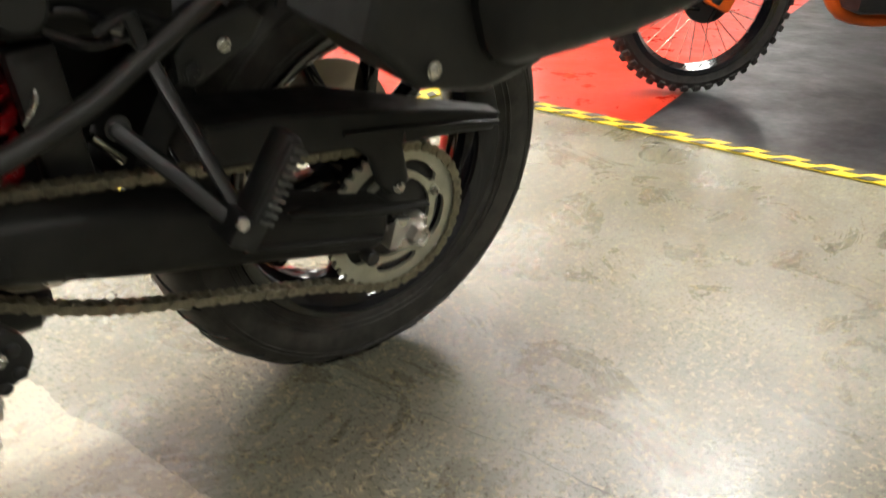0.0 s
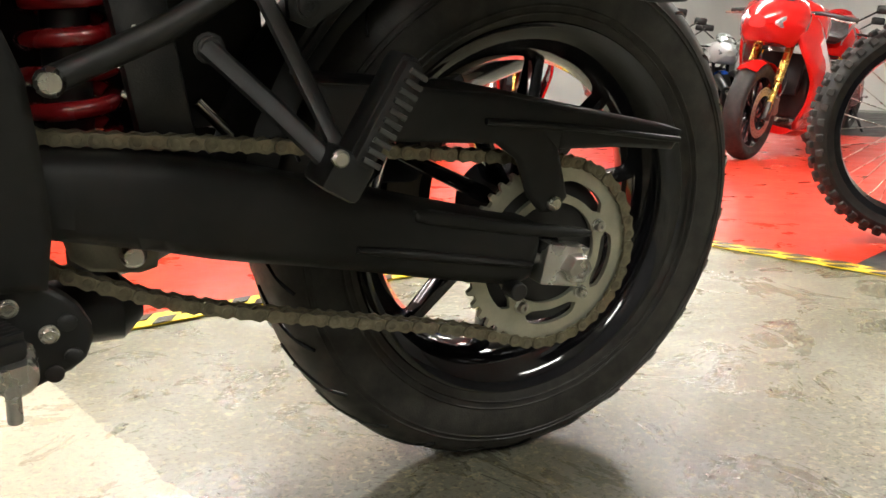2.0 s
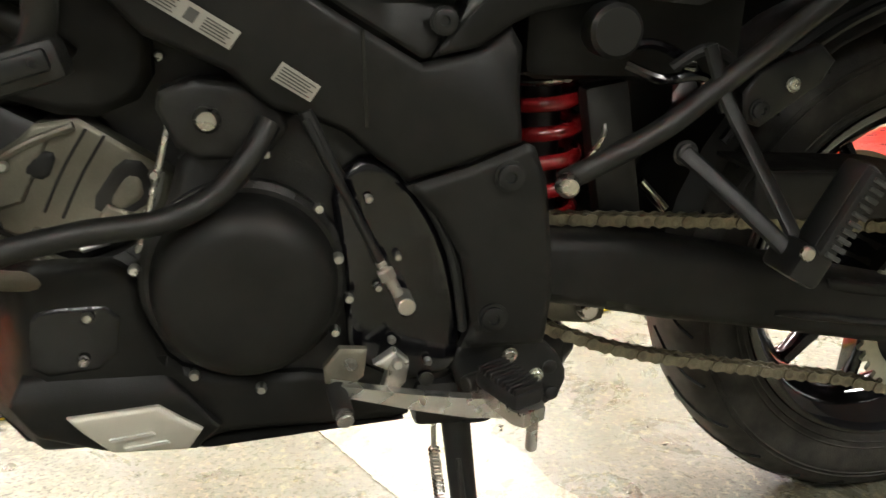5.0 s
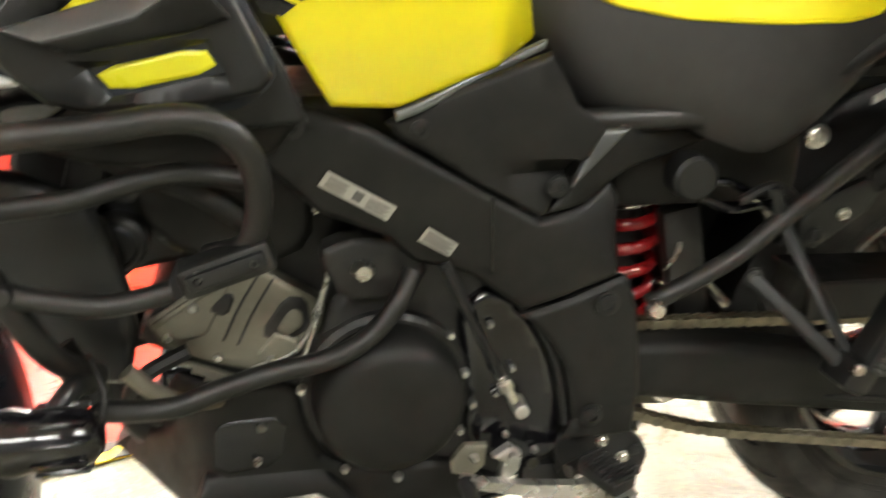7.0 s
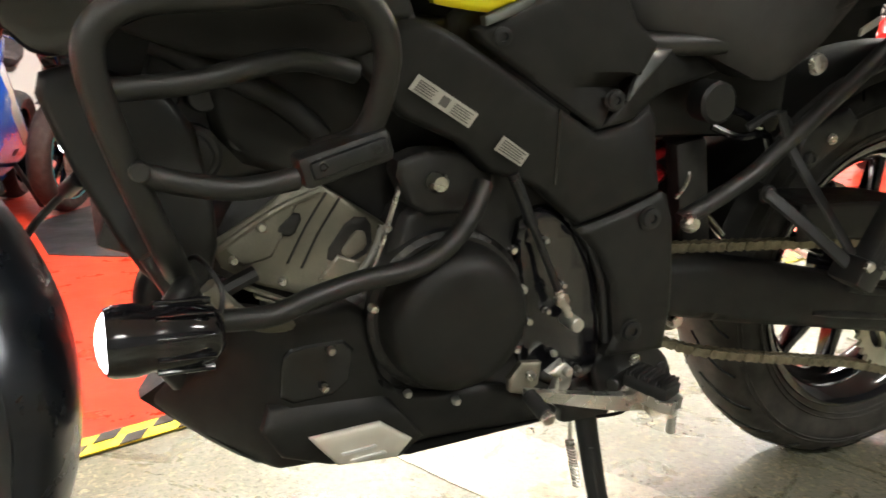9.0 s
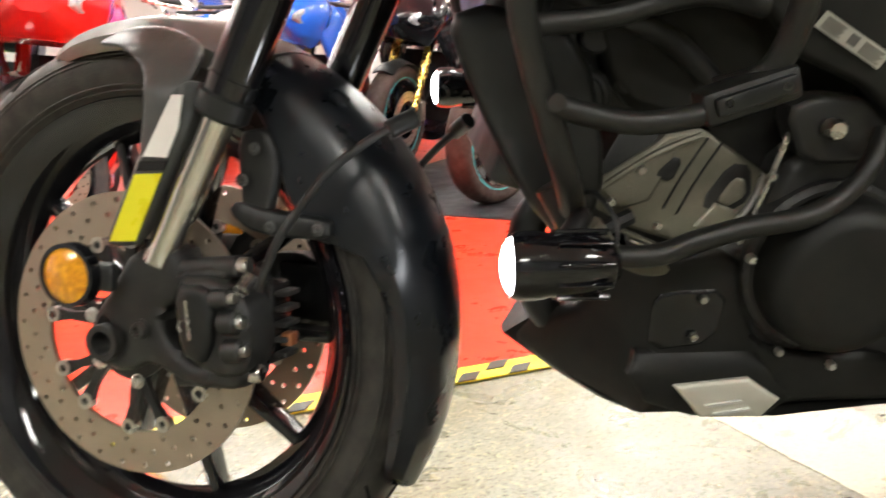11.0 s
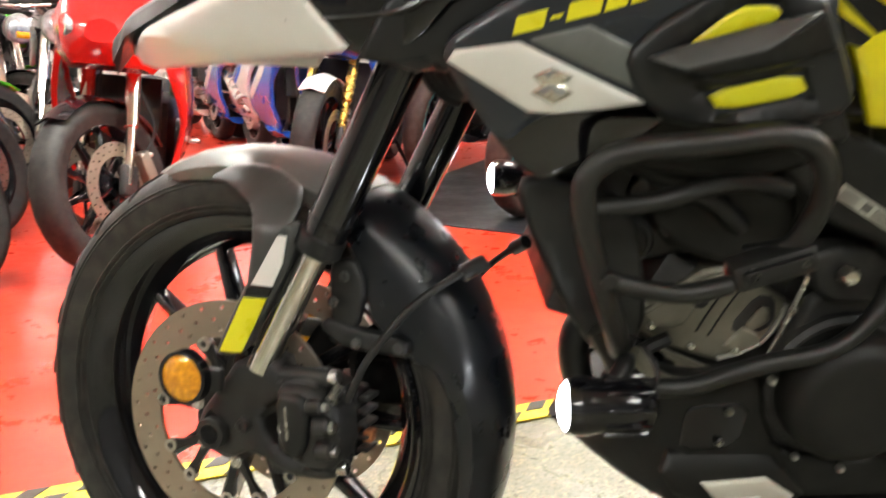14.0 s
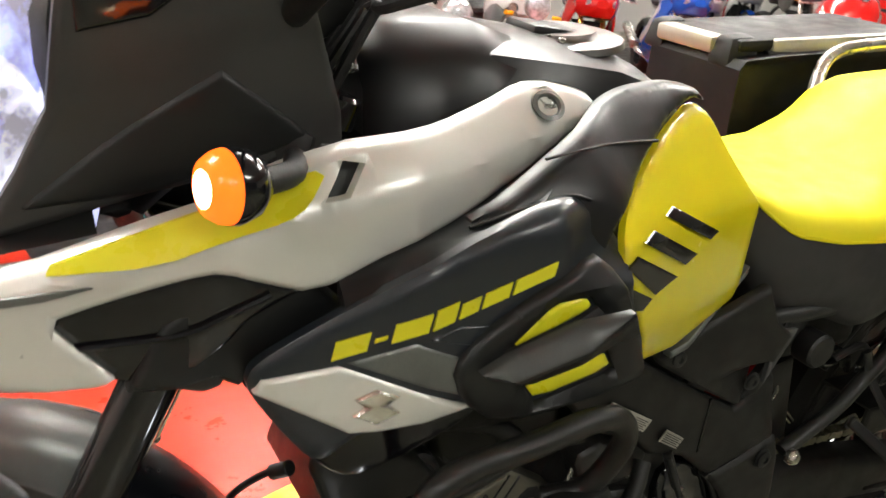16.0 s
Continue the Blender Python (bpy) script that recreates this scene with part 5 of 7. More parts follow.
def sticker(pts, y, rows):
    st = bp("sticker", panel(pts, y, 0.0015, 0.02, 0, 0, 0), LABEL, "silver foil sticker with unreadable print")
    a, b, c, d = (Vector(p) for p in pts)
    for u0, u1, v0, v1 in rows:
        box = [a.lerp(d, u).lerp(b.lerp(c, u), v) for u, v in ((u0, v0), (u1, v0), (u1, v1), (u0, v1))]
        bp("print_bar", panel([tuple(p) for p in box], y - 0.0012, 0.001, 0.02, 0, 0, 0), INK, parent=st)


sticker([(-0.883, 0.656), (-0.873, 0.670), (-0.807, 0.631), (-0.817, 0.617)], -0.184, [*((0.06, 0.34 - 0.03 * (k % 2), 0.14 + 0.15 * k, 0.20 + 0.15 * k) for k in range(5)), (0.44, 0.56, 0.2, 0.8), *((0.64, 0.94 - 0.04 * (k % 2), 0.14 + 0.15 * k, 0.20 + 0.15 * k) for k in range(5))])
sticker([(-0.785, 0.594), (-0.775, 0.608), (-0.744, 0.588), (-0.753, 0.575)], -0.181, [(0.08, 0.92 - 0.1 * (k % 2), 0.14 + 0.16 * k, 0.21 + 0.16 * k) for k in range(5)])

# ---- seat: grey sides, yellow top
def seat_rows(x):
    low = curve_at([(-0.715, 0.86), (-0.690, 0.815), (-0.655, 0.785), (-0.587, 0.709), (-0.510, 0.700), (-0.451, 0.675), (-0.396, 0.656), (-0.347, 0.676), (-0.290, 0.735), (-0.182, 0.835), (-0.05, 0.895), (0.12, 0.92)], x)
    mid = curve_at([(-0.715, 0.918), (-0.675, 0.884), (-0.633, 0.850), (-0.596, 0.824), (-0.522, 0.809), (-0.413, 0.804), (-0.300, 0.807), (-0.268, 0.828), (-0.245, 0.875), (-0.18, 0.910), (0.12, 0.945)], x)
    top = curve_at([(-0.715, 0.924), (-0.66, 0.888), (-0.58, 0.862), (-0.45, 0.852), (-0.36, 0.865), (-0.29, 0.905), (-0.22, 0.955), (-0.05, 0.968), (0.12, 0.960)], x)
    wide = curve_at([(-0.715, 0.118), (-0.66, 0.140), (-0.58, 0.168), (-0.45, 0.185), (-0.33, 0.180), (-0.20, 0.160), (0.12, 0.130)], x)
    mid = max(mid, low + 0.006)
    return low, mid, max(top, mid + 0.012), wide


grey, yel = [], []
for x in np.linspace(-0.715, 0.12, 34):
    lo, mi, to, w = seat_rows(x)
    side = [(x, CY - w * k, lo + (mi - lo) * t) for k, t in ((0.84, 0.0), (0.93, 0.12), (0.985, 0.4), (1.0, 0.75), (0.995, 1.0))]
    grey.append(side + [(x, 2 * CY - y, z) for x, y, z in side[::-1]])
    arc = [(x, CY - w * k, mi + (to - mi) * t) for k, t in ((1.0, 0.0), (0.985, 0.22), (0.92, 0.55), (0.78, 0.82), (0.5, 0.96), (0.2, 1.0))]
    yel.append(arc + [(x, 2 * CY - y, z) for x, y, z in arc[::-1]])
seat = bp("seat", loft(grey, True), SEAT_GREY, "two-tone seat with dark grey vinyl sides")
bp("seat_top", loft(yel, True), SEAT_YELLOW, "bright yellow vinyl seat top", seat)
bp("seat_piping", tube([(x, CY - seat_rows(x)[3] * 0.999, seat_rows(x)[1]) for x in np.linspace(-0.70, -0.29, 12)], 0.0022, 6), SEAT_YELLOW, parent=seat)
# lettering on the seat side as plain strokes
for k in range(6):
    x = -0.228 + k * 0.026
    z = 0.862 + k * 0.0075
    bp("seat_mark", panel([(x, z - 0.010), (x + 0.004, z + 0.011), (x + 0.020, z + 0.014), (x + 0.017, z - 0.007)], lambda xx, zz: CY - seat_rows(xx)[3] * 1.004 - 0.001, 0.002, 0.02, 0, 0, 0), DECAL_WHITE, parent=seat)
bp("tail_label", panel([(-0.287, 0.718), (-0.260, 0.733), (-0.258, 0.743), (-0.286, 0.727)], -0.165, 0.004, 0.02, 0, 0, 0), LABEL, "small pale reflector strip")
# grab rail and rack
for s in (1, -1):
    bp("grab_rail", tube([(-0.22, CY - s * 0.15, 0.905), (-0.17, CY - s * 0.175, 0.965), (-0.05, CY - s * 0.18, 0.985), (0.20, CY - s * 0.16, 0.990), (0.30, CY - s * 0.08, 0.985)], 0.012, 10), ALLOY if s == -1 else SATIN, "grab rail beside the seat")
    case = bp("pannier", panel([(-0.205, 0.700), (-0.225, 0.93), (-0.210, 0.955), (0.22, 0.975), (0.24, 0.95), (0.25, 0.76), (0.20, 0.715), (0.04, 0.663), (-0.14, 0.638), (-0.18, 0.645)], -0.43, 0.20, 0.05, 0.02, 0.015, 1) if s == 1 else flip(panel([(-0.315, 0.62), (-0.335, 0.93), (-0.315, 0.955), (0.18, 0.975), (0.20, 0.95), (0.20, 0.66), (0.15, 0.60), (-0.26, 0.595)], -0.43, 0.22, 0.05, 0.02, 0.015, 1), CY), CASE_LID, "hard black side case with alloy lid trim")
    ox = 0 if s == 1 else -0.08
    yy = (lambda v: v) if s == 1 else (lambda v: 2 * CY - v)
    bp("lid", block((0.47, 0.21, 0.022), (0.0 + ox, yy(-0.325), 0.978), 0.008, (0, -2.4, 0)), CASE_LID, "matt black ribbed lid", case)
    bp("lid_trim", block((0.36, 0.045, 0.030), (0.02 + ox, yy(-0.238), 0.974), 0.008, (0, -2.4, 0)), CHAMPAGNE, "champagne alloy trim", case)
    bp("lid_trim", block((0.045, 0.14, 0.030), (-0.235 + ox, yy(-0.335), 0.964), 0.008, (0, -2.4, 0)), CHAMPAGNE, "champagne alloy trim", case)
    for cx, cyy in ((-0.215, -0.250), (-0.215, -0.415), (0.21, -0.250)):
        bp("corner_guard", block((0.085, 0.06, 0.055), (cx + ox, yy(cyy), 0.958), 0.014, (0, -2.4, 0), 0.7), PLASTIC, "black plastic lid corner", case)
    bp("latch", block((0.06, 0.016, 0.035), (-0.14 + ox, yy(-0.222), 0.945), 0.005), SATIN, parent=case)
    bp("case_mount", block((0.30, 0.016, 0.05), (-0.08, yy(-0.215), 0.70), 0.005), SATIN, parent=case)
bp("case_bracket", panel([(-0.205, 0.655), (-0.175, 0.612), (-0.110, 0.596), (0.0, 0.590), (0.04, 0.61), (0.04, 0.68), (-0.20, 0.69)], -0.245, 0.012, 0.03, 0.006, 0.005, 1), PLASTIC, "black case mounting bracket")
bolts([(-0.078, -0.248, 0.629), (-0.17, -0.248, 0.640), (0.015, -0.248, 0.625)], STEEL, 0.008, None, "bracket_bolt", False, 0.005)
foot = bp("case_foot", panel([(-0.290, 0.715), (-0.300, 0.665), (-0.240, 0.622), (-0.166, 0.613), (-0.105, 0.632), (-0.070, 0.652), (-0.060, 0.715)], -0.405, 0.11, 0.03, 0.008, 0.006, 0), PLASTIC, "black lower corner of the side case")
for bx, bz in ((-0.232, 0.640), (-0.112, 0.648)):
    bp("case_screw", bolt((bx, -0.407, bz), 0.006, 0.004), STEEL, parent=foot)

# ---- upper body
SHIFT = Matrix.Translation((-0.006, -0.005, -0.012))


def yellow_y(x, z):
    return -0.247 + 0.30 * (x + 0.957) + 0.94 * max(0, z - 0.90) + 0.25 * max(0, 0.80 - z) + 1.0 * max(0, x + 0.70)


def wing_y(x, z):
    base = curve_at([(-1.669, 0.005), (-1.602, -0.085), (-1.514, -0.130), (-1.424, -0.171), (-1.294, -0.207), (-1.214, -0.215), (-1.144, -0.207), (-0.974, -0.145), (-0.894, -0.120)], x)
    crease = curve_at([(-1.594, 0.812), (-1.444, 0.888), (-1.294, 0.936), (-1.214, 0.960), (-1.094, 0.968), (-0.974, 0.987), (-0.894, 0.992)], x)
    return base + 0.9 * max(0, 0.812 - z) + 0.95 * max(0, z - crease)


def fairing_y(x, z):
    return -0.256 + 0.25 * max(0, -1.15 - x) + 0.25 * max(0, z - 0.92) + 0.35 * max(0, z - 0.935) + 0.6 * max(0, x + 1.03) * min(1, max(0, (z - 0.875) / 0.04))


def on(f, d):
    return lambda x, z: f(x, z) - d


YEL = [(-0.756, 0.994), (-0.828, 0.972), (-0.892, 0.944), (-0.930, 0.924), (-0.950, 0.902), (-0.945, 0.880), (-0.919, 0.845), (-0.866, 0.749), (-0.860, 0.747), (-0.800, 0.741), (-0.794, 0.743), (-0.640, 0.795), (-0.638, 0.801), (-0.655, 0.840), (-0.702, 0.900), (-0.724, 0.946), (-0.733, 0.980)]
STRIPES = ([(-0.877, 0.915), (-0.861, 0.920), (-0.787, 0.885), (-0.801, 0.879)], [(-0.922, 0.902), (-0.902, 0.908), (-0.822, 0.868), (-0.842, 0.861)], [(-0.946, 0.883), (-0.932, 0.892), (-0.853, 0.851), (-0.889, 0.841)], [(-0.934, 0.860), (-0.893, 0.838), (-0.906, 0.829), (-0.922, 0.833)])
WING = [(-1.628, 0.770), (-1.634, 0.785), (-1.612, 0.813), (-1.597, 0.825), (-1.506, 0.868), (-1.469, 0.892), (-1.413, 0.913), (-1.356, 0.936), (-1.301, 0.956), (-1.263, 0.977), (-1.205, 0.994), (-1.160, 0.996), (-1.101, 0.999), (-1.049, 1.009), (-0.995, 1.022), (-0.959, 1.021), (-0.916, 1.012), (-0.904, 1.000), (-0.914, 0.992), (-0.938, 0.982), (-1.016, 0.948), (-1.090, 0.924), (-1.162, 0.910), (-1.236, 0.884), (-1.271, 0.895), (-1.303, 0.906), (-1.326, 0.902), (-1.383, 0.883), (-1.425, 0.866), (-1.396, 0.834), (-1.376, 0.813), (-1.430, 0.803), (-1.531, 0.784)]
SLOT = [(-1.227, 0.958), (-1.206, 0.984), (-1.187, 0.981), (-1.207, 0.961)]
FAIR = [(-1.290, 0.812), (-1.285, 0.832), (-1.242, 0.861), (-1.196, 0.889), (-1.125, 0.927), (-1.044, 0.950), (-1.008, 0.952), (-0.972, 0.942), (-0.945, 0.920), (-0.936, 0.892), (-0.942, 0.861), (-0.905, 0.785), (-0.945, 0.752), (-1.074, 0.756), (-1.108, 0.784), (-1.198, 0.766), (-1.233, 0.732), (-1.268, 0.778)]
UP = [(-1.114, 0.932), (-1.053, 0.956), (-0.985, 0.985), (-0.935, 1.004), (-0.872, 1.015), (-0.800, 1.016), (-0.748, 1.008), (-0.734, 0.992), (-0.755, 1.000), (-0.815, 0.988), (-0.890, 0.954), (-0.951, 0.919), (-0.966, 0.890), (-1.000, 0.925), (-1.060, 0.938)]


def upper_y(x, z):
    w = min(1, max(0, (x + 1.0) / 0.1))
    w = w * w * (3 - 2 * w)
    return (1 - w) * (-0.225 + 0.9 * max(0, z - 0.945)) + w * (yellow_y(x, z) - 0.004)


for s in (1, -1):
    def put(name, bm, material, label="", parent=None):
        return bp(name, bm if s == 1 else flip(bm, CY), material, label, parent)
    tp = put("tank_side_panel", panel(YEL, yellow_y, 0.010, 0.012, 0.006, 0.004, 1), YELLOW, "bright yellow gloss side panel with black stripes")
    for st in STRIPES:
        put("stripe", panel(st, on(yellow_y, 0.0030), 0.0035, 0.006, 0.0015, 0.0004, 0), DECAL_BLACK, parent=tp)
    put("panel_trim", panel([(-0.802, 0.729), (-0.726, 0.757), (-0.645, 0.787), (-0.642, 0.796), (-0.727, 0.767), (-0.804, 0.738)], lambda x, z: -0.188 + 0.40 * max(0, x + 0.78), 0.012, 0.02, 0.003, 0.002, 0), GREY_PAINT, parent=tp)
    wg = put("wing", panel(WING, wing_y, 0.010, 0.012, 0.006, 0.005, 1, [SLOT]), SILVER, "champagne silver painted beak and tank wing")
    put("wing_decal", panel([(-1.440, 0.901), (-1.324, 0.947), (-1.264, 0.970), (-1.221, 0.981), (-1.240, 0.958), (-1.257, 0.948), (-1.299, 0.936), (-1.345, 0.916)], on(wing_y, 0.0028), 0.0035, 0.010, 0, 0, 1), DECAL_YELLOW, "yellow flash decal", wg)
    # shadow line on the wing, painted as a grey strip
    put("wing_shadow_line", panel([(-1.506, 0.867), (-1.456, 0.886), (-1.381, 0.901), (-1.435, 0.884)], on(wing_y, 0.0026), 0.0035, 0.010, 0, 0, 1), GREY_PAINT, parent=wg)
    put("slot_back", panel([(-1.235, 0.952), (-1.214, 0.990), (-1.181, 0.988), (-1.200, 0.955)], on(wing_y, -0.022), 0.004, 0.02, 0, 0, 0), RUBBER, parent=wg)
    fixing = put("wing_fixing", bolt((-0.973, wing_y(-0.973, 1.011) - 0.001, 1.011), 0.0100, 0.005, (-0.1, -0.72, 0.69)), ALLOY, parent=wg)
    put("fixing_washer", lathe([(0.0105, 0), (0.0155, -0.001), (0.0165, -0.003), (0.0125, -0.004), (0.0105, -0.002)], 28), GREY_PAINT, parent=wg).matrix_local = SHIFT @ Matrix.Translation((-0.973, wing_y(-0.973, 1.011) - 0.001 if s == 1 else 2 * CY - wing_y(-0.973, 1.011) + 0.001, 1.011)) @ Vector((0, -1, 0)).rotation_difference(Vector((-0.1, -0.72 * s, 0.69))).to_matrix().to_4x4()
    duct = put("wing_duct", panel([(-1.430, 0.868), (-1.386, 0.885), (-1.324, 0.905), (-1.300, 0.908), (-1.272, 0.897), (-1.234, 0.885), (-1.280, 0.860), (-1.302, 0.835), (-1.325, 0.815), (-1.360, 0.803), (-1.385, 0.812), (-1.408, 0.834)], on(wing_y, -0.010), 0.012, 0.02, 0.006, 0.006, 0), GLOSS, "gloss black duct below the wing")
    put("duct_crease", tube([(-1.408, wing_y(-1.408, 0.84) + 0.009, 0.842), (-1.335, wing_y(-1.335, 0.852) + 0.008, 0.852), (-1.300, wing_y(-1.30, 0.868) + 0.008, 0.868), (-1.266, wing_y(-1.266, 0.884) + 0.008, 0.884)], 0.0035, 8), GLOSS, parent=duct)
    put("duct_web", panel([(-1.372, 0.806), (-1.345, 0.860), (-1.290, 0.902), (-1.222, 0.884), (-1.200, 0.862), (-1.262, 0.815), (-1.286, 0.795), (-1.305, 0.806), (-1.335, 0.801)], lambda x, z: -0.188 - 0.10 * max(0, x + 1.30), 0.014, 0.02, 0.006, 0.006, 0), SATIN, "black inner web behind the duct")
    put("fork_gaiter_plate", panel([(-1.350, 0.806), (-1.305, 0.835), (-1.283, 0.822), (-1.305, 0.790)], -0.185, 0.01, 0.02, 0.004, 0.004), CASTING)
    fr = put("side_fairing", panel(FAIR, fairing_y, 0.010, 0.014, 0.010, 0.006, 2), SLATE, "dark blue-grey painted side fairing")
    put("badge_panel", panel([(-1.286, 0.811), (-1.280, 0.822), (-1.222, 0.832), (-1.103, 0.780), (-1.187, 0.768), (-1.211, 0.768)], on(fairing_y, 0.004), 0.006, 0.015, 0.004, 0.003, 0), SILVER, "champagne silver badge panel", fr)
    put("badge_panel", panel([(-1.215, 0.834), (-1.162, 0.849), (-1.118, 0.829), (-1.119, 0.812), (-1.105, 0.788)], on(fairing_y, 0.002), 0.006, 0.015, 0.003, 0.002, 0), GREY_PAINT, "grey painted infill", fr)
    put("badge_panel", panel([(-1.154, 0.851), (-1.125, 0.861), (-1.086, 0.855), (-1.107, 0.838)], on(fairing_y, 0.001), 0.005, 0.015, 0.002, 0.002, 0), SLATE, parent=fr)
    put("badge", panel([(-1.210, 0.802), (-1.192, 0.811), (-1.173, 0.803), (-1.182, 0.796), (-1.172, 0.788), (-1.191, 0.777), (-1.211, 0.787), (-1.201, 0.794)], on(fairing_y, 0.007), 0.005, 0.012, 0.002, 0.002, 0), CHROME, "bright raised badge", fr)
    # the model name as plain slanted strokes
    for k, (u0, u1, h) in enumerate(((0.0, 0.14, 1.0), (0.17, 0.22, 0.3), (0.24, 0.39, 1.0), (0.41, 0.51, 1.05), (0.53, 0.62, 0.8), (0.64, 0.77, 0.8), (0.79, 1.0, 0.8))):
        a, b = Vector((-1.228, 0.837)), Vector((-1.038, 0.894))
        p, q = a.lerp(b, u0), a.lerp(b, u1)
        up = Vector((0.003, 0.0165)) * h
        if h < 0.5:
            p, q, up = p + Vector((0, 0.005)), q + Vector((0, 0.005)), Vector((0.001, 0.0035))
        put("name_stroke", panel([tuple(p), tuple(p + up), tuple(q + up), tuple(q)], on(fairing_y, 0.0015), 0.002, 0.012, 0, 0, 0), DECAL_YELLOW, parent=fr)
    fd = put("duct_frame", panel([(-1.130, 0.823), (-1.103, 0.852), (-1.054, 0.881), (-0.990, 0.905), (-0.962, 0.885), (-0.930, 0.820), (-0.912, 0.775), (-0.981, 0.760), (-1.081, 0.759), (-1.118, 0.790)], on(fairing_y, 0.010), 0.014, 0.016, 0.006, 0.006, 1, [[(-1.082, 0.827), (-1.034, 0.869), (-0.996, 0.871), (-0.986, 0.858), (-1.01, 0.846)], [(-1.056, 0.792), (-0.966, 0.812), (-0.952, 0.788), (-1.040, 0.770)]]), SATIN, "black air duct surround", fr)
    put("duct_insert", panel([(-1.080, 0.828), (-1.033, 0.866), (-0.999, 0.868), (-0.991, 0.858), (-1.012, 0.849)], on(fairing_y, 0.003), 0.006, 0.015, 0.004, 0.002, 1), DECAL_YELLOW, "yellow duct insert", fd)
    put("duct_insert", panel([(-1.053, 0.791), (-0.968, 0.809), (-0.956, 0.790), (-1.038, 0.773)], on(fairing_y, 0.003), 0.006, 0.015, 0.004, 0.002, 1), DECAL_YELLOW, "yellow duct insert", fd)
    def ridge_z(x):
        return curve_at([(-1.12, 0.815), (-1.083, 0.816), (-1.013, 0.834), (-0.970, 0.863)], x)
    bar = put("duct_bar", panel([(-1.110, 0.823), (-1.083, 0.816), (-1.013, 0.834), (-0.970, 0.863), (-0.946, 0.832), (-0.979, 0.820), (-1.062, 0.806)], lambda x, z: -0.288 + 0.55 * max(0, ridge_z(x) - z) - 0.05 * (x + 1.1), 0.012, 0.010, 0.003, 0.002, 0), SATIN, "faceted black bar across the duct", fd)
    # the bar's upper side: ceiling sheen put into a lighter grey
    put("bar_facet", panel([(-1.112, 0.824), (-0.970, 0.865), (-1.013, 0.834), (-1.083, 0.816)], lambda x, z: -0.288 + 0.85 * max(0, z - ridge_z(x)) - 0.05 * (x + 1.1), 0.008, 0.010, 0.002, 0.0015, 0), GUARD_GREY, "upper facet, coloured lighter as if lit from above", fd)
    put("lower_fairing", panel([(-1.294, 0.815), (-1.245, 0.744), (-1.210, 0.701), (-1.187, 0.693), (-1.149, 0.715), (-1.095, 0.740), (-1.075, 0.760), (-1.108, 0.790), (-1.200, 0.778)], lambda x, z: -0.240 + 0.28 * max(0, -1.15 - x) + 0.15 * (0.80 - z), 0.012, 0.018, 0.008, 0.006, 1), GLOSS, "gloss black lower fairing")
    put("inner_fairing", panel([(-1.130, 0.765), (-0.930, 0.768), (-0.880, 0.750), (-0.925, 0.690), (-1.060, 0.690), (-1.15, 0.72)], lambda x, z: -0.205 + 0.3 * (0.76 - z), 0.012, 0.02, 0.008, 0.006, 1), PLASTIC)
    put("side_filler", panel([(-0.962, 0.895), (-0.945, 0.860), (-0.905, 0.785), (-0.885, 0.735), (-0.945, 0.730), (-0.985, 0.780)], -0.215, 0.012, 0.02, 0.006, 0.005, 0), SATIN)
    put("tank_shoulder", panel(UP, upper_y, 0.012, 0.012, 0.006, 0.005, 2), TANK_BLACK, "satin black tank shoulder panel")
    for crease in ([(-1.020, 0.977), (-0.979, 0.981), (-0.922, 0.978), (-0.853, 0.972)], [(-1.108, 0.933), (-1.062, 0.944), (-1.010, 0.951), (-0.985, 0.946)]):
        put("shoulder_seam", tube([(x, upper_y(x, z) - 0.0012, z) for x, z in crease], 0.0017, 6), RUBBER)
    # shelf between the wing and the panels outside it
    shelf = []
    for x in np.linspace(-1.215, -0.900, 16):
        z_out = curve_at([(-1.245, 0.856), (-1.196, 0.885), (-1.125, 0.922), (-1.044, 0.947), (-1.0, 0.965), (-0.95, 0.990), (-0.90, 1.002)], x)
        y_out = curve_at([(-1.245, -0.224), (-1.196, -0.238), (-1.125, -0.248), (-1.044, -0.236), (-1.0, -0.195), (-0.95, -0.160), (-0.90, -0.126)], x)
        z_in = curve_at([(-1.245, 0.886), (-1.162, 0.912), (-1.090, 0.926), (-1.016, 0.950), (-0.938, 0.984), (-0.90, 0.998)], x)
        y_in = wing_y(x, z_in) + 0.004
        shelf.append([(x, y_out, z_out), (x, (y_out + y_in) / 2, (z_out + z_in) / 2 + 0.003), (x, y_in, z_in), (x, y_in, z_in - 0.012), (x, y_out, z_out - 0.012)])
    put("shoulder_shelf", loft(shelf, True), TANK_BLACK)
    # headlight cowl side, with its facets; the grey has the light painted in
    def cowl_side(x, z):
        return -0.115 - 0.12 * max(0, z - 0.99) - 0.10 * max(0, x + 1.34)
    cs = put("headlight_cowl", panel([(-1.466, 0.908), (-1.432, 0.963), (-1.408, 1.010), (-1.398, 1.090), (-1.380, 1.200), (-1.270, 1.260), (-1.215, 1.100), (-1.184, 1.006), (-1.180, 0.975), (-1.338, 0.940)], cowl_side, 0.010, 0.02, 0.008, 0.006, 0), COWL_LIT_GREY, "textured headlight cowl, coloured dark grey as if lit")
    put("cowl_facet", panel([(-1.284, 1.043), (-1.372, 0.985), (-1.436, 0.935), (-1.338, 0.942), (-1.205, 0.985), (-1.240, 1.012)], on(cowl_side, 0.004), 0.006, 0.02, 0.006, 0.005, 0), SATIN, parent=cs)
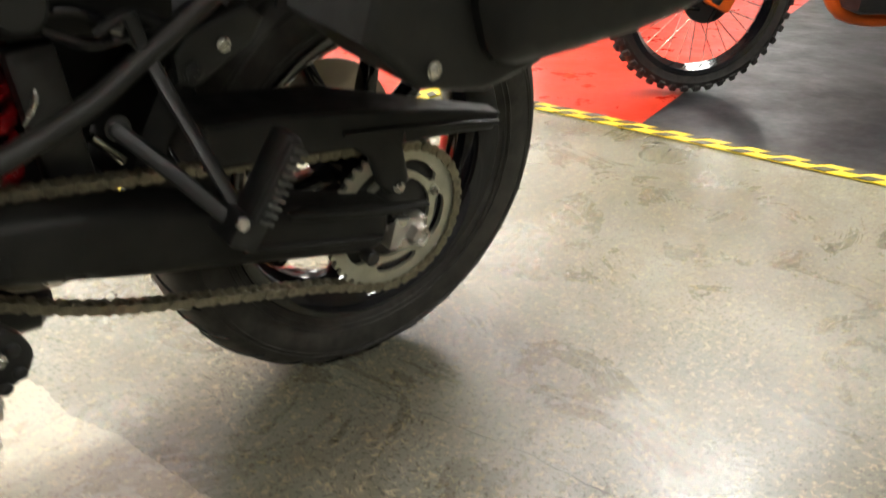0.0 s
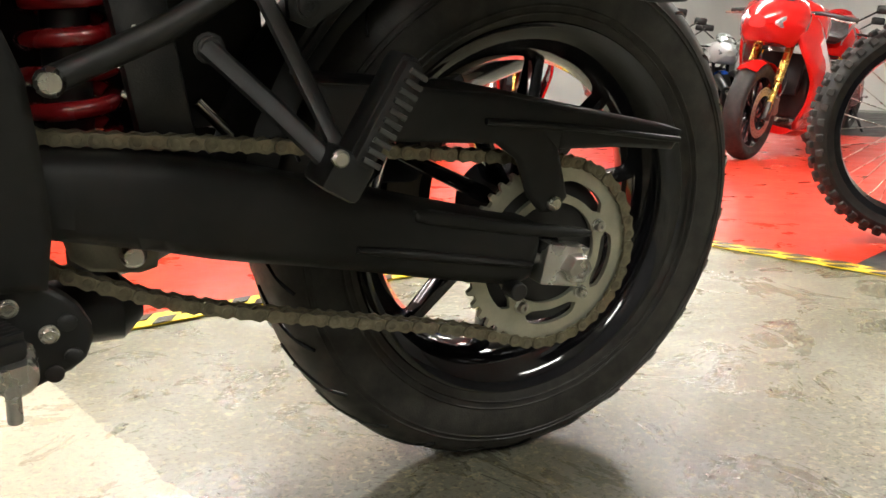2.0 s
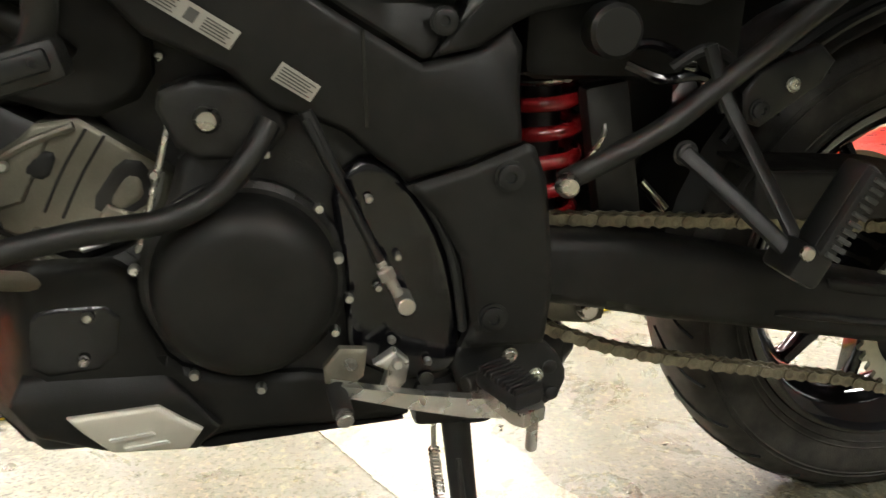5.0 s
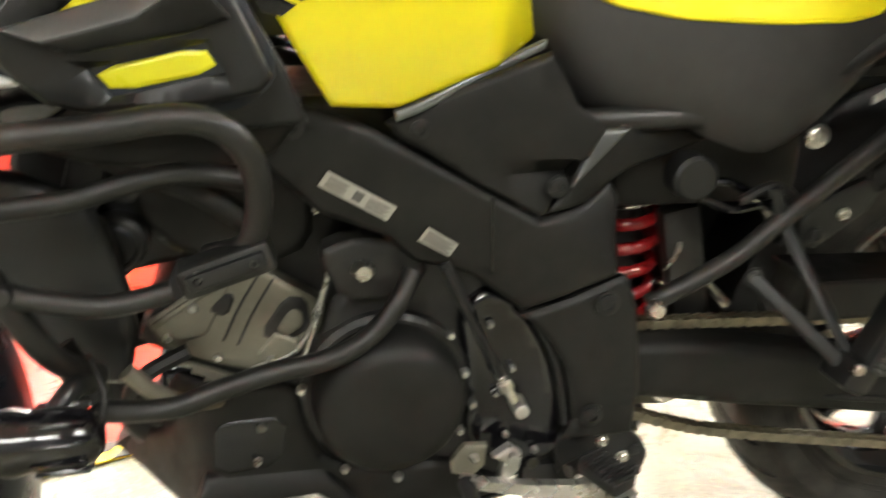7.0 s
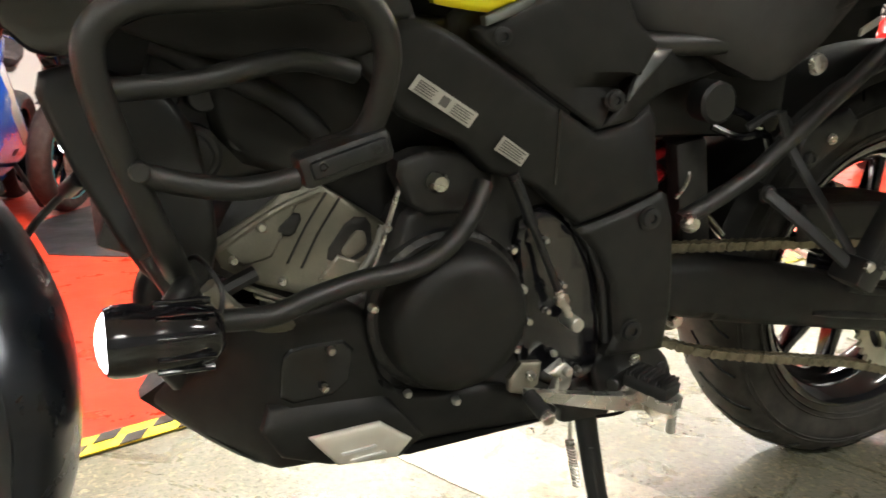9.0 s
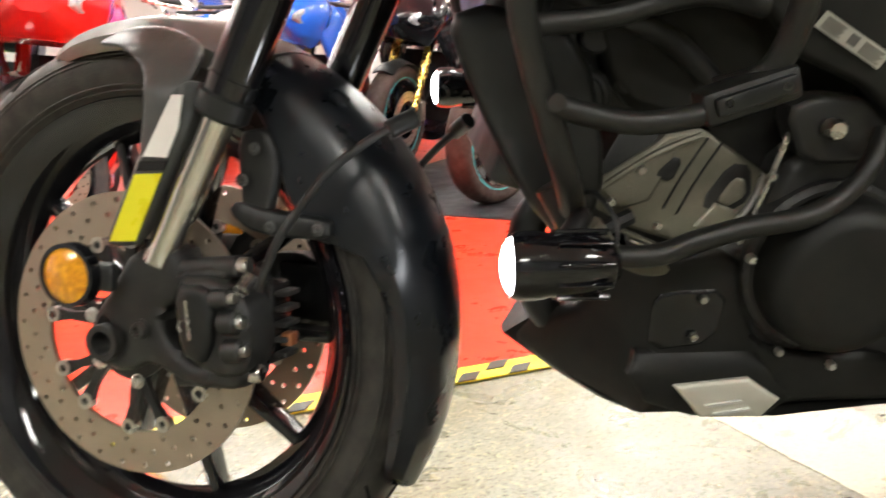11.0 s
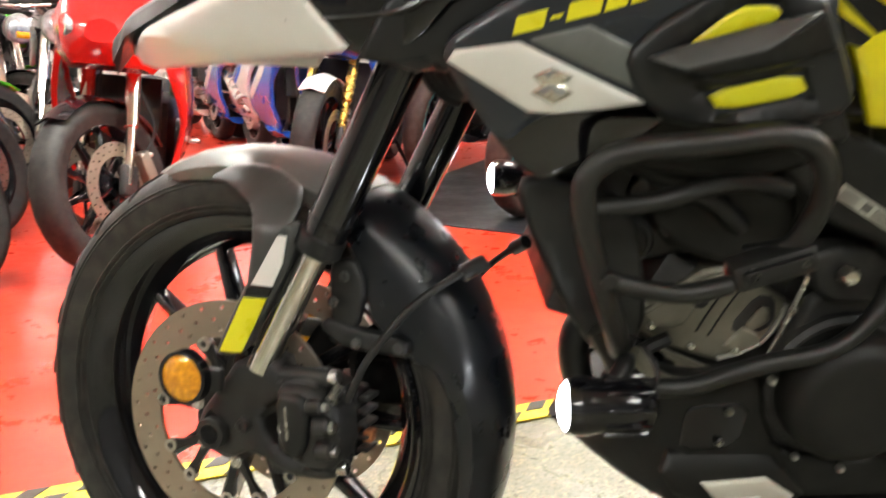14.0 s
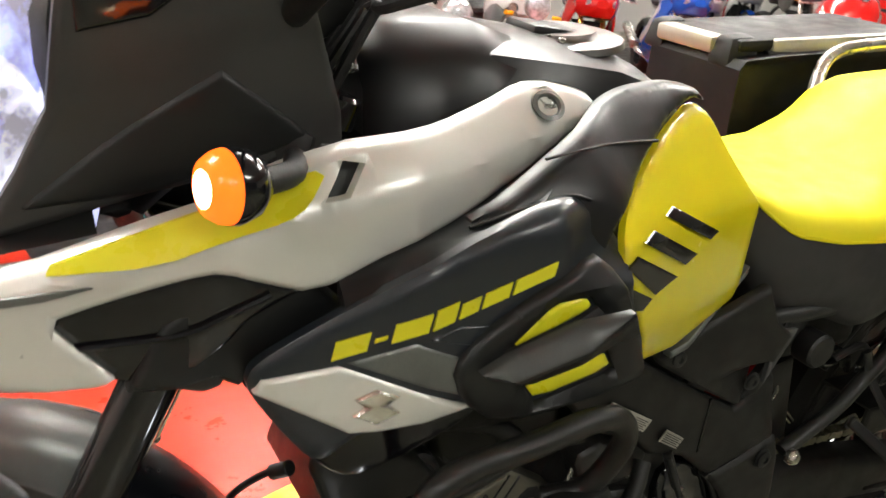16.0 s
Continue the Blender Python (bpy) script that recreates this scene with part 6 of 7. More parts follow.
    put("cowl_window", panel([(-1.388, 1.094), (-1.386, 1.068), (-1.335, 1.080), (-1.310, 1.100), (-1.32, 1.15), (-1.37, 1.15)], on(cowl_side, 0.003), 0.005, 0.02, 0.004, 0.004, 0), GLOSS, parent=cs)
    # indicators
    turn = Vector((0, 1, 0)).rotation_difference(Vector((-0.97, -0.23 * s, 0.05))).to_matrix().to_4x4()
    at = Vector((-1.303, CY - s * 0.266, 0.992))
    ind = bp("indicator", lathe([(0, -0.020), (0.013, -0.017), (0.023, -0.007), (0.0270, 0.006), (0.0262, 0.012), (0, 0.014)], 28, False), GLOSS, "black indicator with amber lens, flashing", m=Matrix.Translation(at) @ turn)
    bp("lens", lathe([(0.013, 0.0285), (0.020, 0.0255), (0.0245, 0.018), (0.0260, 0.011), (0, 0.011)], 28, False), SIGNAL_GLOW, "glowing amber lens", ind, Matrix.Translation(at) @ turn)
    bp("bulb", lathe([(0, 0.030), (0.009, 0.0292), (0.0155, 0.0272), (0.0155, 0.020), (0, 0.020)], 24, False), BULB_GLOW, "white-hot bulb behind the lens", ind, Matrix.Translation(at) @ turn)
    bp("stalk", tube([at + turn.to_3x3() @ Vector((0, -0.014, 0)), (-1.252, CY - s * 0.222, 0.982), (-1.235, CY - s * 0.180, 0.978)], 0.010, 10), RUBBER, parent=ind)

# nose between the wings, headlight glass and screen
def nose_row(x, z, hw):
    return [(x, CY - hw, z - 0.012), (x, CY - hw * 0.8, z + 0.004), (x, CY, z + 0.012), (x, CY + hw * 0.8, z + 0.004), (x, CY + hw, z - 0.012), (x, CY, z - 0.03)]


bp("beak_nose", loft([nose_row(*r) for r in ((-1.668, 0.785, 0.012), (-1.640, 0.818, 0.050), (-1.583, 0.850, 0.095), (-1.525, 0.884, 0.125), (-1.450, 0.918, 0.145), (-1.38, 0.93, 0.15))], True), SATIN, "satin dark grey beak nose")
bp("beak_floor", loft([[(x, CY - hw, 0.782), (x, CY + hw, 0.782), (x, CY + hw, 0.792), (x, CY - hw, 0.792)] for x, hw in ((-1.640, 0.02), (-1.60, 0.06), (-1.50, 0.09), (-1.42, 0.10))], True), SILVER)
rows = []
for k in np.linspace(-1, 1, 13):
    back = 0.075 * k * k
    prof = [(-1.520, 0.893), (-1.512, 0.935), (-1.490, 0.995), (-1.462, 1.055), (-1.430, 1.115), (-1.405, 1.115), (-1.45, 0.90)]
    rows.append([(x + back, CY + 0.100 * k, z) for x, z in prof])
bp("headlight", loft(rows, True), HEAD_GLOW, "large headlight lens, switched on")
bp("head_shell", block((0.18, 0.24, 0.16), (-1.32, CY, 1.02), 0.03), PLASTIC)
screen = []
for k in np.linspace(-1, 1, 9):
    back = 0.10 * k * k
    screen.append([(-1.425 + back, CY + 0.15 * k, 1.125), (-1.36 + back, CY + 0.16 * k, 1.25), (-1.26 + back, CY + 0.14 * k, 1.38), (-1.256 + back, CY + 0.14 * k, 1.376), (-1.356 + back, CY + 0.16 * k, 1.247), (-1.421 + back, CY + 0.15 * k, 1.123)])
bp("windscreen", loft(screen, True), CLEAR, "clear plastic windscreen")

# tank
def tank_row(x, top, w):
    k = curve_at([(-1.0, 1.0), (-0.85, 0.86), (-0.75, 0.66), (-0.69, 0.6)], x)
    half = [(-0.150 * k, 0.80), (-0.155 * k, 0.88), (-0.140 * k, top - 0.075), (-w - 0.012, top - 0.040), (-w, top - 0.018), (-w * 0.6, top - 0.004), (-w * 0.2, top)]
    return [(x, CY + y, z) for y, z in half] + [(x, CY - y, z) for y, z in half[::-1]]


tank = bp("fuel_tank", loft([tank_row(*r) for r in ((-1.135, 0.965, 0.050), (-1.110, 1.005, 0.075), (-1.065, 1.042, 0.088), (-1.010, 1.060, 0.096), (-0.940, 1.054, 0.108), (-0.860, 1.044, 0.108), (-0.800, 1.026, 0.092), (-0.750, 1.000, 0.082), (-0.712, 0.950, 0.072), (-0.69, 0.88, 0.065))], True), TANK_BLACK, "satin black fuel tank")
bp("tank_cowl", loft([[(x, CY - w, z0), (x, CY - w * 0.92, z0 + (z1 - z0) * 0.55), (x, CY - w * 0.55, z1), (x, CY + w * 0.55, z1), (x, CY + w * 0.92, z0 + (z1 - z0) * 0.55), (x, CY + w, z0)] for x, w, z0, z1 in ((-1.135, 0.085, 0.965, 1.040), (-1.105, 0.110, 0.970, 1.062), (-1.020, 0.122, 0.985, 1.068), (-0.972, 0.112, 1.000, 1.054), (-0.930, 0.090, 1.00, 1.020))], True), TANK_BLACK, "faceted satin black tank cowl", tank)
# cockpit behind the screen
dash = bp("instrument_panel", block((0.10, 0.20, 0.13), (-1.215, CY, 1.105), 0.02, (0, -28, 0)), SATIN, "dark instrument panel behind the screen")
bp("panel_hood", block((0.12, 0.24, 0.02), (-1.235, CY, 1.175), 0.008, (0, -20, 0)), PLASTIC, parent=dash)
bp("ignition_lock", rod((-1.135, CY, 1.00), (-1.120, CY, 1.045), 0.022), CASTING)
bp("lock_ring", rod((-1.1205, CY, 1.044), (-1.1185, CY, 1.050), 0.017), ALLOY)
for k in range(5):
    bp("control_cable", tube([(-1.24 + 0.012 * k, CY - 0.06 - 0.012 * k, 0.985), (-1.19 + 0.01 * k, CY - 0.085 - 0.010 * k, 1.035 + 0.012 * k), (-1.145, CY - 0.075 - 0.016 * k, 1.09), (-1.12 + 0.01 * k, CY - 0.14 - 0.02 * k, 1.13)], 0.0055, 8), RUBBER)
bp("hose_union", rod((-1.175, CY - 0.105, 1.030), (-1.160, CY - 0.115, 1.040), 0.008), ALLOY)
bp("fork_cap", rod((-1.185, CY - 0.115, 0.985), (-1.175, CY - 0.115, 1.015), 0.024), GLOSS)
cap = bp("fuel_cap", lathe([(0, 0.012), (0.045, 0.012), (0.048, 0.006), (0.052, 0.004), (0.070, 0.006), (0.076, 0.003), (0.078, -0.004), (0, -0.004)], 48, False), CAP_STEEL, "brushed steel fuel cap ring", m=Matrix.Translation((-0.874, CY - 0.005, 1.040)) @ pose(0, 0, 0, 90, 0, 0) @ pose(0, 0, 0, 0, 0, 4))
bp("cap_flap", block((0.070, 0.06, 0.014), (-0.885, CY, 1.049), 0.005, (0, 6, 0)), SATIN, parent=cap)
for k in range(6):
    a = math.pi * k / 3
    bp("cap_screw", bolt((-0.872 + 0.062 * math.cos(a), CY - 0.005 + 0.062 * math.sin(a), 1.045 - 0.004 * math.cos(a)), 0.004, 0.004, (0, 0, 1)), STEEL, parent=cap)

# ---- steered front end
SHIFT = Matrix()
STEER = Matrix.Translation((-1.517, 0.002, 0.312)) @ Matrix.Rotation(radians(-26), 4, Vector((math.sin(radians(25.5)), 0, math.cos(radians(25.5)))))


def fp(name, bm, material, label="", parent=None):
    return part(name, bm, material, parent or bike, label, STEER @ SHIFT)


make_wheel(Vector((-0.018, 0.012, -0.0075)), STEER, 0.3345, 0.121, 0.252, 0.046, 0.12, 10, 0.32)
for s in (-1, 1):
    y0 = s * 0.080
    holes = []
    for k in range(30):
        for r, off in ((0.148, 0.0), (0.133, 0.5), (0.1205, 0.15)):
            if r < 0.125 and k % 2:
                continue
            a = 2 * math.pi * (k + off) / 30
            holes.append(ring_pts(-0.004 + r * math.cos(a), -0.008 + r * math.sin(a), 0.0033, 7))
    disc = fp("brake_disc", panel(ring_pts(-0.004, -0.008, 0.157, 90), y0 - 0.0025, 0.005, 0.02, 0, 0, 0, [*holes, ring_pts(-0.004, -0.008, 0.110, 60)]), DISC, "drilled steel brake disc")
    fp("disc_carrier", lathe([(0.030, -0.004), (0.050, -0.004), (0.050, 0.004), (0.030, 0.004)], 32, centre=(-0.004, y0, -0.008)), SATIN, "black disc carrier", disc)
    for k in range(6):
        a = 2 * math.pi * k / 6 + 2.8
        for b in (-0.22, 0.22):
            c = a + b
            foot, tip = Vector((-0.004 + 0.042 * math.cos(a), -0.008 + 0.042 * math.sin(a))), Vector((-0.004 + 0.107 * math.cos(c), -0.008 + 0.107 * math.sin(c)))
            side = (tip - foot).normalized().yx * Vector((-1, 1))
            fp("carrier_arm", plate([tuple(foot - side * 0.0075), tuple(foot.lerp(tip, 0.6) - side * 0.0042), tuple(tip - side * 0.0085), tuple(tip + side * 0.0085), tuple(foot.lerp(tip, 0.6) + side * 0.0042), tuple(foot + side * 0.0075)], y0 - 0.0035, y0 + 0.0035), SATIN, parent=disc)
    for k in range(12):
        c = 2 * math.pi * (k // 2) / 6 + 2.8 + (-0.22 if k % 2 == 0 else 0.22)
        fp("disc_rivet", lathe([(0.0045, -0.0055), (0.0090, -0.0055), (0.0090, 0.0055), (0.0045, 0.0055)], 16, centre=(-0.004 + 0.1045 * math.cos(c), y0, -0.008 + 0.1045 * math.sin(c))), STEEL, parent=disc)
    for k in range(6):
        a = 2 * math.pi * k / 6 + 2.8
        fp("disc_bolt", bolt((-0.004 + 0.052 * math.cos(a), y0 - 0.004 if s < 0 else y0 + 0.004, -0.008 + 0.052 * math.sin(a)), 0.007, 0.006, (0, s, 0)), ALLOY, parent=disc)

for s in (1, -1):
    def put(name, bm, material, label="", parent=None):
        return fp(name, bm if s == 1 else flip(bm, 0.0), material, label, parent)
    leg = put("fork_leg", panel([(-0.024, -0.030), (-0.026, 0.010), (0.005, 0.052), (0.030, 0.092), (0.085, 0.100), (0.094, 0.078), (0.132, 0.088), (0.149, 0.078), (0.132, 0.060), (0.092, 0.052), (0.064, 0.028), (0.082, -0.004), (0.112, -0.022), (0.157, -0.010), (0.173, -0.022), (0.160, -0.040), (0.098, -0.044), (0.050, -0.022), (0.018, -0.040)], -0.126, 0.034, 0.015, 0.009, 0.008, 1, [ring_pts(0, -0.006, 0.0125, 18)]), CASTING, "matte black cast fork foot")
    put("axle_ring", lathe([(0.0125, -0.008), (0.019, -0.008), (0.020, -0.002), (0.020, 0.02), (0.0125, 0.02)], 28, centre=(0, -0.127, -0.006)), CASTING, parent=leg)
    put("axle_core", rod((0, -0.112, -0.006), (0, 0.0, -0.006), 0.0125), STEEL, parent=leg)
    put("pinch_bolt", bolt((0.045, -0.127, 0.012), 0.009, 0.008), CASTING, parent=leg)
    put("fork_inner_tube", rod((0.058, -0.114, 0.080), (0.142, -0.114, 0.255), 0.0175, 28, 0.1), CHROME, "polished chrome inner fork tube")
    ot = put("fork_outer_tube", rod((0.134, -0.114, 0.238), (0.310, -0.114, 0.620), 0.0255, 28, 0.1), GLOSS, "gloss black outer fork tube")
    put("fork_seal", rod((0.130, -0.114, 0.230), (0.141, -0.114, 0.254), 0.0285, 28, 0.15), SATIN, parent=ot)
    put("fork_ring", rod((0.146, -0.114, 0.264), (0.150, -0.114, 0.272), 0.0275, 28, 0.2), GLOSS, parent=ot)
    SHIFT = Matrix.Translation((-0.019, 0.0, 0.002))
    cal = put("brake_caliper", panel([(0.108, 0.070), (0.150, 0.074), (0.170, 0.066), (0.192, 0.048), (0.196, 0.010), (0.190, -0.022), (0.160, -0.030), (0.128, -0.018), (0.116, 0.012)], -0.136, 0.075, 0.015, 0.008, 0.008, 1), CASTING, "black radial brake caliper")
    put("caliper_face", panel([(0.114, 0.062), (0.150, 0.066), (0.160, 0.040), (0.158, 0.006), (0.146, -0.016), (0.122, -0.006)], -0.146, 0.014, 0.015, 0.006, 0.006, 1), SATIN, parent=cal)
    put("caliper_line", panel([(0.130, 0.050), (0.133, 0.050), (0.137, 0.010), (0.134, 0.010)], -0.1475, 0.003, 0.02, 0, 0, 0), ALLOY, parent=cal)
    put("caliper_mark", tube([(0.127, -0.147, 0.030), (0.123, -0.147, 0.024), (0.126, -0.147, 0.018)], 0.0015, 6), ALLOY, parent=cal)
    for x, z, r in ((0.172, 0.030, 0.013), (0.176, 0.002, 0.012), (0.162, 0.052, 0.010)):
        put("caliper_boss", rod((x - 0.008, -0.136, z - 0.001), (x + 0.014, -0.136, z + 0.002), r, 14, 0.25), CASTING, parent=cal)
        put("caliper_pin", rod((x + 0.012, -0.138, z + 0.002), (x + 0.020, -0.138, z + 0.003), r * 0.55, 8), STEEL, parent=cal)
    put("caliper_bolt", rod((0.088, -0.112, 0.073), (0.172, -0.112, 0.082), 0.0115, 16, 0.2), CASTING, parent=cal)
    put("bolt_head", rod((0.166, -0.112, 0.0812), (0.182, -0.112, 0.083), 0.0095, 12, 0.2), STEEL, parent=cal)
    put("caliper_bolt", rod((0.098, -0.112, -0.038), (0.184, -0.112, -0.026), 0.0115, 16, 0.2), CASTING, parent=cal)
    put("bolt_head", rod((0.180, -0.112, -0.0268), (0.197, -0.112, -0.0245), 0.0095, 12, 0.2), STEEL, parent=cal)
    put("banjo", rod((0.182, -0.130, 0.060), (0.184, -0.112, 0.072), 0.008, 12), STEEL, parent=cal)
    put("pad_pack", block((0.075, 0.040, 0.085), (0.158, -0.070, 0.020), 0.006), DECAL_BLACK, parent=cal)
    for k in range(5):
        put("pad_fin", block((0.016, 0.030, 0.006), (0.200, -0.070, -0.012 + k * 0.016), 0.002), CASTING, parent=cal)
    put("pad_clip", block((0.012, 0.016, 0.014), (0.205, -0.072, 0.004), 0.002), COPPER, parent=cal)
    SHIFT = Matrix()
    hose = put("brake_hose", tube([(0.183, -0.128, 0.066), (0.196, -0.134, 0.092), (0.212, -0.134, 0.124), (0.252, -0.124, 0.180), (0.290, -0.108, 0.214), (0.318, -0.086, 0.232)], 0.0045, 10), RUBBER, "clear-sleeved black brake hose")
    put("hose_clip", rod((0.302, -0.098, 0.222), (0.324, -0.081, 0.236), 0.0095, 12), SATIN, parent=hose)
    rf = put("reflector", lathe([(0, -0.012), (0.020, -0.011), (0.0285, -0.006), (0.0295, 0.0), (0, 0.0)], 32, False, (-0.026, -0.146, 0.066)), AMBER, "round amber side reflector")
    put("reflector_ring", lathe([(0.0285, -0.008), (0.033, -0.008), (0.034, 0.006), (0.0285, 0.006)], 32, centre=(-0.026, -0.146, 0.066)), GLOSS, parent=rf)
    put("reflector_arm", block((0.05, 0.012, 0.03), (-0.005, -0.135, 0.065), 0.004), CASTING, parent=rf)
    # slender fork guard with its decal
    gd = put("fork_guard", panel([(0.080, 0.258), (0.112, 0.266), (0.117, 0.250), (0.101, 0.205), (0.078, 0.165), (0.044, 0.100), (0.006, 0.095), (0.020, 0.130), (0.050, 0.190), (0.072, 0.236)], -0.138, 0.016, 0.015, 0.006, 0.008, 1), GUARD_GREY, "grey fork guard with a yellow and white decal")
    put("guard_flash", panel([(0.050, 0.172), (0.081, 0.174), (0.048, 0.105), (0.018, 0.103)], -0.1400, 0.003, 0.02, 0, 0, 0), DECAL_YELLOW, "bright yellow decal", gd)
    put("guard_flash", panel([(0.056, 0.185), (0.0885, 0.187), (0.083, 0.177), (0.052, 0.175)], -0.1400, 0.003, 0.02, 0, 0, 0), DECAL_BLACK, parent=gd)
    put("guard_flash", panel([(0.098, 0.250), (0.109, 0.250), (0.104, 0.218), (0.091, 0.190), (0.064, 0.190)], -0.1450, 0.003, 0.02, 0, 0, 0), DECAL_WHITE, "white decal", gd)
    arm = put("fender_stay", panel([(0.120, 0.135), (0.130, 0.147), (0.170, 0.138), (0.235, 0.134), (0.236, 0.112), (0.170, 0.112), (0.140, 0.118)], -0.086, 0.012, 0.02, 0.004, 0.004, 1), SATIN)
    put("stay_upright", panel([(0.128, 0.215), (0.160, 0.222), (0.178, 0.190), (0.165, 0.130), (0.135, 0.130)], -0.082, 0.010, 0.02, 0.004, 0.004, 1), CASTING, parent=arm)
    for x, z in ((0.172, 0.122), (0.225, 0.123), (0.154, 0.200), (0.140, 0.168)):
        put("stay_bolt", bolt((x, -0.088, z), 0.0055, 0.003), GUARD_GREY, parent=arm)

# front mudguard: grey crown and long black rear flap
def fender_row(a, skirt, w, r=0.341):
    pts = []
    for k, dr in ((-1.0, -skirt), (-1.03, -skirt * 0.45), (-0.97, -0.012), (-0.75, 0.006), (-0.35, 0.013), (0.0, 0.015), (0.35, 0.013), (0.75, 0.006), (0.97, -0.012), (1.03, -skirt * 0.45), (1.0, -skirt)):
        pts.append((( r + dr) * math.cos(a), k * w, (r + dr) * math.sin(a)))
    low = [(x - 0.0035 * math.cos(a), y * 0.95, z - 0.0035 * math.sin(a)) for x, y, z in pts[::-1]]
    return pts + low


flap_rows = [(-28, 0.004, 0.030), (-24, 0.012, 0.052), (-15, 0.020, 0.060), (0, 0.028, 0.064), (12, 0.034, 0.067), (20, 0.046, 0.069), (27, 0.085, 0.070), (40, 0.090, 0.072), (52, 0.060, 0.072), (62, 0.036, 0.072), (70, 0.030, 0.072)]
flap_skirt, flap_width = [(r[0], r[1]) for r in flap_rows], [(r[0], r[2]) for r in flap_rows]
fp("front_fender_flap", loft([fender_row(radians(a), curve_at(flap_skirt, a), curve_at(flap_width, a), curve_at([(-25, 0.327), (20, 0.329), (70, 0.325)], a)) for a in np.linspace(-28, 70, 42)], True), BLUE_BLACK, "satin black rear part of the front mudguard")
crown_skirt = [(62, 0.034), (75, 0.030), (90, 0.026), (102, 0.022), (112, 0.014), (118, 0.006), (121, 0.002)]
crown_width = [(62, 0.080), (75, 0.078), (90, 0.073), (100, 0.066), (108, 0.055), (114, 0.040), (118, 0.024), (121, 0.008)]
fp("front_fender", loft([fender_row(radians(a), curve_at(crown_skirt, a), curve_at(crown_width, a), 0.327) for a in np.linspace(62, 121, 26)], True), GREY_PAINT, "satin grey front mudguard crown")
for s in (1, -1):
    cheek = panel([(-0.030, 0.302), (0.012, 0.297), (0.045, 0.280), (0.060, 0.258), (0.060, 0.234), (0.053, 0.181), (0.072, 0.189), (0.092, 0.231), (0.108, 0.265), (0.112, 0.285), (0.100, 0.302), (0.050, 0.322), (0.0, 0.322)], lambda x, z: curve_at([(0.18, -0.1415), (0.255, -0.141), (0.29, -0.116), (0.31, -0.094), (0.325, -0.080)], z), 0.006, 0.012, 0.005, 0.004, 2)
    fp("fender_cheek", cheek if s == 1 else flip(cheek, 0.0), GUARD_GREY, "dark grey side of the front mudguard")
fp("lower_clamp", block((0.09, 0.27, 0.05), (0.235, 0, 0.475), 0.012, (0, 25, 0)), CASTING)
fp("upper_clamp", block((0.09, 0.27, 0.035), (0.315, 0, 0.640), 0.010, (0, 25, 0)), CASTING)
fp("handlebar", tube([(0.46, -0.42, 0.76), (0.40, -0.30, 0.77), (0.34, -0.14, 0.73), (0.34, 0, 0.72), (0.34, 0.14, 0.73), (0.40, 0.30, 0.77), (0.46, 0.42, 0.76)], 0.012), SATIN, "black handlebar")
for k in range(4):
    loom = fp("cable", tube([(0.185 + 0.012 * k, -0.030 - 0.010 * k, 0.540), (0.215 + 0.013 * k, -0.042 - 0.008 * k, 0.455), (0.238 + 0.012 * k, -0.036 - 0.005 * k, 0.418), (0.262 + 0.010 * k, -0.020 - 0.003 * k, 0.405 + 0.006 * k)], 0.0042 if k % 2 else 0.0058, 8), RUBBER)
    fp("connector", block((0.016, 0.014, 0.030), (0.216 + 0.013 * k, -0.042 - 0.007 * k, 0.448 + 0.012 * k), 0.003, (0, 24, 0)), SATIN, parent=loom)

# ---------------------------------------------------------------- the other motorcycles on display
RED_PAINT = surf("racing_red_paint", (0.55, 0.012, 0.010), 0.2, vary=0.06, coat=0.6, bump=0.0)
BLUE_PAINT = surf("bright_blue_paint", (0.015, 0.10, 0.55), 0.2, vary=0.06, coat=0.6, bump=0.0)
WHITE_PAINT = surf("white_gloss_paint", (0.72, 0.72, 0.70), 0.22, vary=0.03, coat=0.5, bump=0.0)
GREEN_PAINT = surf("lime_green_paint", (0.08, 0.50, 0.03), 0.22, vary=0.05, coat=0.5, bump=0.0)
ORANGE_PLASTIC = surf("orange_plastic", (0.75, 0.13, 0.012), 0.35, vary=0.06, coat=0.1, bump=0.05)
GOLD = surf("gold_anodised_tube", (0.62, 0.42, 0.10), 0.25, 0.9, vary=0.06, bump=0.0)
DARK_TYRE = surf("display_tyre_rubber", (0.017, 0.016, 0.015), 0.58, vary=0.25, scale=12, grain=300, bump=0.3, dust=0.05, spec=0.35)
LAMP_GLASS = surf("headlamp_glass", (0.55, 0.57, 0.60), 0.08, 0.5, vary=0.5, scale=40, coat=0.8, bump=0.1)


def knobbly(r, w, rim, n=44):
    """Off-road tyre: carcass and rows of blocks."""
    out = [lathe(tyre_profile(r - 0.014, w * 0.92, rim), 64)]
    for i in range(n):
        a = 2 * math.pi * i / n
        for y, dr, tilt in ((0.0, 0.0, 0), (0.36, -0.010, 24), (-0.36, -0.010, -24)):
            aa = a + (0 if y == 0 else math.pi / n)
            b = block((0.024, 0.026, 0.024), (0, 0, 0), 0.003, (tilt, 0, 0), 0.85, 1)
            b.transform(Matrix.Rotation(-aa + math.pi / 2, 4, "Y") @ Matrix.Translation((0, y * w, r - 0.014 + dr)))
            out.append(b)
    return merge(*out)


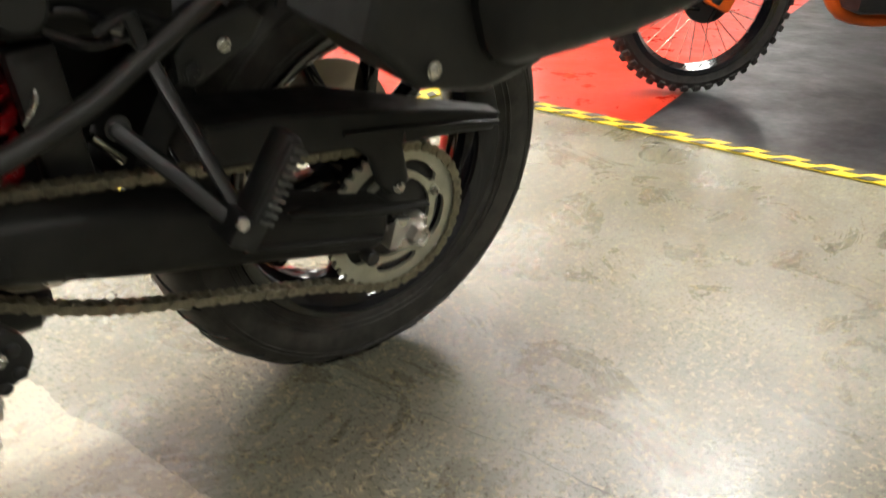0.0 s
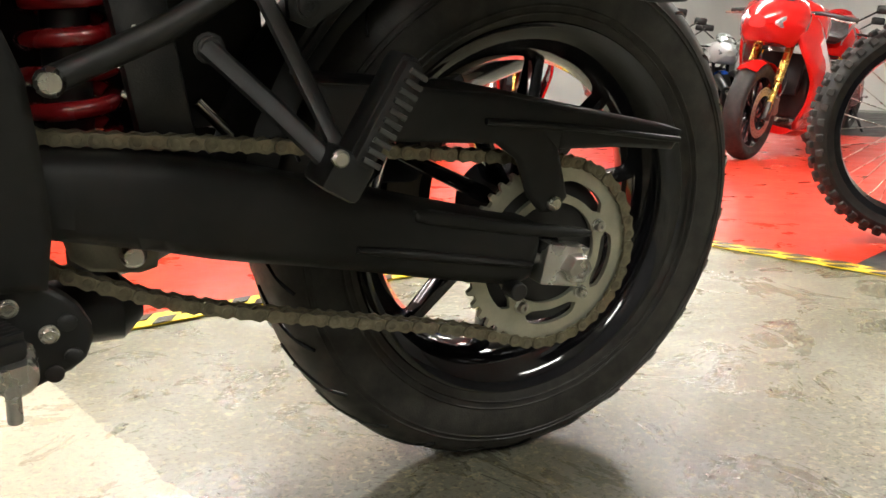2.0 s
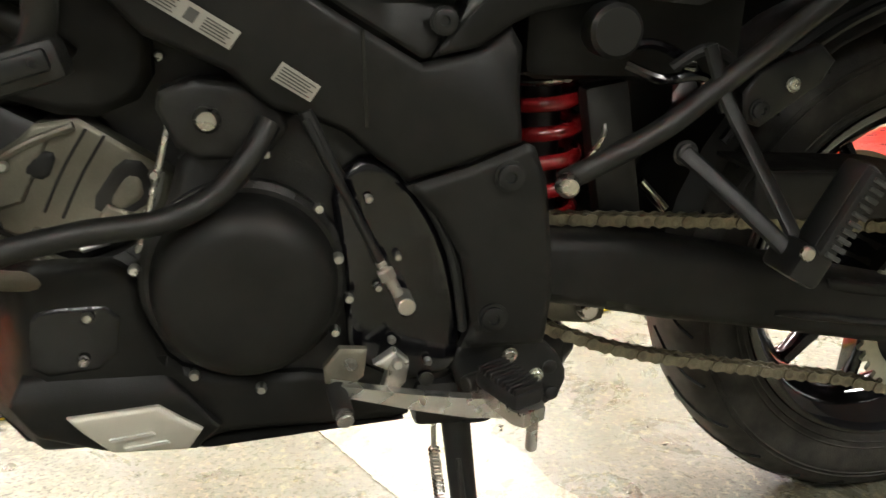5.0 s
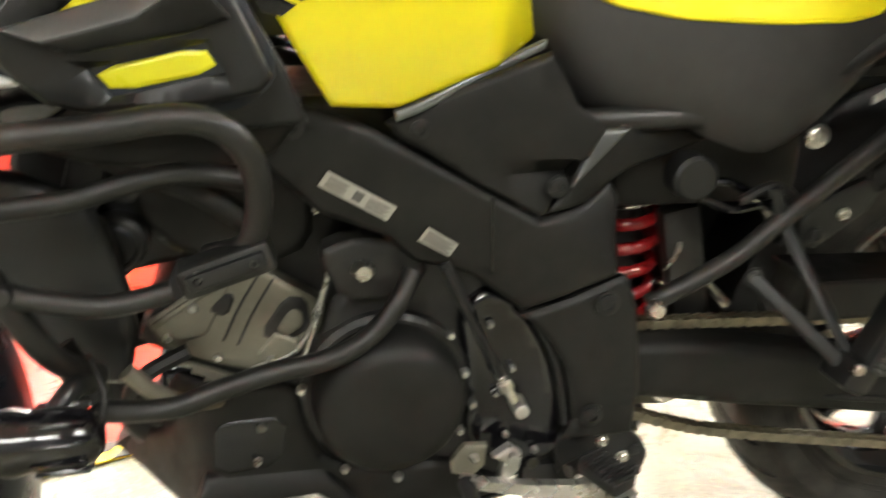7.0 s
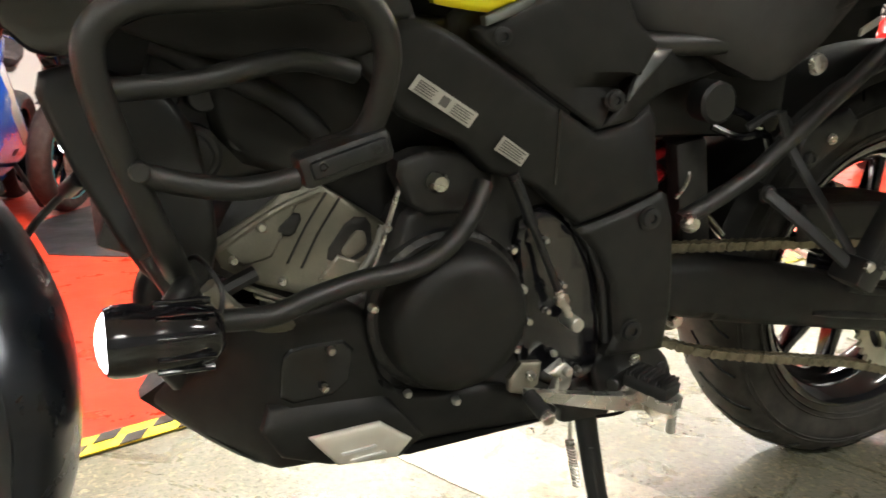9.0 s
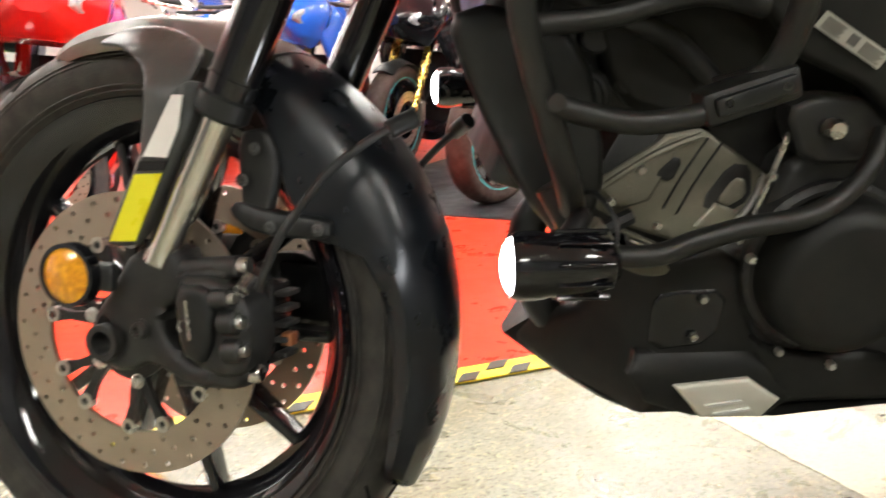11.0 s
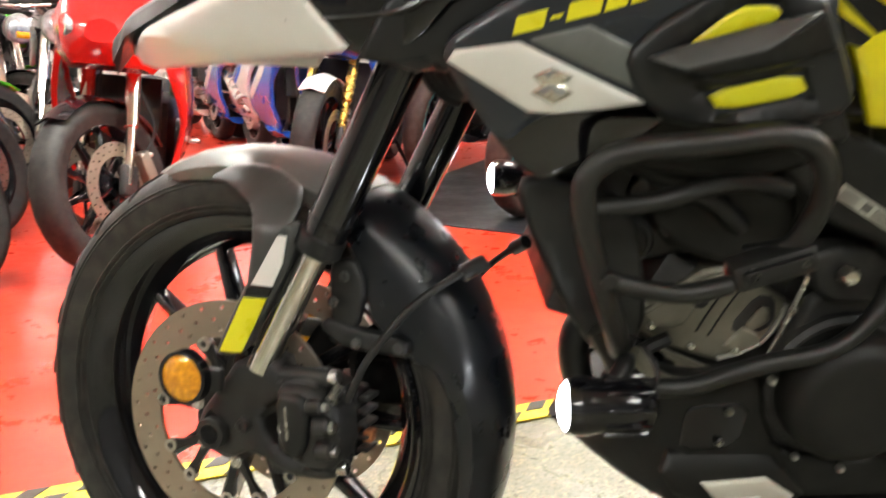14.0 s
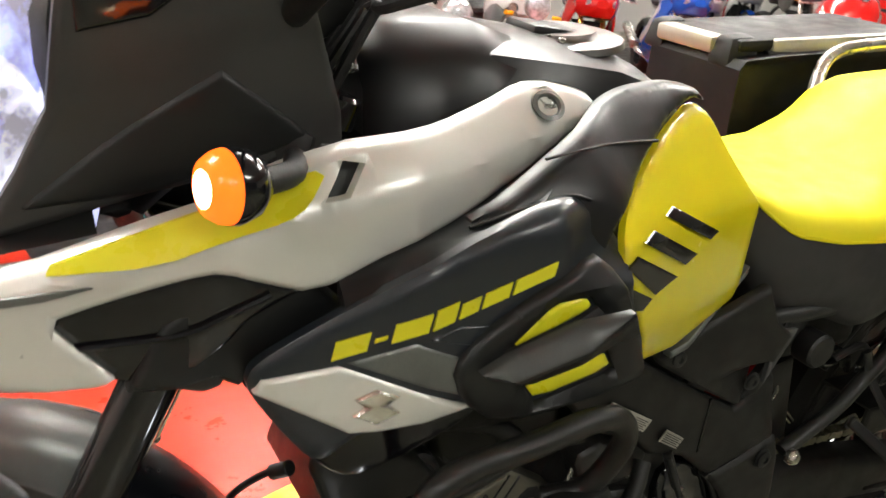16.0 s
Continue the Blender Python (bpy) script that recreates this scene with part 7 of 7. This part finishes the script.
def show_wheel(root, cx, r, w, rim, discs=True, spokes=10, wire=False, place=None, rim_mat=None, tyre_mat=None, stripe=None):
    m = (place or Matrix()) @ Matrix.Translation((cx, 0, r))
    tm = tyre_mat or DARK_TYRE
    part("tyre", knobbly(r, w, rim) if wire else lathe(tyre_profile(r, w, rim), 56), tm, root, "", m)
    wheel = part("rim", lathe([(rim + 0.008, -w * 0.4), (rim - 0.012, -w * 0.36), (rim - 0.028, 0), (rim - 0.012, w * 0.36), (rim + 0.008, w * 0.4), (rim - 0.010, 0.0)], 56), rim_mat or RIM, root, "", m)
    if stripe:
        part("rim_stripe", lathe([(rim + 0.004, -w * 0.43), (rim + 0.009, -w * 0.43), (rim + 0.009, -w * 0.40), (rim + 0.004, -w * 0.40)], 56), stripe, wheel, "bright rim stripe", m)
    part("hub", lathe([(0.012, -0.055), (0.035, -0.055), (0.045, -0.03), (0.036, 0), (0.045, 0.03), (0.035, 0.055), (0.012, 0.055)], 24), rim_mat or RIM, wheel, "", m)
    if wire:
        for i in range(32):
            a = 2 * math.pi * i / 32
            b = a + (0.5 if i % 2 else -0.5)
            y = 0.03 if (i // 2) % 2 else -0.03
            part("spoke", rod((0.040 * math.cos(b), y, 0.040 * math.sin(b)), ((rim - 0.012) * math.cos(a), 0, (rim - 0.012) * math.sin(a)), 0.0018, 6), STEEL, wheel, "", m)
    else:
        for s in wheel_spokes(spokes, 0.036, rim - 0.014, 0.024, 0.017, 0.032, 0.024, 0, 0.2):
            part("spoke", s, rim_mat or RIM, wheel, "", m)
    for y in ((-0.072, 0.072) if discs else ()):
        d = part("brake_disc", lathe([(0.105, y - 0.002), (0.155, y - 0.002), (0.155, y + 0.002), (0.105, y + 0.002)], 48), DISC, root, "", m)
        dots = [rod((r2 * math.cos(a), y - 0.0035, r2 * math.sin(a)), (r2 * math.cos(a), y + 0.0035, r2 * math.sin(a)), 0.0035, 6, 0) for k in range(24) for a, r2 in ((2 * math.pi * k / 24, 0.145), (2 * math.pi * (k + 0.5) / 24, 0.125))]
        tagged(part("disc_hole", merge(*dots), DECAL_BLACK, d, "", m), kind="stuff")
        for k in range(6):
            a = 2 * math.pi * k / 6
            part("carrier", rod((0.04 * math.cos(a), y, 0.04 * math.sin(a)), (0.107 * math.cos(a + 0.2), y, 0.107 * math.sin(a + 0.2)), 0.006, 6), GLOSS, d, "", m)


def skin(rows, both=True):
    """A body skin over rows of (x, half-width at the base, shoulder half-width, base z, shoulder z, top z)."""
    secs = []
    for x, w0, w1, z0, z1, z2 in rows:
        half = [(-w0, z0), (-(w0 + w1) / 2 - 0.01, (z0 * 2 + z1) / 3), (-w1, z1), (-w1 * 0.8, z1 + (z2 - z1) * 0.65), (-w1 * 0.35, z2), (0, z2 + 0.004)]
        secs.append([(x, y, z) for y, z in half] + [(x, -y, z) for y, z in half[-2::-1]])
    return loft(secs, True)


def show_bike(label, kind, paint, accent, fork=None, group="motorcycles on display", tyre_mat=None, stripe=None, steer=0):
    """A parked motorcycle, its front wheel's contact at the origin, facing -x and leaning a little to its left."""
    root = tagged(new("motorcycle"), label, "motorcycle", group)
    fork = fork or GLOSS
    st = Matrix.Translation((0.02, 0, 0.3)) @ Matrix.Rotation(radians(steer), 4, Vector((0.42, 0, 0.9))) @ Matrix.Translation((-0.02, 0, -0.3))
    show_wheel(root, 0, 0.300, 0.118, 0.222, place=st, tyre_mat=tyre_mat, stripe=stripe)
    show_wheel(root, 1.40, 0.310, 0.175, 0.222, False, tyre_mat=tyre_mat, stripe=stripe)
    for s in (-1, 1):
        part("fork_leg", rod((0.0, s * 0.10, 0.30), (0.10, s * 0.10, 0.52), 0.019), CHROME if kind != "sport" else fork, root, "", st)
        part("fork_tube", rod((0.085, s * 0.10, 0.49), (0.24, s * 0.10, 0.86), 0.026), fork, root, "", st)
        part("fork_foot", block((0.07, 0.03, 0.11), (0.015, s * 0.102, 0.315), 0.010, (0, 20, 0)), CASTING, root, "", st)
        cal = part("caliper", block((0.055, 0.05, 0.115), (0.135, s * 0.085, 0.345), 0.012, (0, -14, 0)), CASTING if kind == "naked" else ALLOY_CASE, root, "", st)
        part("caliper_bolt", rod((0.10, s * 0.10, 0.39), (0.165, s * 0.10, 0.385), 0.009), STEEL, cal, "", st)
        part("brake_hose", tube([(0.15, s * 0.10, 0.40), (0.20, s * 0.11, 0.48), (0.19, s * 0.09, 0.62), (0.24, s * 0.06, 0.80)], 0.005, 6), RUBBER, root, "", st)
    part("front_fender", loft([[(0.325 * math.cos(a) if k == 0 else (0.325 - 0.022 * abs(k)) * math.cos(a), 0.066 * k, 0.30 + (0.325 - 0.022 * abs(k)) * math.sin(a)) for k in (-1, -0.9, -0.5, 0, 0.5, 0.9, 1)] + [((0.319 - 0.022 * abs(k)) * math.cos(a), 0.060 * k, 0.30 + (0.319 - 0.022 * abs(k)) * math.sin(a)) for k in (1, 0.9, 0.5, 0, -0.5, -0.9, -1)] for a in np.linspace(radians(20), radians(125), 10)], True), paint if kind == "naked" or accent is None else accent, root, "", st)
    part("engine", block((0.42, 0.34, 0.34), (0.66, 0, 0.42), 0.05), CASTING, root)
    part("engine_cover", lathe([(0, -0.035), (0.06, -0.033), (0.085, -0.02), (0.09, 0.01), (0, 0.01)], 28, False, (0.72, -0.175, 0.40)), SATIN, root)
    part("engine_cover", lathe([(0, 0.035), (0.06, 0.033), (0.085, 0.02), (0.09, -0.01), (0, -0.01)], 28, False, (0.76, 0.175, 0.42)), ALLOY_CASE, root)
    for s in (-1, 1):
        part("frame_spar", tube([(0.24, s * 0.07, 0.84), (0.48, s * 0.15, 0.74), (0.80, s * 0.15, 0.60), (0.93, s * 0.13, 0.40)], 0.028, 10, flat=0.7), ALLOY_CASE if kind == "sport" else POWDER, root)
        part("swingarm", tube([(0.92, s * 0.12, 0.42), (1.15, s * 0.13, 0.37), (1.40, s * 0.13, 0.31)], 0.026, 10, flat=0.6), SATIN, root)
        part("footrest", rod((0.95, s * 0.16, 0.36), (0.95, s * 0.26, 0.37), 0.011), ALLOY, root)
        part("handlebar", tube([(0.27, s * 0.05, 0.90), (0.30, s * 0.20, 0.92 if kind == "sport" else 1.02), (0.37, s * 0.36, 0.90 if kind == "sport" else 1.01)], 0.012, 8), SATIN, root)
        part("grip", rod((0.335, s * 0.27, 0.905 if kind == "sport" else 1.015), (0.385, s * 0.40, 0.895 if kind == "sport" else 1.008), 0.018), RUBBER, root)
        part("lever", tube([(0.32, s * 0.25, 0.90 if kind == "sport" else 1.01), (0.29, s * 0.33, 0.885 if kind == "sport" else 0.995), (0.31, s * 0.41, 0.88 if kind == "sport" else 0.99)], 0.006, 6), ALLOY, root)
        mir = part("mirror_stem", tube([(0.16, s * 0.16, 1.02), (0.20, s * 0.27, 1.10), (0.23, s * 0.31, 1.13)], 0.008, 6), SATIN, root)
        part("mirror", block((0.03, 0.13, 0.075), (0.24, s * 0.35, 1.145), 0.018, (0, 0, s * 8)), SATIN, mir)
    part("seat", skin([(0.80, 0.08, 0.10, 0.76, 0.80, 0.825), (0.95, 0.11, 0.14, 0.75, 0.79, 0.81), (1.12, 0.10, 0.13, 0.79, 0.83, 0.85), (1.22, 0.07, 0.09, 0.86, 0.90, 0.92)]), RUBBER, root)
    part("tank", skin([(0.28, 0.06, 0.10, 0.80, 0.90, 0.955), (0.42, 0.13, 0.17, 0.74, 0.90, 1.005), (0.58, 0.15, 0.18, 0.72, 0.88, 0.995), (0.72, 0.11, 0.14, 0.74, 0.85, 0.92), (0.84, 0.07, 0.09, 0.77, 0.82, 0.845)]), paint, root)
    part("tank_cap", rod((0.48, 0, 1.000), (0.49, 0, 1.018), 0.045), STEEL, root)
    part("tail", skin([(1.08, 0.08, 0.11, 0.72, 0.78, 0.82), (1.25, 0.08, 0.10, 0.82, 0.89, 0.925), (1.45, 0.05, 0.07, 0.88, 0.93, 0.955), (1.56, 0.02, 0.03, 0.93, 0.945, 0.96)]), accent or paint, root)
    part("exhaust", tube([(0.55, 0.05, 0.24), (0.85, 0.08, 0.22), (1.05, 0.17, 0.27), (1.20, 0.20, 0.35)], 0.026, 10), STEEL, root)
    part("silencer", rod((1.12, 0.20, 0.32), (1.48, 0.23, 0.50), 0.055), SATIN if kind == "naked" else ALLOY, root)
    part("radiator", block((0.035, 0.28, 0.26), (0.36, 0, 0.54), 0.008, (0, 14, 0)), CASTING, root)
    part("chain_run", block((0.52, 0.014, 0.10), (1.18, -0.11, 0.36), 0.004, (0, 6, 0)), CHAIN, root)
    part("side_stand", rod((0.86, -0.15, 0.28), (0.92, -0.30, 0.015), 0.012), SATIN, root)
    if kind == "sport":
        nose = part("nose_fairing", skin([(-0.16, 0.03, 0.05, 0.80, 0.84, 0.87), (-0.08, 0.09, 0.13, 0.74, 0.84, 0.93), (0.04, 0.14, 0.19, 0.70, 0.86, 0.99), (0.16, 0.15, 0.20, 0.72, 0.88, 1.02), (0.22, 0.14, 0.18, 0.78, 0.90, 1.01)]), paint, root, "glossy painted nose fairing")
        part("screen", skin([(0.02, 0.12, 0.12, 0.97, 0.985, 1.00), (0.12, 0.12, 0.13, 1.00, 1.04, 1.07), (0.22, 0.10, 0.11, 1.02, 1.08, 1.12)]), CLEAR, nose, "tinted screen")
        for s in (-1, 1):
            lamp = panel([(-0.135, 0.835), (-0.06, 0.885), (0.04, 0.890), (0.02, 0.835), (-0.07, 0.800)], lambda x, z: -0.135 - 0.38 * (x + 0.06) + 0.5 * max(0, z - 0.86), 0.012, 0.03, 0.006, 0.006, 1)
            part("headlamp", lamp if s < 0 else flip(lamp), LAMP_GLASS, nose, "clear headlamp lens")
            side = panel([(0.02, 0.86), (0.22, 0.93), (0.34, 0.86), (0.44, 0.72), (0.58, 0.60), (0.92, 0.40), (0.98, 0.30), (0.80, 0.20), (0.50, 0.17), (0.38, 0.24), (0.36, 0.44), (0.24, 0.58), (0.12, 0.70)], lambda x, z: -0.195 + 0.22 * max(0, 0.30 - x) + 0.25 * max(0, 0.34 - z) - 0.05 * math.sin((z - 0.3) * 5), 0.010, 0.05, 0.012, 0.012, 1)
            part("side_fairing", side if s < 0 else flip(side), paint, root, "glossy painted side fairing")
            flash = panel([(0.30, 0.74), (0.52, 0.52), (0.84, 0.36), (0.86, 0.41), (0.56, 0.58), (0.36, 0.78)], lambda x, z: -0.200 + 0.22 * max(0, 0.30 - x) + 0.25 * max(0, 0.34 - z) - 0.05 * math.sin((z - 0.3) * 5), 0.004, 0.05, 0, 0, 0)
            part("flash", flash if s < 0 else flip(flash), accent or WHITE_PAINT, root)
        part("belly", skin([(0.40, 0.06, 0.13, 0.15, 0.19, 0.20), (0.60, 0.08, 0.16, 0.13, 0.18, 0.20), (0.85, 0.06, 0.13, 0.16, 0.20, 0.22)]), paint, root)
    else:
        part("headlamp_shell", lathe([(0, 0.10), (0.05, 0.09), (0.085, 0.05), (0.095, 0.0), (0.085, -0.01), (0, -0.005)], 32, False), accent or SATIN, root, "", Matrix.Translation((0.02, 0, 0.86)) @ Matrix.Rotation(radians(-90), 4, "Z"))
        part("headlamp", lathe([(0, -0.035), (0.05, -0.03), (0.082, -0.012), (0.086, 0.0), (0, 0.0)], 32, False), LAMP_GLASS, root, "round headlamp glass", Matrix.Translation((0.012, 0, 0.86)) @ Matrix.Rotation(radians(-90), 4, "Z"))
        for s in (-1, 1):
            sc = panel([(0.26, 0.80), (0.44, 0.86), (0.62, 0.78), (0.60, 0.70), (0.40, 0.62), (0.30, 0.68)], lambda x, z: -0.175 + 0.2 * max(0, 0.4 - x), 0.010, 0.04, 0.010, 0.010, 1)
            part("tank_scoop", sc if s < 0 else flip(sc), accent or paint, root)
            part("indicator", rod((0.10, s * 0.15, 0.80), (0.08, s * 0.21, 0.80), 0.018), AMBER, root)
        part("instrument", block((0.10, 0.16, 0.05), (0.16, 0, 0.99), 0.016, (0, -35, 0)), SATIN, root)
    return root


def stand_at(bike_, x, y, heading, lean=7.0):
    """Put a parked motorcycle's front contact at (x, y), facing along heading (degrees, 0 along +x)."""
    bike_.matrix_world = Matrix.Translation((x, y, 0.004)) @ Matrix.Rotation(radians(heading - 180), 4, "Z") @ Matrix.Rotation(radians(lean), 4, "X")
    return bike_


def another(src, x, y, heading, lean=7.0):
    return copy_thing(src, Matrix.Translation((x, y, 0.004)) @ Matrix.Rotation(radians(heading - 180), 4, "Z") @ Matrix.Rotation(radians(lean), 4, "X"))


# dark rubber with the red floor's reflection put into its colour
RED_LIT_TYRE = surf("tyre_rubber_red_reflection", (0.034, 0.017, 0.013), 0.6, vary=0.25, scale=12, grain=300, bump=0.3, dust=0.06, spec=0.3)
CYAN = surf("cyan_rim_tape", (0.05, 0.45, 0.50), 0.3, bump=0.0)
red = stand_at(show_bike("glossy red sport motorcycle with white flashes", "sport", RED_PAINT, None, GOLD, steer=0), 3.38, 3.37, -154)
stand_at(show_bike("glossy red sport motorcycle with a black front mudguard", "sport", RED_PAINT, GLOSS, CHROME, steer=-34), -2.55, 1.72, -76)
another(red, 5.65, 5.08, -148)
another(red, 1.54, 6.59, -80)
another(red, 6.76, 6, -128)
blue = stand_at(show_bike("bright blue sport motorcycle with a white tail", "sport", BLUE_PAINT, WHITE_PAINT, GOLD), -2.17, 3.91, -62)
another(blue, -2.77, 4.87, -62)
another(blue, 0.49, 6.33, -84)
white = stand_at(show_bike("white sport motorcycle with blue flashes", "sport", WHITE_PAINT, BLUE_PAINT, GLOSS), -2.44, 4.4, -62)
another(white, -3.22, 5.53, -62)
another(white, -0.44, 6.13, -84)
black = stand_at(show_bike("black naked motorcycle with a round headlamp", "naked", GLOSS, GREY_PAINT, CHROME, steer=24), -2.9, 1.33, 52)
another(black, -3.25, 2.15, 52)
another(black, -3.46, 3.29, -68)
another(black, -4.12, 4.21, -31)
green = stand_at(show_bike("lime green and black naked motorcycle", "naked", GREEN_PAINT, SATIN, CHROME, steer=24), -3.62, 3.1, 52)
another(green, -4.46, 5.07, -37)
another(green, -1.43, 6.39, -84)
dark = stand_at(show_bike("black faired motorcycle with gold fork, tyres tinted by the red floor's reflection", "sport", GLOSS, SATIN, GOLD, tyre_mat=RED_LIT_TYRE, stripe=CYAN, steer=-2), -1.00, 2.63, -128)
another(dark, -0.36, 3.30, -118)
another(dark, -1.50, 3.75, -112)
another(blue, -2.04, 3.07, -98)
silver = stand_at(show_bike("silver and white roadster motorcycle", "naked", WHITE_PAINT, GREY_PAINT, CHROME), 0.68, 3.55, -97)
another(silver, 1.67, 4.35, -97)
another(red, -0.97, 8.11, -85)
another(blue, 0.95, 8.77, -85)
another(black, 2.4, 7.18, -90)
another(white, 3.32, 7.71, -100)
for src, px, py in ((blue, 4.25, 5.86), (red, 2.99, 5.6), (white, 5.24, 6.79), (red, 6.1, 7.71), (black, 7.15, 7.18), (red, 4.12, 8.77), (white, 7.68, 8.77), (blue, 2, 9.03)):
    another(src, px, py, -112)


def dirt_bike():
    """Orange off-road machine on its stand; the front contact at the origin."""
    root = tagged(new("dirt_bike"), "orange off-road motorcycle with knobbly wire-spoked wheels", "motorcycle")
    show_wheel(root, 0, 0.345, 0.092, 0.270, False, wire=True, rim_mat=GLOSS)
    show_wheel(root, 1.46, 0.33, 0.115, 0.240, False, wire=True, rim_mat=GLOSS)
    part("disc_guard", lathe([(0.03, -0.06), (0.075, -0.062), (0.09, -0.055), (0.09, -0.045), (0.03, -0.045)], 32, centre=(0, 0, 0.345)), SATIN, root, "black plastic disc guard")
    for k in range(5):
        a = 2 * math.pi * k / 5
        part("guard_slot", block((0.05, 0.006, 0.012), (0.066 * math.cos(a), -0.064, 0.345 + 0.066 * math.sin(a)), 0.002, (0, -math.degrees(a) + 40, 0)), DECAL_BLACK, root)
    for s in (-1, 1):
        part("fork_leg", rod((0.0, s * 0.09, 0.33), (0.17, s * 0.09, 0.70), 0.024), SATIN, root)
        part("fork_tube", rod((0.15, s * 0.09, 0.66), (0.30, s * 0.09, 1.00), 0.028), GOLD, root)
        part("fork_shoe", block((0.10, 0.035, 0.10), (0.03, s * 0.088, 0.36), 0.012, (0, 24, 0)), ORANGE_PLASTIC if s < 0 else CASTING, root)
        part("swingarm", tube([(0.95, s * 0.09, 0.42), (1.2, s * 0.10, 0.38), (1.46, s * 0.10, 0.33)], 0.024, 8, flat=0.6), ALLOY, root)
        part("radiator_shroud", (lambda b: b if s < 0 else flip(b))(panel([(0.34, 0.86), (0.62, 0.92), (0.74, 0.80), (0.60, 0.62), (0.44, 0.56)], -0.16, 0.01, 0.05, 0.01, 0.01, 1)), ORANGE_PLASTIC, root)
        part("handlebar", tube([(0.33, s * 0.03, 1.06), (0.34, s * 0.22, 1.14), (0.40, s * 0.40, 1.13)], 0.012, 8), SATIN, root)
    part("front_fender", skin([(-0.34, 0.03, 0.05, 0.74, 0.75, 0.765), (-0.1, 0.06, 0.075, 0.77, 0.79, 0.81), (0.15, 0.07, 0.09, 0.80, 0.82, 0.84), (0.4, 0.05, 0.06, 0.77, 0.79, 0.81)]), ORANGE_PLASTIC, root)
    part("engine", block((0.36, 0.26, 0.34), (0.70, 0, 0.46), 0.04), CASTING, root)
    part("frame", tube([(0.32, 0, 0.90), (0.42, 0, 0.55), (0.55, 0, 0.28), (0.90, 0, 0.30), (0.96, 0, 0.62), (0.75, 0, 0.80), (0.35, 0, 0.92)], 0.026, 10), ORANGE_PLASTIC, root)
    part("seat", skin([(0.55, 0.06, 0.07, 0.84, 0.88, 0.91), (0.9, 0.07, 0.08, 0.84, 0.88, 0.90), (1.3, 0.06, 0.08, 0.88, 0.92, 0.94)]), RUBBER, root)
    part("rear_fender", skin([(1.0, 0.07, 0.09, 0.78, 0.84, 0.86), (1.35, 0.07, 0.09, 0.86, 0.90, 0.92), (1.75, 0.03, 0.05, 0.92, 0.93, 0.95)]), ORANGE_PLASTIC, root)
    part("silencer", rod((1.0, 0.10, 0.60), (1.45, 0.12, 0.76), 0.045), ALLOY, root)
    return root


stand_at(dirt_bike(), 1.905, 0.955, 157, 3)
